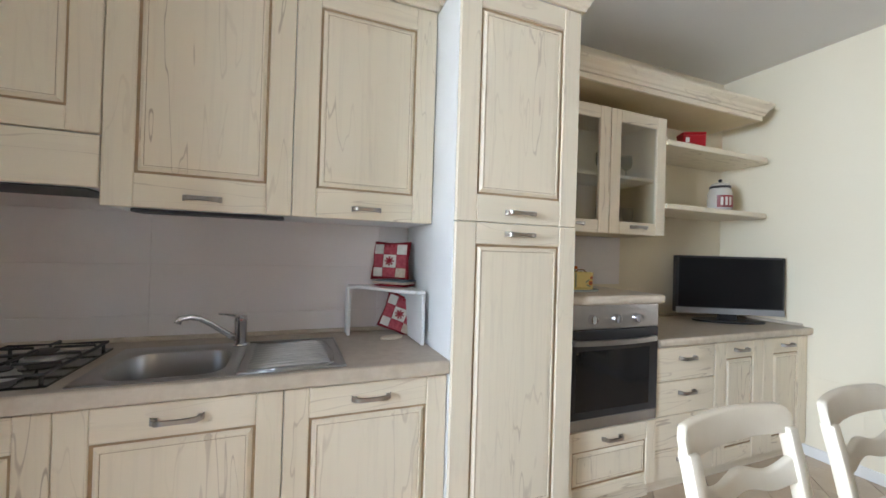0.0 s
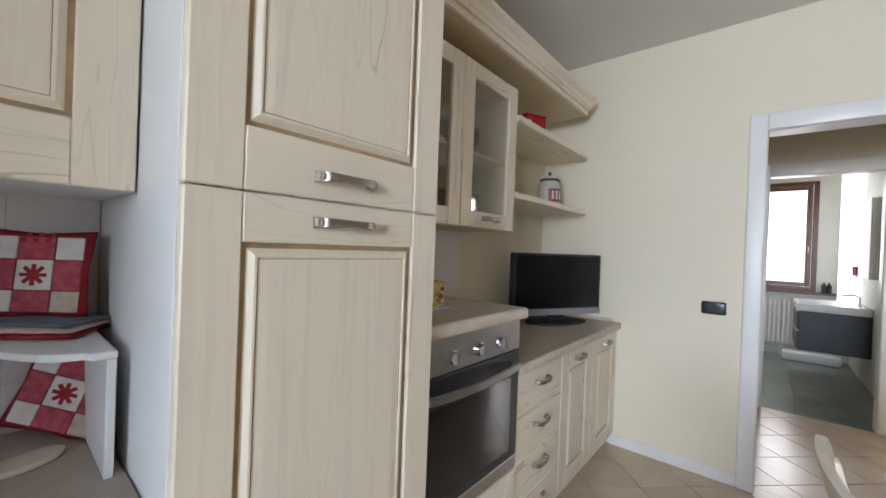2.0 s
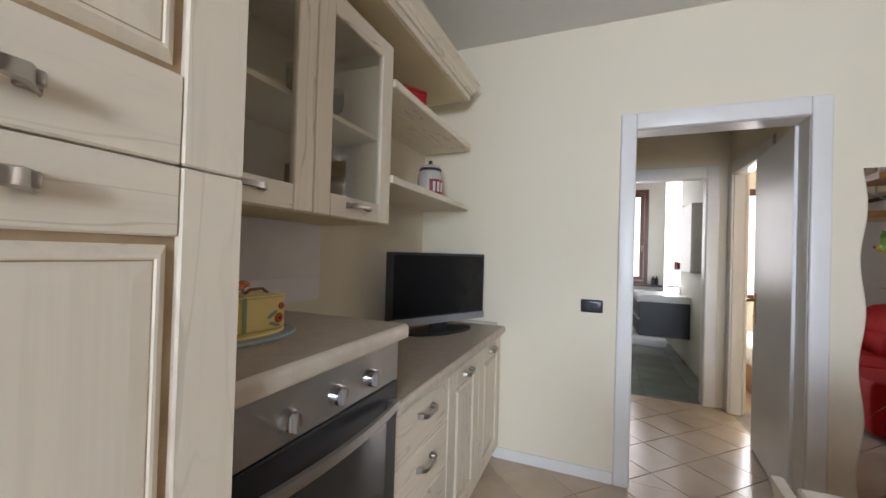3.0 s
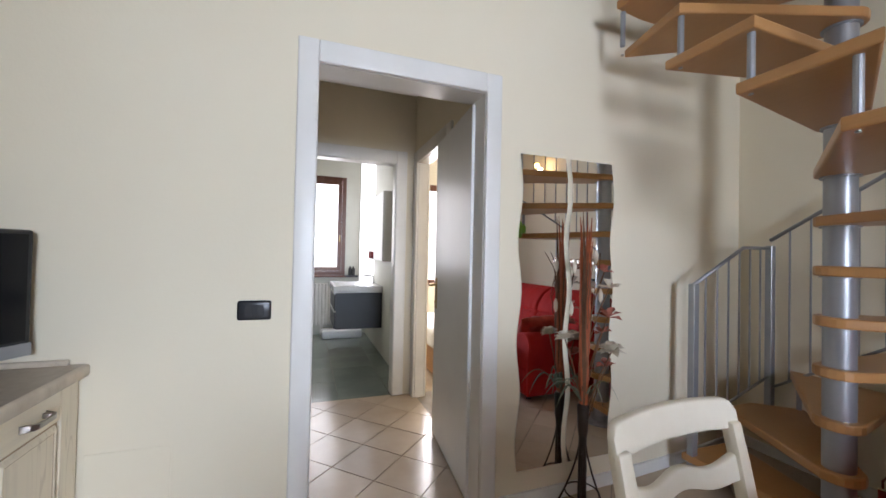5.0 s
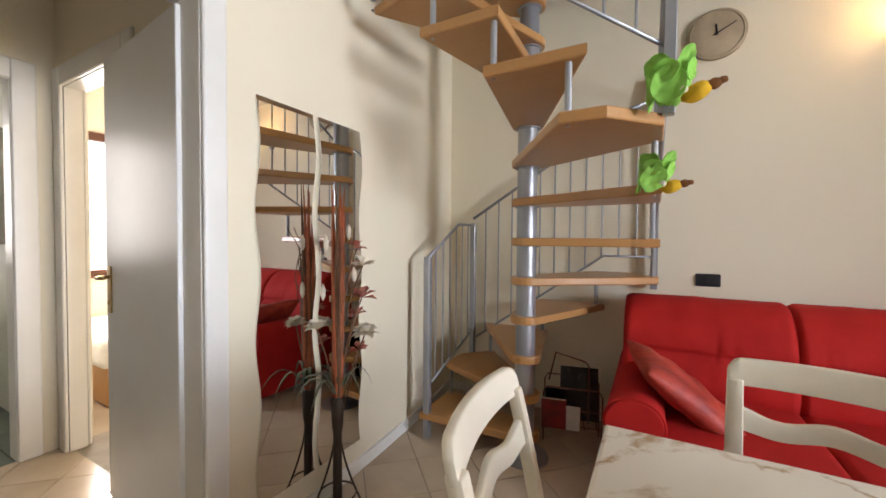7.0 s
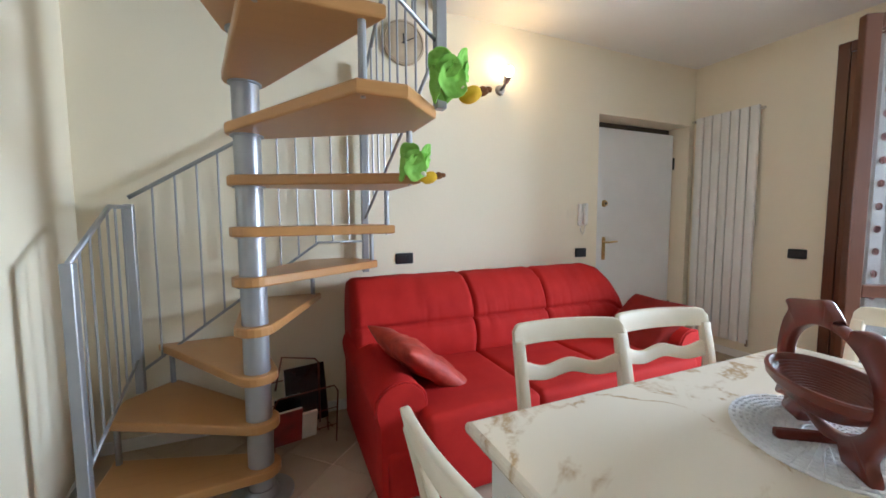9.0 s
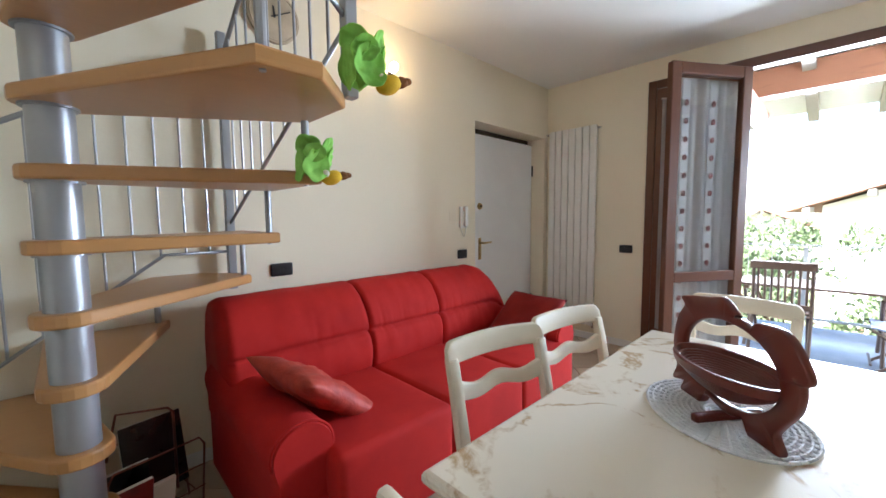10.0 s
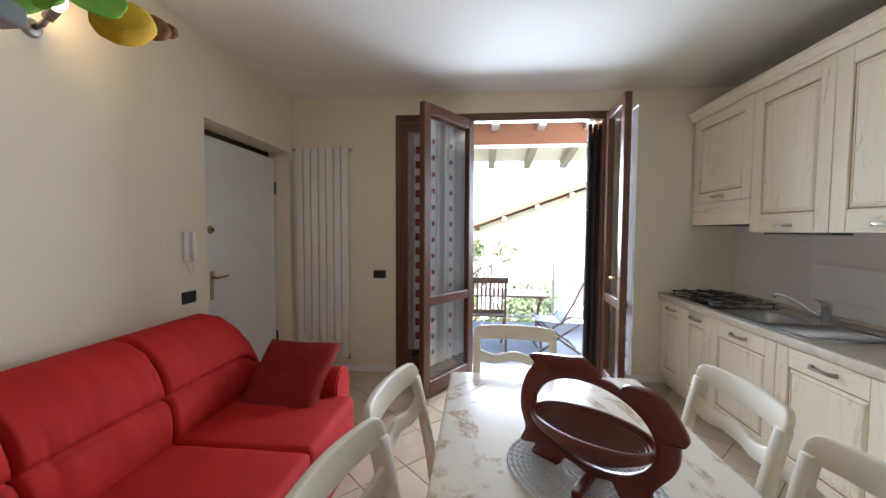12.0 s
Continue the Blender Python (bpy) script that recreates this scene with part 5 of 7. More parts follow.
def leaf(bm, c, r, cup, seed, turn):
    """A cupped, creased flap of cloth with a soft rim."""
    made = bmesh.ops.create_icosphere(bm, subdivisions=4, radius=1.0)
    rot = Euler([radians(a) for a in turn]).to_matrix()
    for v in made["verts"]:
        x, y, z = v.co
        far = x * x + z * z
        wave = noise.noise(Vector((x * 1.8 + seed, z * 1.8, 0)))
        y = y * 0.007 - cup * far * (1 + 0.35 * wave) + cup * 0.9 * abs(x + 0.25 * z) ** 1.5 * 0.5 + 0.003 * noise.noise(Vector((x * 3, z * 3, seed)))
        k = 1 + 0.14 * noise.noise(Vector((x * 1.5, z * 1.5, seed + 9)))
        v.co = rot @ Vector((x * r[0] * k, y, z * r[1] * k)) + Vector(c)
    for v in made["verts"]:
        for f in v.link_faces:
            f.material_index = 0
            f.smooth = True


def toy_bird(m, label, big):
    bm = B()
    s = 0.80 if big else 0.70
    # floppy leaf-like wings, body, head and beak
    blob(bm, (0.01 * s, 0.02 * s, 0.02 * s), (0.055 * s, 0.03 * s, 0.075 * s), 0, 1.3 + big, 0.2, (0, 15, 0))
    for i, (c, r, t, cup) in enumerate((((-0.035, -0.01, 0.085), (0.058, 0.055), (0, -30, -25), 0.030), ((0.052, 0.0, 0.10), (0.032, 0.062), (0, 18, 30), 0.022), ((0.0, -0.03, -0.005), (0.066, 0.082), (-8, 8, 5), 0.040),
                                        ((-0.058, -0.02, -0.015), (0.030, 0.080), (0, -4, -60), 0.022), ((0.068, -0.01, 0.055), (0.026, 0.045), (0, 10, 55), 0.018), ((-0.012, -0.035, 0.062), (0.055, 0.045), (15, -12, -8), 0.026),
                                        ((0.0, 0.05, 0.03), (0.07, 0.09), (0, 0, 180), 0.035))):
        leaf(bm, [q * s for q in c], [q * s for q in r], cup * s, i * 3.1 + big, t)
    blob(bm, (0.095 * s, -0.01, -0.04 * s), (0.055 * s, 0.036 * s, 0.036 * s), 1, 5, 0.06, (0, -22, 0))
    blob(bm, (0.150 * s, -0.01, -0.02 * s), (0.028 * s, 0.022 * s, 0.020 * s), 2, 7, 0.15, (0, -15, 0))
    blob(bm, (0.180 * s, -0.012, -0.012 * s), (0.016 * s, 0.014 * s, 0.014 * s), 2, 9, 0.1)
    blob(bm, (0.055 * s, -0.045 * s, -0.03 * s), (0.012, 0.005, 0.012), 3, 2, 0.0)
    return solid("toy_bird", bm, [GREEN_FELT, YELLOW_FELT, BROWN_FELT, PETAL_PALE], label, "soft toy", "soft toys on the stairs", m=m)


toy_bird(pose(2.50, -0.235, 1.765, 0, 0, 172), "green and yellow plush bird clipped to the stair tread", True)
toy_bird(pose(2.54, -0.505, 1.508, 0, 8, 172), "smaller green and yellow plush bird clipped to the stair tread", False)

# ---- magazine rack ----
COPPER = mottled("copper_wire", (0.20, 0.06, 0.035), (0.14, 0.04, 0.025), 0.4, 10, 150, 0.1, metal=0.6)
mg = thing("magazine_rack", "copper wire magazine rack filled with magazines", "magazine rack", pose(2.975, -1.25, 0, 0, 0, 12) @ Matrix.Diagonal((1, 1, 0.9, 1)))
for s in (-1, 1):
    y = 0.12 * s
    part("side_frame", tube(B(), [(-0.17, y * 0.6, 0.0), (-0.17, y, 0.36), (-0.15, y, 0.40), (0.15, y, 0.40), (0.17, y, 0.36), (0.17, y * 0.6, 0.0)], 0.005, 6), COPPER, mg, smooth=True)
    for z in (0.14, 0.25):
        part("wire", rod(B(), (-0.17, y * 0.9, z), (0.17, y * 0.9, z), 0.003, seg=6), COPPER, mg)
part("carry_handle", tube(B(), [(-0.10, 0, 0.12), (-0.10, 0, 0.52), (-0.08, 0, 0.55), (0.10, 0, 0.60), (0.14, 0, 0.40)], 0.006, 6), COPPER, mg, smooth=True)
for i in range(5):
    x = -0.15 + i * 0.075
    part("wire", tube(B(), [(x, -0.105, 0.14), (x, -0.06, 0.10), (x, 0.06, 0.10), (x, 0.105, 0.14)], 0.003, 6), COPPER, mg)
PAPER = mottled("magazine_paper", (0.70, 0.66, 0.58), (0.60, 0.56, 0.48), 0.6, 8, 150, 0.1)
MAG_RED = mottled("red_magazine_cover", (0.30, 0.02, 0.02), (0.12, 0.015, 0.015), 0.35, 10, 150, 0.1)
MAG_BLACK = mottled("black_magazine_cover", (0.012, 0.012, 0.013), (0.02, 0.02, 0.02), 0.25, 8, 150, 0.05)
for i, (mat, y, tilt, x0, x1, top, lab) in enumerate(((MAG_BLACK, -0.05, 12, -0.165, 0.07, 0.44, "black glossy magazine standing in the rack"), (MAG_RED, 0.105, -12, 0.035, 0.18, 0.31, "red magazine standing in the rack"),
                                                 (PAPER, 0.10, -14, -0.045, 0.035, 0.27, "folded pale newspaper in the rack"), (MAG_BLACK, 0.035, -8, 0.02, 0.16, 0.35, "dark magazine standing in the rack"))):
    mz = thing("magazine", lab, "magazine", pose(2.975, -1.25, 0, 0, 0, 12) @ pose(0, y, 0.10, tilt, 0, 0), "magazines in the rack")
    part("cover", box(B(), x0, -0.008, 0, x1, 0.008, top - 0.11, 0.002), mat, mz)
    part("page_block", box(B(), x0 + 0.003, -0.006, 0.002, x1 + 0.002, 0.006, top - 0.108), PAPER, mz)
# ---- on the table ----
MAT = mottled("white_woven_cord", (0.76, 0.77, 0.79), (0.64, 0.65, 0.68), 0.7, 40, 260, 0.5)
pm = thing("placemat", "oval white crocheted placemat on the table", "placemat", pose(1.90, 0.575, TZ, 0, 0, 42))
part("weave", prism(B(), [(0.215 * math.cos(i * math.pi / 24), 0.175 * math.sin(i * math.pi / 24)) for i in range(48)], 0.0005, 0.0025), MAT, pm)
for k in range(13):
    f = (k + 1) / 13
    part("cord", tube(B(), [(0.215 * f * math.cos(i * math.pi / 28), 0.175 * f * math.sin(i * math.pi / 28), 0.0035 + 0.0012 * (i % 2)) for i in range(56)], 0.0045, 5, closed=True), MAT, pm, "coiled white cord")

for k in range(44):
    a0 = 2 * math.pi * k / 44
    part("cord", tube(B(), [(0.215 * f * math.cos(a0), 0.175 * f * math.sin(a0), 0.006) for f in (0.25, 0.6, 1.02)], 0.0028, 4), MAT, pm, "white radial cord")

DX, DY = 1.945, 0.602
bk = thing("fruit_basket", "carved red-brown wooden basket held by two dolphins", "fruit basket", pose(DX, DY, TZ + 0.006, 0, 0, 46.5))
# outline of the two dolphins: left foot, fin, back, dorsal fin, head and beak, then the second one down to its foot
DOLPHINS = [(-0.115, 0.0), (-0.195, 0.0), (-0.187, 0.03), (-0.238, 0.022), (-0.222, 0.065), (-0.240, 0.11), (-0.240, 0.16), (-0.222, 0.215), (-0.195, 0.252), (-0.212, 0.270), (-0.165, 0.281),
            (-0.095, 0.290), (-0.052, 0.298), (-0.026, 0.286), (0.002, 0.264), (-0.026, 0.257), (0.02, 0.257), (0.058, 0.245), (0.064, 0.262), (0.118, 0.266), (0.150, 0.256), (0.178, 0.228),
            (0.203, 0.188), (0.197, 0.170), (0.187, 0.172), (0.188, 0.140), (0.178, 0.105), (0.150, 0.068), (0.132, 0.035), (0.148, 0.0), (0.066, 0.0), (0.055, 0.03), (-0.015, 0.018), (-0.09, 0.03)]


def smooth_line(pts, n=4):
    """A closed curve through the points."""
    out = []
    for i in range(len(pts)):
        p0, p1, p2, p3 = (Vector(pts[(i + k) % len(pts)]) for k in (-1, 0, 1, 2))
        for j in range(n):
            t = j / n
            out.append(0.5 * (2 * p1 + (p2 - p0) * t + (2 * p0 - 5 * p1 + 4 * p2 - p3) * t * t + (3 * p1 - p0 - 3 * p2 + p3) * t ** 3))
    return out


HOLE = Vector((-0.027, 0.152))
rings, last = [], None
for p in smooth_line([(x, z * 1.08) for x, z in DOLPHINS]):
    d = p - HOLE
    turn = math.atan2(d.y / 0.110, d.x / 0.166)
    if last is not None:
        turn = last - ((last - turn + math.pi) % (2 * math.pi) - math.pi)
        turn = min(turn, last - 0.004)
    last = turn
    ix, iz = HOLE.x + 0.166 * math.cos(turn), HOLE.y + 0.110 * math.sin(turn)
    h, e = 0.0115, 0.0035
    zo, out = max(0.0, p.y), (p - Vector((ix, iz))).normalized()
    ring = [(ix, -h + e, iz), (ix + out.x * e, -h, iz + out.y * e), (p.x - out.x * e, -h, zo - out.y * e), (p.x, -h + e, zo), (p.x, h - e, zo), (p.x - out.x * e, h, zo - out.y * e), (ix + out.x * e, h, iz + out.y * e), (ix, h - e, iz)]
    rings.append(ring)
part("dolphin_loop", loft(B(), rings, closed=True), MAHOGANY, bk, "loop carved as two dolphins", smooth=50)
bm = B()
a0, b0, a1, b1 = 0.172, 0.100, 0.158, 0.088
prof = [(a0 * 0.97, b0 * 0.97, 0.128), (a0, b0, 0.146), (a0 - 0.003, b0 - 0.003, 0.151), (a1 + 0.003, b1 + 0.003, 0.151), (a1, b1, 0.146), (a1 - 0.004, b1 - 0.004, 0.128)]
loft(bm, [[(HOLE.x + a * math.cos(i * math.pi / 24), b * math.sin(i * math.pi / 24), z) for a, b, z in prof] for i in range(48)], closed=True)
part("basket_rim", bm, MAHOGANY, bk, "broad basket rim", smooth=40)
for k in range(18):
    f = 0.965 - k * 0.052
    a, b = 0.160 * f, 0.090 * f
    zz = 0.132 - 0.068 * (1 - f ** 1.7)
    pts = [(HOLE.x + a * math.cos(i * math.pi / 18), b * math.sin(i * math.pi / 18), zz) for i in range(36)]
    part("basket_slat", tube(B(), pts, 0.0085, 6, 1.0, closed=True), MAHOGANY, bk, smooth=True)
part("cross_foot", bevel_all(box(B(), -0.012, -0.10, 0.0, 0.012, 0.10, 0.022), 0.006), MAHOGANY, bk, m=pose(-0.02, 0, 0, 0, 0, 8))

# ---- on the worktop ----
hb = thing("gas_hob", "black gas hob with cast-iron grates", "hob")
part("plate", box(B(), -0.74, 2.06, 0.868, -0.075, 2.52, 0.876, 0.003), OVEN_GLASS, hb, "dark glossy hob plate")
for x in (-0.575, -0.24):
    for y in (2.17, 2.40):
        r = 0.05 if y > 2.3 else 0.038
        bu = part("burner", lathe(B(), [(r + 0.012, 0.876), (r + 0.010, 0.884), (r, 0.886), (r, 0.896), (r * 0.8, 0.902), (0.004, 0.904)], 24, (x, y, 0)), STEEL, hb, smooth=40)
        part("burner_cap", lathe(B(), [(r * 0.82, 0.9), (r * 0.85, 0.906), (r * 0.6, 0.911), (0.003, 0.912)], 24, (x, y, 0)), BLACK_IRON, bu, smooth=40)
    g = part("grate", tube(B(), [(x - 0.15, 2.075, 0.905), (x + 0.15, 2.075, 0.905), (x + 0.15, 2.505, 0.905), (x - 0.15, 2.505, 0.905)], 0.006, 6, closed=True), BLACK_IRON, hb, "black cast-iron grate")
    for a in ((x - 0.15, 2.29, x + 0.15, 2.29), (x - 0.15, 2.17, x - 0.03, 2.17), (x + 0.03, 2.17, x + 0.15, 2.17), (x - 0.15, 2.40, x - 0.03, 2.40), (x + 0.03, 2.40, x + 0.15, 2.40), (x, 2.075, x, 2.14), (x, 2.21, x, 2.36), (x, 2.44, x, 2.505)):
        part("bar", tube(B(), [(a[0], a[1], 0.905), (a[0], a[1], 0.917), (a[2], a[3], 0.917), (a[2], a[3], 0.905)], 0.005, 6), BLACK_IRON, g)
    for q in ((-0.14, 2.085), (0.14, 2.085), (-0.14, 2.495), (0.14, 2.495)):
        part("grate_foot", rod(B(), (x + q[0], q[1], 0.876), (x + q[0], q[1], 0.905), 0.006, seg=8), BLACK_IRON, g)

sk = thing("sink", "stainless steel inset sink with draining board", "sink")
bm = B()
x0, x1, y0, y1 = SX0 + 0.008, SX1 - 0.008, SY0 + 0.008, SY1 - 0.008
def rrect(x0, y0, x1, y1, r, z):
    out = []
    for cx, cy, a in ((x1 - r, y1 - r, 0), (x0 + r, y1 - r, 90), (x0 + r, y0 + r, 180), (x1 - r, y0 + r, 270)):
        for i in range(6):
            t = radians(a + i * 18)
            out.append((cx + r * math.cos(t), cy + r * math.sin(t), z))
    return out
part("rim", loft(B(), [rrect(-0.03, 2.03, 0.43, 2.50, 0.012, 0.8685), rrect(-0.03, 2.03, 0.43, 2.50, 0.012, 0.872), rrect(-0.027, 2.033, 0.427, 2.497, 0.012, 0.8745), rrect(x0 - 0.012, y0 - 0.012, x1 + 0.012, y1 + 0.012, 0.092, 0.8735), rrect(x0, y0, x1, y1, 0.085, 0.869)], cap=False), STEEL, sk, smooth=40)
prof = [rrect(x0, y0, x1, y1, 0.085, 0.869), rrect(x0 + 0.004, y0 + 0.004, x1 - 0.004, y1 - 0.004, 0.083, 0.860), rrect(x0 + 0.014, y0 + 0.014, x1 - 0.014, y1 - 0.014, 0.075, 0.70), rrect(x0 + 0.04, y0 + 0.04, x1 - 0.04, y1 - 0.04, 0.05, 0.682)]
loft(bm, prof, cap=False)
bm.faces.new([v for v in bm.verts][-24:])
part("bowl", bm, STEEL, sk, smooth=40)
part("drain", lathe(B(), [(0.042, 0.6825), (0.040, 0.688), (0.02, 0.687), (0.002, 0.6865)], 20, (0.245, 2.265, 0)), CHROME, sk, smooth=40)
dn = part("drainer", box(B(), 0.4305, 2.03, 0.8685, 0.80, 2.50, 0.8705), STEEL, sk)
for i in range(10):
    # fanned drainage ridges with swept ends
    y, e = 2.095 + i * 0.037, 0.735
    part("ridge", loft(B(), [[(x, q - 0.009, 0.8705), (x, q - 0.004, 0.8705 + hh), (x, q + 0.004, 0.8705 + hh), (x, q + 0.009, 0.8705)]
                             for x, q, hh in ((0.455, y, 0.001), (0.475, y, 0.008), (e - 0.03, y + 0.012, 0.010), (e, y + 0.018, 0.008), (e + 0.015, y + 0.022, 0.001))]), STEEL, dn, smooth=50)
part("drainer_edge", tube(B(), [(0.431, 2.034, 0.872), (0.797, 2.034, 0.872), (0.797, 2.496, 0.872), (0.431, 2.496, 0.872)], 0.006, 8), STEEL, dn, smooth=True)
part("channel_rim", tube(B(), [(0.46, 2.062, 0.8705), (0.72, 2.062, 0.8705), (0.757, 2.10, 0.8705), (0.772, 2.265, 0.8705), (0.757, 2.43, 0.8705), (0.72, 2.468, 0.8705), (0.46, 2.468, 0.8705)], 0.0045, 6), STEEL, dn, smooth=True)
tp = thing("tap", "chrome single-lever kitchen tap", "tap", pose(0.397, 2.437, 0.8735))
part("body", lathe(B(), [(0.026, 0), (0.028, 0.008), (0.0245, 0.012), (0.0245, 0.092), (0.026, 0.096), (0.026, 0.122), (0.017, 0.132), (0.002, 0.134)], 20), CHROME, tp, smooth=40)
part("spout", tube(B(), [(-0.012, -0.008, 0.034), (-0.05, -0.04, 0.068), (-0.10, -0.085, 0.118), (-0.135, -0.115, 0.146), (-0.165, -0.14, 0.156), (-0.19, -0.16, 0.152), (-0.196, -0.165, 0.136)], [0.013, 0.0125, 0.0115, 0.011, 0.011, 0.012, 0.013], 12), CHROME, tp, smooth=True)
part("lever", loft(B(), [[(x, -w, z), (x, w, z), (x, w, z + t), (x, -w, z + t)] for x, w, z, t in ((0.024, 0.019, 0.122, 0.014), (-0.02, 0.017, 0.130, 0.011), (-0.055, 0.012, 0.137, 0.008), (-0.085, 0.008, 0.141, 0.005))]), CHROME, tp)

# white corner shelf
cs = thing("corner_shelf", "small white wooden corner shelf on the worktop", "shelf")
out = [(0.875, NORTH - 0.024), (0.868, NORTH - 0.10)]
for i in range(9):
    u = i / 8
    out.append((0.90 + 0.24 * u, 2.545 - 0.265 * u + 0.035 * math.sin(u * 6.28)))
out += [(1.150, 2.262), (1.188, 2.262), (1.188, NORTH - 0.024)]
part("board", prism(B(), out, 1.108, 1.123, 0.003), WHITE_SIDE, cs)
part("upright", box(B(), 0.868, NORTH - 0.115, 0.868, 0.884, NORTH - 0.026, 1.1075, 0.002), WHITE_SIDE, cs)
part("upright", box(B(), 1.172, 2.264, 0.868, 1.1875, NORTH - 0.026, 1.1075, 0.002), WHITE_SIDE, cs)

PH_RED = mottled("red_quilt_cotton", (0.38, 0.02, 0.035), (0.28, 0.014, 0.025), 0.85, 30, 300, 0.5)
PH_PINK = mottled("red_check_cotton", (0.50, 0.10, 0.12), (0.34, 0.04, 0.06), 0.85, 60, 300, 0.5)
PH_WHITE = mottled("white_quilt_cotton", (0.78, 0.74, 0.68), (0.66, 0.60, 0.54), 0.85, 30, 300, 0.5)
PH_BEIGE = mottled("beige_print_cotton", (0.62, 0.50, 0.38), (0.48, 0.36, 0.28), 0.85, 60, 300, 0.5)


def potholder(m, label, n=4):
    """A quilted square of patches with a red border and a hanging loop; its face looks towards -y."""
    ph = thing("potholder", label, "potholder", m, "quilted potholders")
    w = 0.20
    bm = cushion_mesh(w, w, 0.014, 0.3, 10, 10, 0.002)
    bmesh.ops.transform(bm, matrix=Matrix.Translation((0, 0, w / 2)) @ Euler((radians(90), 0, 0)).to_matrix().to_4x4(), verts=bm.verts[:])
    part("border", bm, PH_RED, ph, smooth=True)
    mats = [PH_WHITE, PH_PINK, PH_BEIGE, PH_PINK, PH_WHITE, PH_PINK, PH_WHITE, PH_PINK, PH_WHITE]
    wid = (0.048, 0.068, 0.052)
    xs = [-0.084, -0.036, 0.032, 0.084]
    for r in range(3):
        for c in range(3):
            pc = part("patch", box(B(), xs[c] + 0.001, -0.011, 0.016 + xs[r] + 0.084 + 0.001, xs[c + 1] - 0.001, -0.0065, 0.016 + xs[r + 1] + 0.084 - 0.001, 0.0015), mats[r * 3 + c] if (r, c) != (1, 1) else PH_WHITE, ph)
            if (r, c) == (1, 1):
                for k in range(4):
                    bm = box(B(), -0.024, -0.0125, -0.004, 0.024, -0.0112, 0.004)
                    part("star_ray", bm, PH_RED, pc, m=pose(-0.002, 0, 0.098, 0, k * 45, 0))
            if (r, c) == (2, 1):
                for k in range(6):
                    part("check", box(B(), xs[1] + 0.004 + (k % 3) * 0.022 + (0.011 if k > 2 else 0), -0.0125, 0.17 + (0.012 if k > 2 else 0), xs[1] + 0.013 + (k % 3) * 0.022 + (0.011 if k > 2 else 0), -0.0112, 0.18 + (0.012 if k > 2 else 0)), PH_RED, pc)
    part("loop", tube(B(), [(-0.09, 0, 0.192), (-0.105, 0, 0.20), (-0.112, 0, 0.192), (-0.098, 0, 0.184)], 0.004, 6), PH_RED, ph)
    return ph


potholder(pose(1.085, 2.572, 1.150, -6, 0, -44) @ Matrix.Diagonal((1.18, 1, 1.05, 1)), "red and white patchwork potholder leaning on the corner shelf")
potholder(pose(1.115, 2.55, 0.873, -14, 14, -44) @ Matrix.Diagonal((1.15, 1, 1.02, 1)), "red and white patchwork potholder leaning under the shelf")
solid("oven_mitt", cushion_mesh(0.21, 0.15, 0.016, 0.4, 14, 10, 0.004, 2), PH_BEIGE, "folded beige pot mitt lying on the shelf", "potholder", m=pose(1.105, 2.52, 1.143, 0, 0, -42), smooth=True)
PH_BLUE = mottled("grey_blue_cotton", (0.16, 0.19, 0.22), (0.11, 0.13, 0.16), 0.85, 40, 300, 0.5)
for z, mat, r, lab in ((1.1245, PH_RED, -38, "flat red potholder at the bottom of a small stack"), (1.148, PH_BLUE, -46, "flat grey-blue potholder on top of a small stack")):
    bm = cushion_mesh(0.20, 0.15, 0.011, 0.3, 10, 8, 0.002, 5)
    solid("potholder", bm, mat, lab, "potholder", "quilted potholders", m=pose(1.105, 2.52, z + 0.005, 0, 0, r), smooth=True)
solid("coaster", bevel_all(prism(B(), [(0.065 * math.cos(i * 0.314), 0.035 * math.sin(i * 0.314)) for i in range(20)], 0, 0.012), 0.003), PETAL_PALE, "pale spoon rest lying on the worktop", "spoon rest", m=pose(1.075, 2.44, 0.8685, 0, 0, 25))

# television
tv = thing("television", "black flat television with a silver lower bezel", "television", pose(3.527, 2.36, 0.868, 0, 0, -27.2))
part("casing", box(B(), -0.365, -0.012, 0.055, 0.365, 0.045, 0.470, 0.008, 2), BLACK_PLASTIC, tv)
part("screen", box(B(), -0.348, -0.0145, 0.105, 0.348, -0.0125, 0.455, 0.0005), SCREEN, tv, "dark glossy screen")
part("lower_bezel", box(B(), -0.365, -0.016, 0.055, 0.365, -0.0126, 0.097, 0.001), GREY_PLASTIC, tv, "silver lower bezel")
part("back_cover", box(B(), -0.25, 0.046, 0.12, 0.25, 0.085, 0.40, 0.02, 2), BLACK_PLASTIC, tv)
part("neck", box(B(), -0.06, 0.0, 0.012, 0.06, 0.03, 0.056, 0.003), BLACK_PLASTIC, tv)
part("foot", prism(B(), [(0.24 * math.cos(i * math.pi / 16), 0.005 + 0.115 * math.sin(i * math.pi / 16)) for i in range(32)], 0.0005, 0.013, 0.003), BLACK_PLASTIC, tv)

# jar, red tin, yellow cake box, glasses
JAR = mottled("glazed_jar", (0.62, 0.58, 0.52), (0.50, 0.46, 0.42), 0.2, 10, 100, 0.05)
jr = thing("storage_jar", "glass storage jar with a red label and dark lid", "jar", pose(3.60, 2.485, 1.663))
part("body", lathe(B(), [(0.06, 0), (0.075, 0.008), (0.080, 0.06), (0.080, 0.15), (0.068, 0.18), (0.062, 0.19)], 24), JAR, jr, smooth=40)
part("lid", lathe(B(), [(0.066, 0.19), (0.068, 0.20), (0.055, 0.222), (0.015, 0.235), (0.002, 0.236)], 24), JAR, jr, smooth=40)
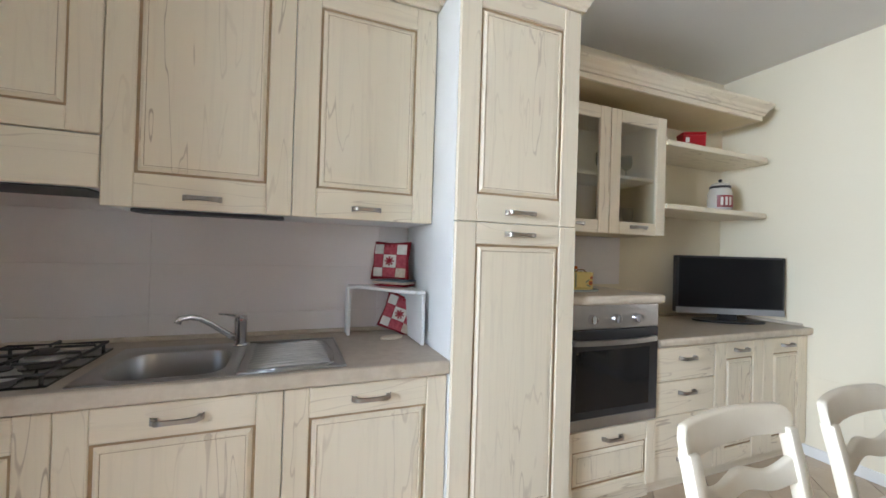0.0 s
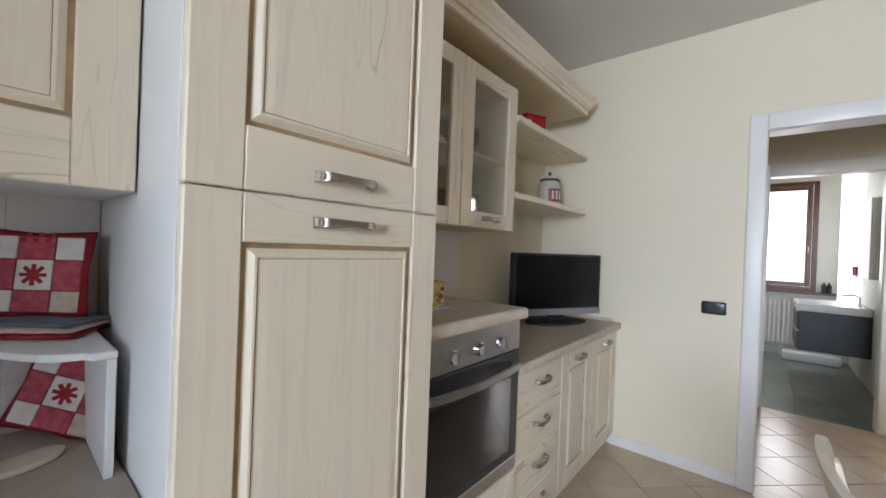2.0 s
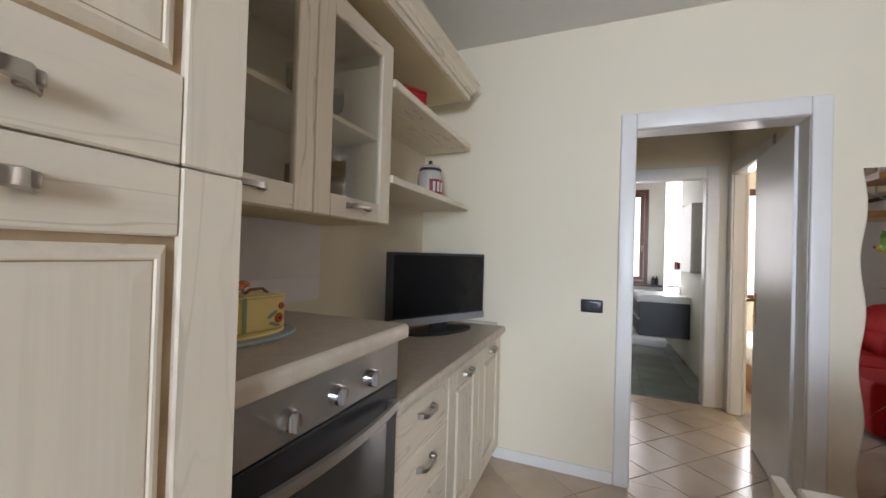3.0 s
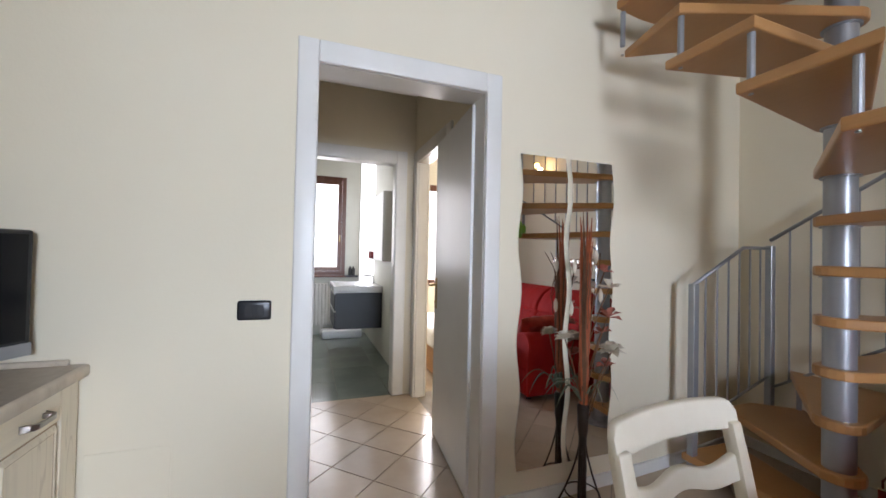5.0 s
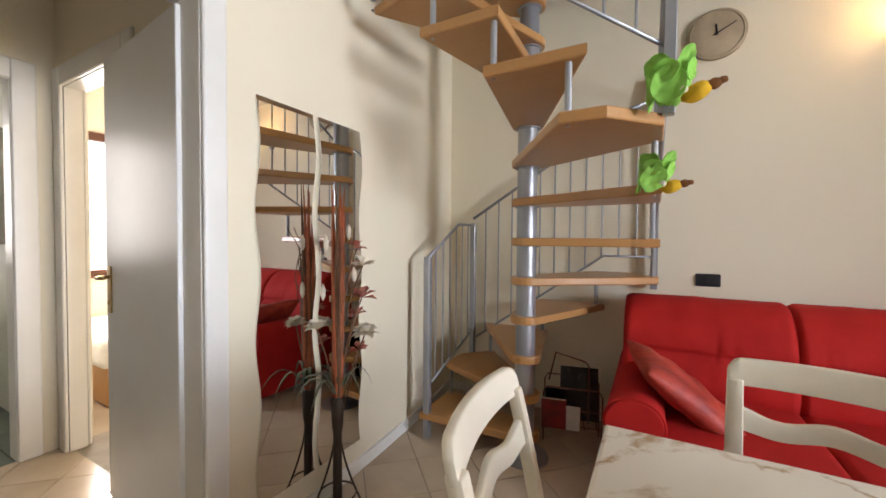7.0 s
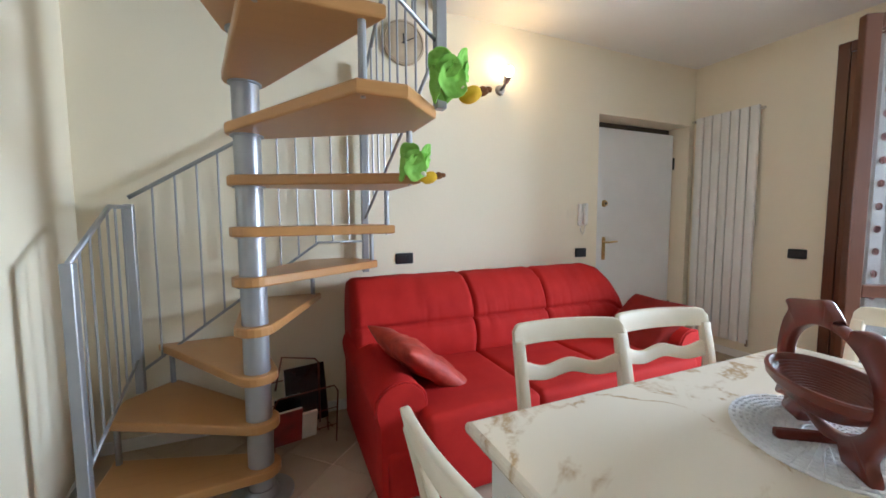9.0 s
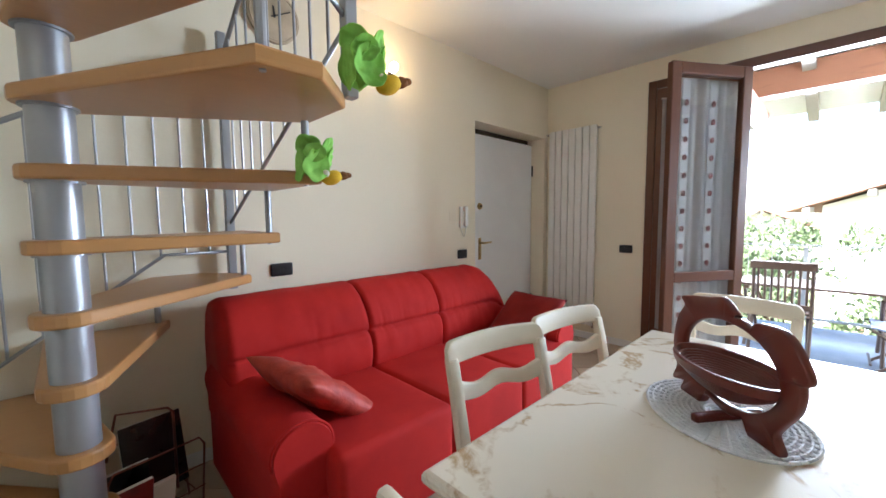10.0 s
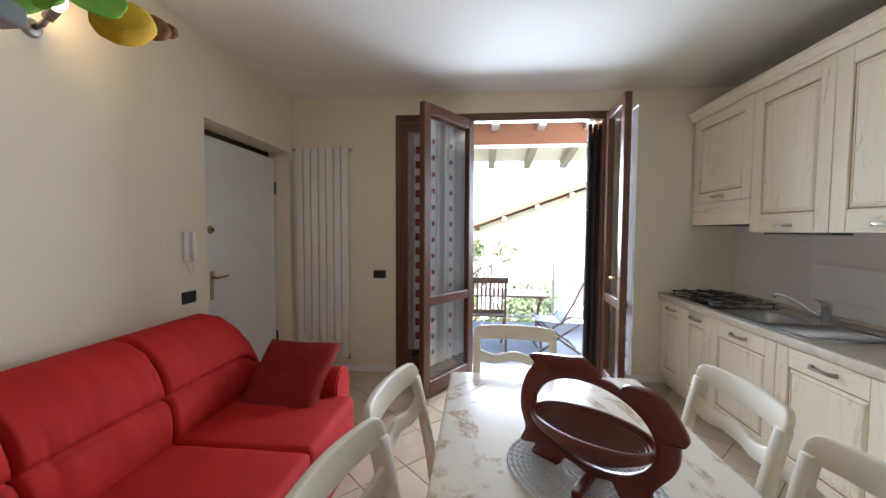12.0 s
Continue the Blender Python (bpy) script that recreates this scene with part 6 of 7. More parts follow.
part("lid_band", lathe(B(), [(0.070, 0.188), (0.0715, 0.196), (0.068, 0.204)], 24), BLACK_PLASTIC, jr)
part("knob", lathe(B(), [(0.008, 0.235), (0.014, 0.246), (0.012, 0.256), (0.002, 0.260)], 12), BLACK_PLASTIC, jr, smooth=True)
lb = part("label", loft(B(), [[(0.0815 * math.cos(a), 0.0815 * math.sin(a), z) for z in (0.04, 0.13)] + [(0.0805 * math.cos(a), 0.0805 * math.sin(a), z) for z in (0.13, 0.04)] for a in [radians(200 + i * 9) for i in range(12)]]), MAG_RED, jr, "red label")
for i in range(3):
    a = radians(222 + i * 20)
    part("label_mark", box(B(), -0.008, -0.0015, 0.055, 0.008, 0.0, 0.115), PH_WHITE, lb, m=pose(0.0825 * math.cos(a), 0.0825 * math.sin(a), 0, 0, 0, math.degrees(a) + 90))
jr2 = thing("storage_jar", "dark red ceramic jar beside the glass cabinet", "jar", pose(2.90, 2.50, 1.663))
part("body", lathe(B(), [(0.05, 0), (0.062, 0.01), (0.065, 0.14), (0.05, 0.16)], 20), MAG_RED, jr2, smooth=40)
part("lid", lathe(B(), [(0.052, 0.16), (0.05, 0.175), (0.01, 0.19), (0.002, 0.19)], 20), JAR, jr2, smooth=40)
TIN_RED = mottled("red_tin", (0.45, 0.012, 0.02), (0.36, 0.01, 0.015), 0.35, 8, 120, 0.05)
rt = thing("tin_box", "small red metal box on the shelf", "box", pose(3.20, 2.435, 2.073, 0, 0, -28))
part("body", box(B(), -0.075, -0.05, 0, 0.075, 0.05, 0.105, 0.004), TIN_RED, rt)
part("lid", box(B(), -0.077, -0.052, 0.106, 0.077, 0.052, 0.125, 0.004), TIN_RED, rt)
part("sticker", box(B(), -0.060, -0.0525, 0.05, -0.035, -0.0505, 0.085), PH_WHITE, rt)
CANVAS_GREEN = mottled("grey_green_glaze", (0.26, 0.29, 0.16), (0.20, 0.23, 0.12), 0.3, 8, 100, 0.04)
YELLOW = mottled("pale_yellow_ceramic", (0.78, 0.62, 0.24), (0.72, 0.56, 0.20), 0.25, 8, 100, 0.04)
BLUE_PLATE = mottled("pale_blue_ceramic", (0.38, 0.44, 0.46), (0.32, 0.38, 0.40), 0.25, 8, 100, 0.04)
ORANGE = mottled("orange_ceramic", (0.62, 0.16, 0.03), (0.5, 0.10, 0.02), 0.25, 12, 100, 0.04)
cb = thing("cake_box", "yellow ceramic butter box painted with poppies, on a blue dish", "butter dish", pose(2.075, 2.315, 1.116, 0, 0, -8))
part("plate", prism(B(), [(0.165 * math.cos(i * math.pi / 20), 0.115 * math.sin(i * math.pi / 20)) for i in range(40)], 0.0, 0.009, 0.003), BLUE_PLATE, cb, "pale blue dish")
part("rim", prism(B(), [(0.135 * math.cos(i * math.pi / 20), 0.09 * math.sin(i * math.pi / 20)) for i in range(40)], 0.0095, 0.016, 0.002), YELLOW, cb)
bd = part("box_body", bevel_all(box(B(), -0.105, -0.06, 0.0165, 0.105, 0.06, 0.098), 0.005), YELLOW, cb, "pale yellow box")
part("lid", bevel_all(box(B(), -0.107, -0.062, 0.0985, 0.107, 0.062, 0.104), 0.002), YELLOW, bd)
part("dark_handle", tube(B(), [(0.03, 0.0, 0.104), (0.045, 0.0, 0.115), (0.08, 0.0, 0.116), (0.096, 0.0, 0.104)], 0.004, 6), BROWN_FELT, bd, smooth=True)
part("band", box(B(), -0.012, -0.0635, 0.02, -0.002, -0.0622, 0.102), CANVAS_GREEN, bd, "grey-green painted stem")
for x, y in ((-0.01, -0.03), (0.045, 0.03), (-0.07, 0.03)):
    st = part("flower_stem", rod(B(), (x, y, 0.104), (x, y, 0.118), 0.004, seg=8), CANVAS_GREEN, bd)
    part("flower_knob", lathe(B(), [(0.004, 0.117), (0.015, 0.121), (0.017, 0.131), (0.006, 0.136), (0.002, 0.135)], 12, (x, y, 0)), ORANGE, st, smooth=True)
for x, z, r in ((0.088, 0.045, 0.013), (0.094, 0.075, 0.009), (-0.075, 0.05, 0.014)):
    pp = part("poppy", rod(B(), (x, -0.0601, z), (x, -0.0635, z), r, r * 0.8, 12), ORANGE, bd, "painted red poppy")
    part("poppy_heart", rod(B(), (x, -0.0635, z), (x, -0.0645, z), r * 0.35, seg=8), BLACK_PLASTIC, pp)
for x, z, k in ((0.068, 0.055, 35), (0.075, 0.03, -20), (-0.05, 0.06, -30)):
    part("painted_leaf", prism(B(), [(0.016 * math.cos(i * math.pi / 6), 0.005 * math.sin(i * math.pi / 6)) for i in range(12)], 0.0, 0.002), CANVAS_GREEN, bd, m=pose(x, -0.0602, z, 90, 0, 0) @ pose(0, 0, 0, 0, 0, k))
CUP_GLASS = glass_material("drinking_glass", (0.86, 0.88, 0.88), 0.2)
for x, z in ((2.0, 1.469), (2.12, 1.469), (2.46, 1.469), (2.58, 1.469), (2.69, 1.469), (2.05, 1.819), (2.45, 1.819), (2.56, 1.819), (2.67, 1.819)):
    gl = thing("drinking_glass", "stemmed clear glass inside the glazed cabinet", "glass", pose(x, 2.50, z), "glasses in the cabinet")
    part("foot", lathe(B(), [(0.032, 0), (0.030, 0.003), (0.006, 0.008), (0.005, 0.07)], 16), CUP_GLASS, gl, smooth=True)
    part("bowl", lathe(B(), [(0.005, 0.07), (0.03, 0.09), (0.037, 0.12), (0.034, 0.17), (0.032, 0.17), (0.034, 0.12), (0.028, 0.093), (0.004, 0.076)], 16), CUP_GLASS, gl, smooth=True)

# ---- bathroom ----
w2 = thing("window_2", "brown wooden bathroom window", "window", kind="structure")
WX = 8.41
for y in (0.74, 1.40):
    part("post", box(B(), WX - 0.02, y, 0.93, WX + 0.06, y + 0.06, 2.47, 0.004), BROWN_WOOD, w2)
for z in (0.93, 2.41):
    part("rail", box(B(), WX - 0.02, 0.801, z, WX + 0.06, 1.399, z + 0.06, 0.004), BROWN_WOOD_H, w2)
for y in (0.805, 1.335):
    part("sash_stile", box(B(), WX - 0.045, y, 0.995, WX - 0.005, y + 0.06, 2.405, 0.004), BROWN_WOOD, w2)
for z in (0.995, 2.345):
    part("sash_rail", box(B(), WX - 0.045, 0.866, z, WX - 0.005, 1.334, z + 0.06, 0.004), BROWN_WOOD_H, w2)
part("pane", box(B(), WX - 0.028, 0.866, 1.056, WX - 0.022, 1.334, 2.344), GLASS, w2).visible_shadow = False
part("sill", box(B(), WX - 0.09, 0.70, 0.895, WX, 1.50, 0.928, 0.005), BROWN_WOOD_H, w2)
part("window_handle", tube(B(), [(WX - 0.046, 0.835, 1.55), (WX - 0.08, 0.835, 1.55), (WX - 0.082, 0.835, 1.45)], 0.008, 8), BRASS, w2, smooth=True)
# glowing white boards added outside two windows in place of daylight
DAYLIGHT_GLOW = glowing("daylight_backdrop_glow", (1.0, 1.0, 1.0), 0.36)
solid("backdrop_bath", box(B(), 8.75, 0.2, 0.4, 8.77, 2.0, 3.0), DAYLIGHT_GLOW, "bright daylight outside the bathroom window", "backdrop", kind="structure")
solid("backdrop_bedroom", box(B(), 7.70, -2.0, 0.4, 7.72, 0.6, 3.0), DAYLIGHT_GLOW, "bright daylight outside the bedroom window", "backdrop", kind="structure")
vn = thing("vanity_unit", "anthracite hanging vanity unit with white basin", "vanity", pose(-0.41, -0.001, 0.04))
part("body", box(B(), 7.42, 0.402, 0.30, 8.22, 0.965, 0.745, 0.003), DARK_GREY, vn)
for z in (0.305, 0.53):
    dw = part("drawer", box(B(), 7.422, 0.967, z, 8.218, 0.985, z + 0.20, 0.003), DARK_GREY, vn)
    part("drawer_grip", box(B(), 7.425, 0.965, z + 0.202, 8.215, 0.995, z + 0.216, 0.003), STEEL, dw)
bm = box(B(), 7.40, 0.402, 0.747, 8.24, 1.0, 0.765, 0.004)
for b in ((7.40, 0.402, 7.44, 1.0), (8.20, 0.402, 8.24, 1.0), (7.44, 0.965, 8.20, 1.0), (7.44, 0.402, 8.20, 0.50)):
    box(bm, b[0], b[1], 0.766, b[2], b[3], 0.83, 0.006, 2)
part("basin", bm, CERAMIC, vn, "white ceramic basin")
part("mixer", tube(B(), [(7.82, 0.45, 0.83), (7.82, 0.45, 0.92), (7.82, 0.50, 0.945), (7.82, 0.60, 0.93)], 0.014, 10), CHROME, vn, "chrome basin mixer", smooth=True)
# plain block added for an unidentified pale strip below the vanity
bd = thing("step_stool", "low white block under the vanity unit", "stool")
part("body", box(B(), 8.02, 0.50, 0.0, 8.26, 1.08, 0.13, 0.03, 3), CERAMIC, bd, smooth=50)
mi = thing("bathroom_mirror", "rectangular bathroom mirror with lamps", "mirror")
part("glass", box(B(), 6.95, 0.401, 1.26, 8.05, 0.412, 2.06, 0.001), MIRROR, mi)
LAMP_ON = glowing("lit_tube", (1, 0.97, 0.9), 1.0)
for x in (7.25, 7.75):
    arm = part("lamp_arm", tube(B(), [(x, 0.412, 1.99), (x, 0.43, 2.05), (x, 0.52, 2.05)], 0.006, 6), CHROME, mi)
    part("lamp_head", box(B(), x - 0.05, 0.50, 2.0, x + 0.05, 0.53, 2.04, 0.004), LAMP_ON, arm, "lit lamp head")
cbt = thing("bathroom_cabinet", "pale glossy bathroom wall cabinet", "cabinet")
part("body", box(B(), 6.36, 0.401, 1.20, 6.93, 0.52, 1.98, 0.004), WHITE_SIDE, cbt)
part("door", box(B(), 6.362, 0.521, 1.202, 6.928, 0.537, 1.978, 0.003), WHITE_SIDE, cbt)
sf = thing("bathroom_shelf", "white glass shelf with dark cups", "shelf")
part("board", box(B(), 6.95, 0.401, 1.195, 8.15, 0.54, 1.212, 0.002), WHITE_SIDE, sf)
for x, h in ((7.50, 0.09), (7.66, 0.10), (7.9, 0.08)):
    cp = thing("cup", "dark red toothbrush cup on the bathroom shelf", "cup", pose(x - 0.1, 0.47, 1.213), "cups on the shelf")
    part("cup_body", lathe(B(), [(0.030, 0), (0.034, h), (0.030, h), (0.027, 0.008), (0.002, 0.008)], 16), MAG_RED, cp, smooth=40)
rd = thing("bathroom_radiator", "white ribbed radiator under the bathroom window", "radiator")
for i in range(14):
    y = 0.74 + i * 0.05
    part("rib", box(B(), WX - 0.08, y, 0.16, WX - 0.02, y + 0.042, 0.80, 0.012, 2), WHITE_PAINT, rd)
for z in (0.2, 0.74):
    part("header", rod(B(), (WX - 0.03, 0.73, z), (WX - 0.03, 1.45, z), 0.012), WHITE_PAINT, rd)
part("foot_bracket", box(B(), WX - 0.06, 1.05, 0.0, WX - 0.03, 1.10, 0.165), WHITE_PAINT, rd)
for y in (0.62, 0.67):
    bt = thing("soap_bottle", "small dark soap bottle beside the basin", "bottle", pose(8.29, y, 0.93), "soap bottles")
    part("bottle_body", lathe(B(), [(0.024, 0), (0.026, 0.01), (0.026, 0.10), (0.010, 0.12), (0.010, 0.14), (0.002, 0.141)], 14), BLACK_PLASTIC, bt, smooth=40)
solid("window_ledge", box(B(), 8.20, 0.55, 0.905, 8.42, 0.735, 0.929, 0.003), DARK_GREY, "dark stone ledge in the bathroom corner", "ledge")

# ---- bedroom, through the far door ----
w3 = thing("window_3", "brown wooden bedroom window", "window", kind="structure")
for y in (-1.25, -0.68, -0.11):
    part("post", box(B(), 7.17, y, 0.86, 7.25, y + 0.06, 2.24, 0.004), BROWN_WOOD, w3)
for z in (0.86, 2.16):
    for y in (-1.189, -0.619):
        part("rail", box(B(), 7.17, y, z, 7.25, y + 0.508, z + 0.08, 0.004), BROWN_WOOD_H, w3)
bed = thing("bed", "bed with a white duvet printed with dark spots", "bed")
part("base", box(B(), 6.02, -2.2, 0.0, 7.12, 0.02, 0.30, 0.01), BEECH, bed)
part("duvet", soft_box(6.0, -2.2, 0.28, 7.15, 0.05, 0.50, 0.06, 0.02), PH_WHITE, bed, smooth=True)
for i in range(12):
    part("spot", rod(B(), (5.985, -0.9 + (i % 6) * 0.16, 0.34 + 0.08 * (i // 6)), (6.01, -0.9 + (i % 6) * 0.16, 0.34 + 0.08 * (i // 6)), 0.03, seg=10), BLACK_PLASTIC, bed)

# ---- balcony and outside ----
BAL = mottled("grey_balcony_tile", (0.17, 0.175, 0.19), (0.13, 0.135, 0.15), 0.5, 4, 120, 0.2)
BZ = -0.08
bm = box(B(), -3.45, -2.6, BZ - 0.25, WEST - 0.3, 3.6, BZ)
solid("balcony_floor", bm, BAL, "grey tiled balcony floor", "floor", kind="structure")
PAINTED = mottled("pale_facade_render", (0.80, 0.77, 0.70), (0.74, 0.70, 0.63), 0.9, 0.8, 30, 0.3)
BEAM = grained("red_brown_beam", (0.20, 0.075, 0.04), (0.15, 0.05, 0.028), (0.12, 0.04, 0.02), along=1, rough=0.6)
RAFTER = grained("grey_brown_rafter", (0.30, 0.26, 0.22), (0.24, 0.20, 0.17), (0.2, 0.17, 0.14), along=0, rough=0.7)
rf = thing("balcony_roof", "balcony roof with red-brown beam and pale boards", "roof")
part("beam", box(B(), -2.32, -2.5, 2.56, -2.12, 3.5, 2.84, 0.008), BEAM, rf, "red-brown wooden beam")
bm = B()
loft(bm, [[(WEST - 0.3, y, 3.12), (WEST - 0.3, y, 3.06), (-3.55, y, 2.60), (-3.55, y, 2.66)] for y in (-2.6, 3.6)])
part("boards", bm, PAINTED, rf, "pale painted roof boards")
for i in range(11):
    y = -2.4 + i * 0.58
    part("rafter", loft(B(), [[(x, y - 0.05, z), (x, y + 0.05, z), (x, y + 0.05, z - 0.13), (x, y - 0.05, z - 0.13)] for x, z in ((WEST - 0.3, 3.055), (-3.50, 2.602))]), RAFTER, rf)
part("bracket", box(B(), -2.9, 0.02, 2.36, -1.2, 0.14, 2.535, 0.005), BEAM, rf)
# dark metal lightened to grey: outdoor glare put into the colour
RAIL_GLARE = mottled("glare_grey_railing", (0.30, 0.31, 0.32), (0.25, 0.26, 0.27), 0.5, 6, 200, 0.1)
rl = thing("balcony_railing", "dark metal balcony railing, lightened to grey for glare", "railing")
part("top_rail", box(B(), -3.395, -2.5, 0.935, -3.365, 3.5, 0.955, 0.004), RAIL_GLARE, rl)
part("bottom_rail", box(B(), -3.40, -2.5, 0.02, -3.36, 3.5, 0.05, 0.004), RAIL_GLARE, rl)
for i in range(7):
    part("post", box(B(), -3.40, -2.5 + i, BZ, -3.36, -2.46 + i, 0.92), RAIL_GLARE, rl)
for i in range(50):
    part("baluster", rod(B(), (-3.38, -2.44 + i * 0.12, 0.05), (-3.38, -2.44 + i * 0.12, 0.92), 0.004, seg=6), RAIL_GLARE, rl)
TEAK = grained("dark_teak", (0.11, 0.065, 0.045), (0.08, 0.045, 0.03), (0.06, 0.035, 0.024), along=1, rough=0.55)
tb = thing("balcony_table", "dark slatted folding table on the balcony", "table", pose(-2.35, 0.62, BZ))
for i in range(7):
    part("slat", box(B(), -0.32 + i * 0.092, -0.60, 0.66, -0.24 + i * 0.092, 0.60, 0.685, 0.004), TEAK, tb)
for y in (-0.5, 0.5):
    part("crossbar", box(B(), -0.32, y - 0.02, 0.62, 0.32, y + 0.02, 0.659), TEAK, tb)
    for s in (-1, 1):
        part("leg", tube(B(), [(0.30 * s, y, 0.0), (-0.28 * s, y + 0.02 * s, 0.62)], 0.016, 6), TEAK, tb)
bc = thing("balcony_chair", "dark slatted folding chair on the balcony", "chair", pose(-1.95, 0.42, BZ))
for s in (-1, 1):
    part("frame", tube(B(), [(0.30, 0.22 * s, 0.0), (0.05, 0.22 * s, 0.45), (0.14, 0.22 * s, 0.92)], 0.016, 6), TEAK, bc)
    part("leg", tube(B(), [(-0.28, 0.20 * s, 0.0), (0.12, 0.20 * s, 0.43)], 0.015, 6), TEAK, bc)
part("top_bar", box(B(), 0.12, -0.25, 0.87, 0.16, 0.25, 0.95, 0.01, 2), TEAK, bc)
part("low_bar", box(B(), 0.05, -0.22, 0.48, 0.08, 0.22, 0.53, 0.005), TEAK, bc)
for i in range(8):
    y = -0.182 + i * 0.052
    part("back_slat", tube(B(), [(0.065, y, 0.52), (0.135, y, 0.88)], 0.011, 6), TEAK, bc)
for i in range(6):
    part("seat_slat", box(B(), -0.30 + i * 0.062, -0.21, 0.43, -0.25 + i * 0.062, 0.21, 0.45, 0.003), TEAK, bc)
CANVAS = mottled("pale_blue_canvas", (0.24, 0.26, 0.36), (0.20, 0.22, 0.31), 0.85, 6, 240, 0.4)
dc = thing("deck_chair", "wooden folding chair with pale blue canvas on the balcony", "chair", pose(-2.05, 1.27, BZ) @ Matrix.Diagonal((0.93, 0.93, 0.93, 1)))
for s in (-1, 1):
    x = 0.24 * s
    part("frame", tube(B(), [(x, -0.24, 0.0), (x, 0.08, 0.26), (x, 0.30, 0.40)], 0.015, 6), TEAK, dc)
    part("leg", tube(B(), [(x * 0.9, 0.32, 0.0), (x * 0.9, -0.05, 0.26), (x * 0.9, -0.26, 0.42)], 0.015, 6), TEAK, dc)
    part("back_frame", tube(B(), [(x, 0.05, 0.40), (x, 0.20, 0.66), (x, 0.34, 0.98)], 0.014, 6), TEAK, dc)
for s in (-1, 1):
    part("stretcher", rod(B(), (-0.22, 0.25 * s, 0.08), (0.22, 0.25 * s, 0.08), 0.011, seg=8), TEAK, dc)
part("seat_canvas", loft(B(), [[(-0.23, y, z), (0.23, y, z), (0.23, y, z + 0.018), (-0.23, y, z + 0.018)] for y, z in ((-0.26, 0.43), (-0.05, 0.40), (0.10, 0.40))]), CANVAS, dc)
part("back_canvas", loft(B(), [[(-0.23, y, z), (0.23, y, z), (0.23, y + 0.022, z), (-0.23, y + 0.022, z)] for y, z in ((0.06, 0.42), (0.20, 0.68), (0.335, 0.99))]), CANVAS, dc)

GROUND = mottled("dry_lawn", (0.16, 0.17, 0.08), (0.11, 0.12, 0.05), 0.95, 0.3, 20, 0.5)
bm = box(B(), -600, -600, -3.7, 600, 600, -3.5)
solid("ground", bm, GROUND, "pale grassy ground around the houses", "ground", kind="structure")
ROOFT = mottled("brown_roof_tile", (0.24, 0.12, 0.08), (0.18, 0.09, 0.06), 0.9, 2, 30, 0.5)


def house(m, w, d, eaves, ridge, label):
    """A rendered house with a gable towards +x, wooden eaves, windows and a balcony."""
    hs = thing("house", label, "house", m)
    bm = B()
    prof = [(-w / 2, -3.5), (w / 2, -3.5), (w / 2, eaves), (0, ridge), (-w / 2, eaves)]
    loft(bm, [[(x, y, z) for y, z in prof] for x in (0, -d)])
    part("wall", bm, PAINTED, hs)
    for s in (-1, 1):
        k = (ridge - eaves) / (w / 2)
        y1, z1 = s * (w / 2 + 0.9), eaves - 0.9 * k
        rf = part("roof", loft(B(), [[(x, 0, ridge + 0.08), (x, y1, z1 + 0.08), (x, y1, z1 + 0.28), (x, 0, ridge + 0.28)] for x in (1.0, -d - 1)]), ROOFT, hs, "brown tiled roof")
        for i in range(5):
            u = i / 4.4
            part("purlin", box(B(), 0.01, y1 * u - 0.09, ridge - 0.16 + (z1 - ridge) * u, 0.95, y1 * u + 0.09, ridge + 0.05 + (z1 - ridge) * u), RAFTER, rf)
    for y in (-w / 4, w / 8, w / 3):
        wn = part("window", box(B(), 0.0, y - 0.5, eaves - 1.9, 0.05, y + 0.5, eaves - 0.5), GREY_PLASTIC, hs, "grey window")
        part("frame", box(B(), 0.051, y - 0.04, eaves - 1.9, 0.07, y + 0.04, eaves - 0.5), WHITE_PAINT, wn)
        for s in (-1, 1):
            part("shutter", box(B(), 0.02, y + s * 0.78 - 0.25, eaves - 1.95, 0.06, y + s * 0.78 + 0.25, eaves - 0.45), RAFTER, wn)
    part("balcony", box(B(), 0.01, -w / 3, eaves - 2.4, 1.2, w / 3, eaves - 2.15), PAINTED, hs)
    part("parapet", box(B(), 1.1, -w / 3, eaves - 2.149, 1.2, w / 3, eaves - 1.25), PAINTED, hs)
    part("chimney", box(B(), -d / 2 - 0.3, 0.8, ridge - 0.3, -d / 2 + 0.3, 1.4, ridge + 1.0), PAINTED, hs)


house(pose(-15.5, 6.1, 0.55, 0, 0, -6), 11.5, 9, 1.1, 3.15, "pale rendered neighbouring house with brown eaves")
house(pose(-32, -3.0, 0, 0, 0, 8), 10, 9, -0.6, 1.6, "pale rendered house farther off with brown roof")

LEAF = mottled("bush_leaf", (0.115, 0.15, 0.065), (0.085, 0.115, 0.05), 0.7, 8, 60, 0.2)
BARK = mottled("bark", (0.12, 0.08, 0.05), (0.08, 0.05, 0.03), 0.9, 12, 80, 0.6)


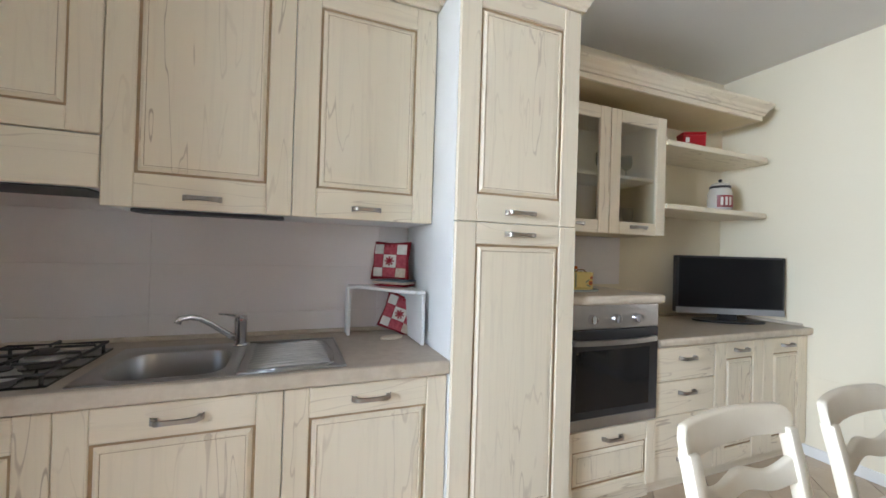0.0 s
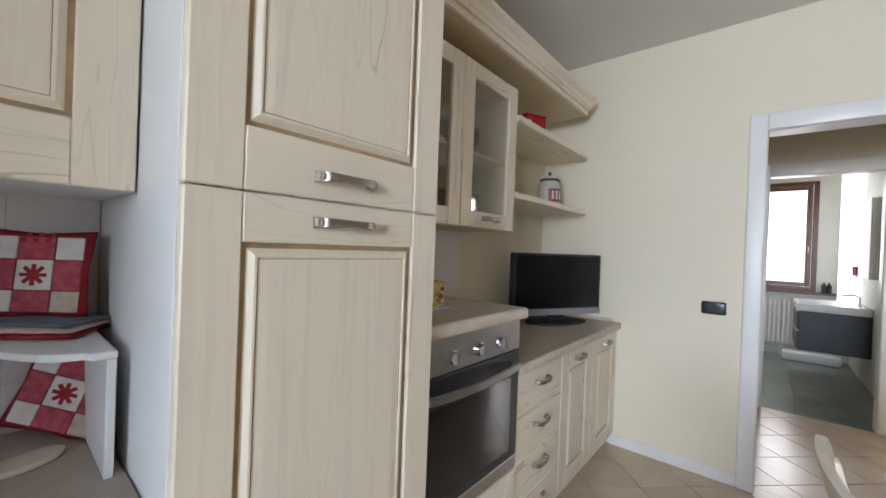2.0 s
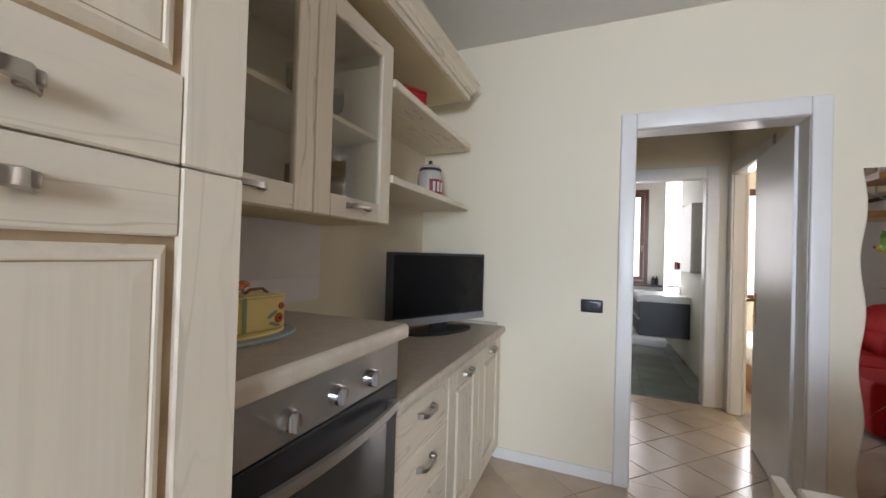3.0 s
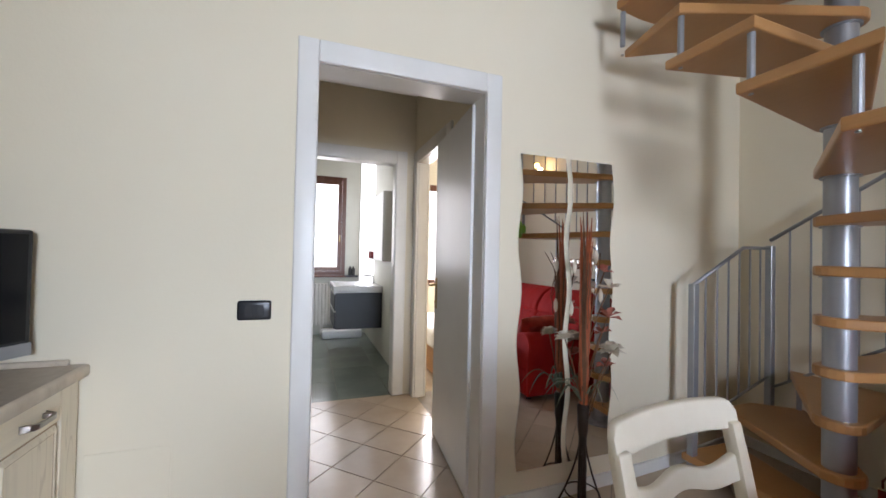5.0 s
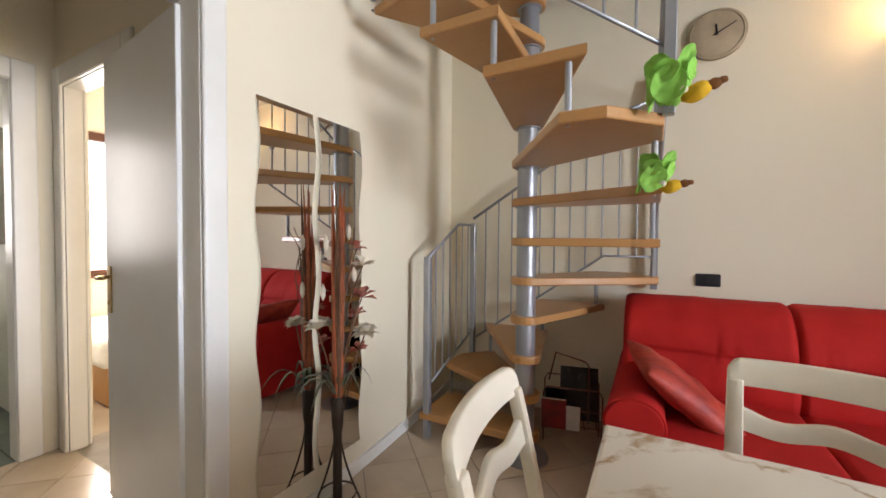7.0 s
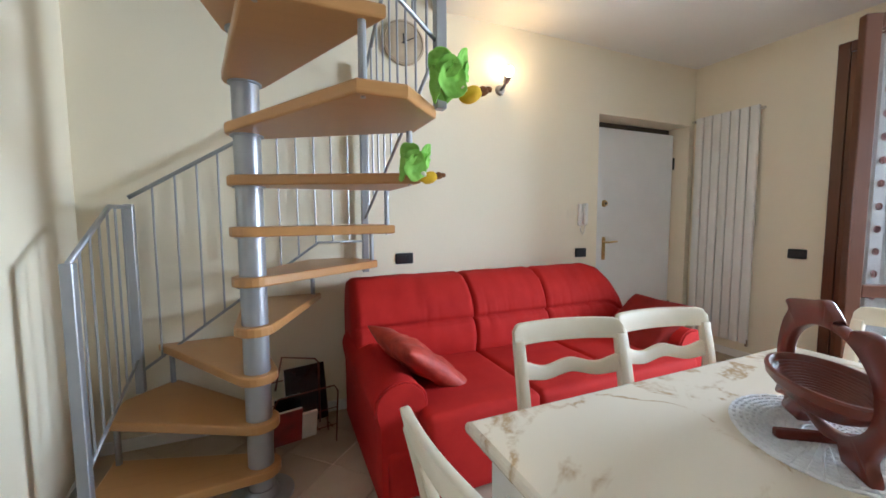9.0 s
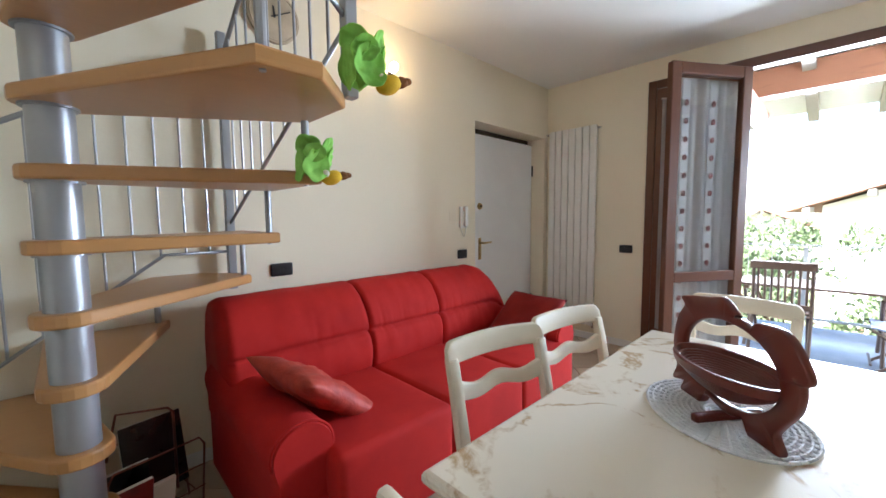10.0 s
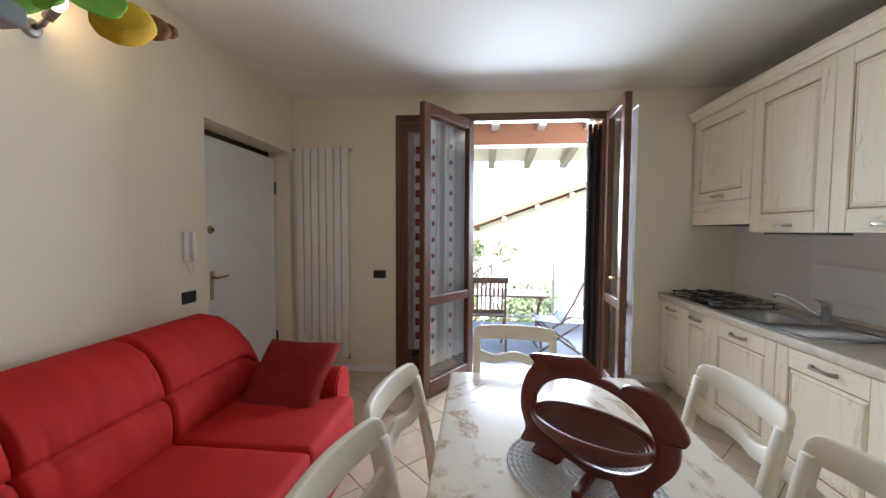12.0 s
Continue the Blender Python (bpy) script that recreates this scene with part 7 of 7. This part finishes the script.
def tree(m, height, spread, n, seed, label):
    g = random.Random(seed)
    tr = thing("tree", label, "tree", m, "garden trees")
    bm = B()
    tube(bm, [(0, 0, 0), (0.05, 0.02, height * 0.3), (-0.03, 0.06, height * 0.6), (0.02, 0, height * 0.85)], [0.14, 0.11, 0.07, 0.03], 8)
    for k in range(7):
        a = k * 0.9 + g.uniform(-0.3, 0.3)
        z = height * g.uniform(0.3, 0.7)
        tube(bm, [(0, 0, z), (math.cos(a) * spread * 0.4, math.sin(a) * spread * 0.4, z + height * 0.12), (math.cos(a) * spread * 0.75, math.sin(a) * spread * 0.75, z + height * 0.2)], [0.05, 0.035, 0.012], 6)
    part("trunk", bm, BARK, tr, smooth=True)
    verts, faces = [], []
    clumps = [(Vector((g.gauss(0, spread * 0.42), g.gauss(0, spread * 0.42), height * g.uniform(0.35, 1.0))), g.uniform(0.2, 0.42) * spread) for _ in range(22)]
    for k in range(n):
        c, r = clumps[k % len(clumps)]
        d = Vector((g.gauss(0, 1), g.gauss(0, 1), g.gauss(0, 0.8))).normalized() * r * g.uniform(0.5, 1.05)
        p = c + d
        s = g.uniform(0.05, 0.10)
        q = Euler((g.uniform(0, 6.3), g.uniform(0, 6.3), g.uniform(0, 6.3))).to_matrix()
        b = len(verts)
        verts += [tuple(p + q @ Vector(v)) for v in ((-s, 0, 0), (0, -s * 0.45, s * 0.12), (s, 0, 0), (0, s * 0.45, s * 0.12))]
        faces.append((b, b + 1, b + 2, b + 3))
    data = bpy.data.meshes.new("crown")
    data.from_pydata(verts, [], faces)
    data.materials.append(LEAF)
    new("crown", data).parent = tr


tree(pose(-9.5, -0.35, -3.5), 4.5, 1.6, 5000, 3, "green leafy garden tree beyond the balcony")
tree(pose(-8.0, 1.2, -3.5), 3.2, 1.2, 3500, 5, "low green garden shrub below the balcony")
tree(pose(-20.0, -4.2, -3.5), 6.0, 2.6, 5000, 8, "green leafy tree beside the far house")
# ---- tiles, last ----
def clip_poly(poly, x0, y0, x1, y1):
    """A convex outline cut to a rectangle."""
    def cut(ps, inside, cross):
        out = []
        for i, p in enumerate(ps):
            q = ps[i - 1]
            if inside(p):
                if not inside(q):
                    out.append(cross(q, p))
                out.append(p)
            elif inside(q):
                out.append(cross(q, p))
        return out
    def cx(v):
        return lambda a, b: (v, a[1] + (b[1] - a[1]) * (v - a[0]) / (b[0] - a[0]))
    def cy(v):
        return lambda a, b: (a[0] + (b[0] - a[0]) * (v - a[1]) / (b[1] - a[1]), v)
    for inside, cross in ((lambda p: p[0] >= x0, cx(x0)), (lambda p: p[0] <= x1, cx(x1)), (lambda p: p[1] >= y0, cy(y0)), (lambda p: p[1] <= y1, cy(y1))):
        if poly:
            poly = cut(poly, inside, cross)
    return poly


def tile_mesh(poly, z0, z1, mat, e=0.0015):
    c = Vector((sum(p[0] for p in poly) / len(poly), sum(p[1] for p in poly) / len(poly)))
    n = len(poly)
    def inset(p):
        d = c - Vector(p)
        return Vector(p) + d * min(0.3, e * 1.6 / max(d.length, 1e-4))
    verts = [(x, y, z0) for x, y in poly] + [(x, y, z1 - e) for x, y in poly] + [(*inset(p), z1) for p in poly]
    faces = [tuple(range(2 * n, 3 * n))]
    for k in (0, n):
        faces += [(k + i, k + (i + 1) % n, k + n + (i + 1) % n, k + n + i) for i in range(n)]
    data = bpy.data.meshes.new("tile")
    data.from_pydata(verts, [], faces)
    data.materials.append(mat)
    return data


def lay(rects, size, joint, origin, turn, parent, mat, z0=-0.009, z1=0.0):
    """Square tiles over rectangles of floor, turned by some degrees, cut at the walls."""
    h = (size - joint) / 2
    c, s = math.cos(radians(turn)), math.sin(radians(turn))
    square = [(c * a - s * b, s * a + c * b) for a, b in ((-h, -h), (h, -h), (h, h), (-h, h))]
    whole = tile_mesh(square, z0, z1, mat)
    for x0, y0, x1, y1 in rects:
        for i in range(-40, 41):
            for j in range(-40, 41):
                ox, oy = origin[0] + size * (c * i - s * j), origin[1] + size * (s * i + c * j)
                if ox < x0 - size or ox > x1 + size or oy < y0 - size or oy > y1 + size:
                    continue
                poly = clip_poly([(ox + a, oy + b) for a, b in square], x0, y0, x1, y1)
                if len(poly) < 3:
                    continue
                area = abs(sum(poly[k][0] * poly[k - 1][1] - poly[k - 1][0] * poly[k][1] for k in range(len(poly)))) / 2
                if area < 0.0004:
                    continue
                if area > 0.999 * (2 * h) ** 2:
                    ob = new("tile", whole)
                    ob.location = (ox, oy, 0)
                else:
                    cx, cy = sum(p[0] for p in poly) / len(poly), sum(p[1] for p in poly) / len(poly)
                    ob = new("tile", tile_mesh([(a - cx, b - cy) for a, b in poly], z0, z1, mat))
                    ob.location = (cx, cy, 0)
                ob.parent = parent


lay([(WEST, SOUTH, EAST + 0.14, 0.36), (WEST, 0.36, EAST + 0.07, NORTH - 0.35)], 0.304, 0.004, (4.563, 0.935), 45, floor, TILE)
lay([(EAST + 0.07, 0.36, 5.62, 2.4)], 0.304, 0.004, (4.563, 0.935), 45, floor, TILE)
lay([(5.62, 0.40, 8.42, 2.2)], 0.45, 0.003, (5.9, 0.8), 0, floor_bath, BATH_FLOOR, z0=-0.006, z1=0.001)
for x0, x1, z0, z1 in ((WEST, 1.208, 0.888, 1.51), (1.824, 2.80, 1.115, 1.45)):
    zs = [z0] + [z for z in (0.985, 1.217, 1.449) if z0 + 0.02 < z < z1 - 0.02] + [z1]
    xs = [x0]
    while xs[-1] < x1 - 0.05:
        xs.append(min(x1, (math.floor((xs[-1] + 0.0001) / 1.04) + 1) * 1.04))
    for a, b in zip(zs, zs[1:]):
        for c, d in zip(xs, xs[1:]):
            data = tile_mesh([(-(d - c) / 2 + 0.0005, -(b - a) / 2 + 0.0005), ((d - c) / 2 - 0.0005, -(b - a) / 2 + 0.0005), ((d - c) / 2 - 0.0005, (b - a) / 2 - 0.0005), (-(d - c) / 2 + 0.0005, (b - a) / 2 - 0.0005)], 0.0, 0.0075, SPLASH, 0.001)
            ob = new("tile", data)
            ob.matrix_basis = pose((c + d) / 2, NORTH - 0.0035, (a + b) / 2, 90, 0, 0)
            ob.parent = splash
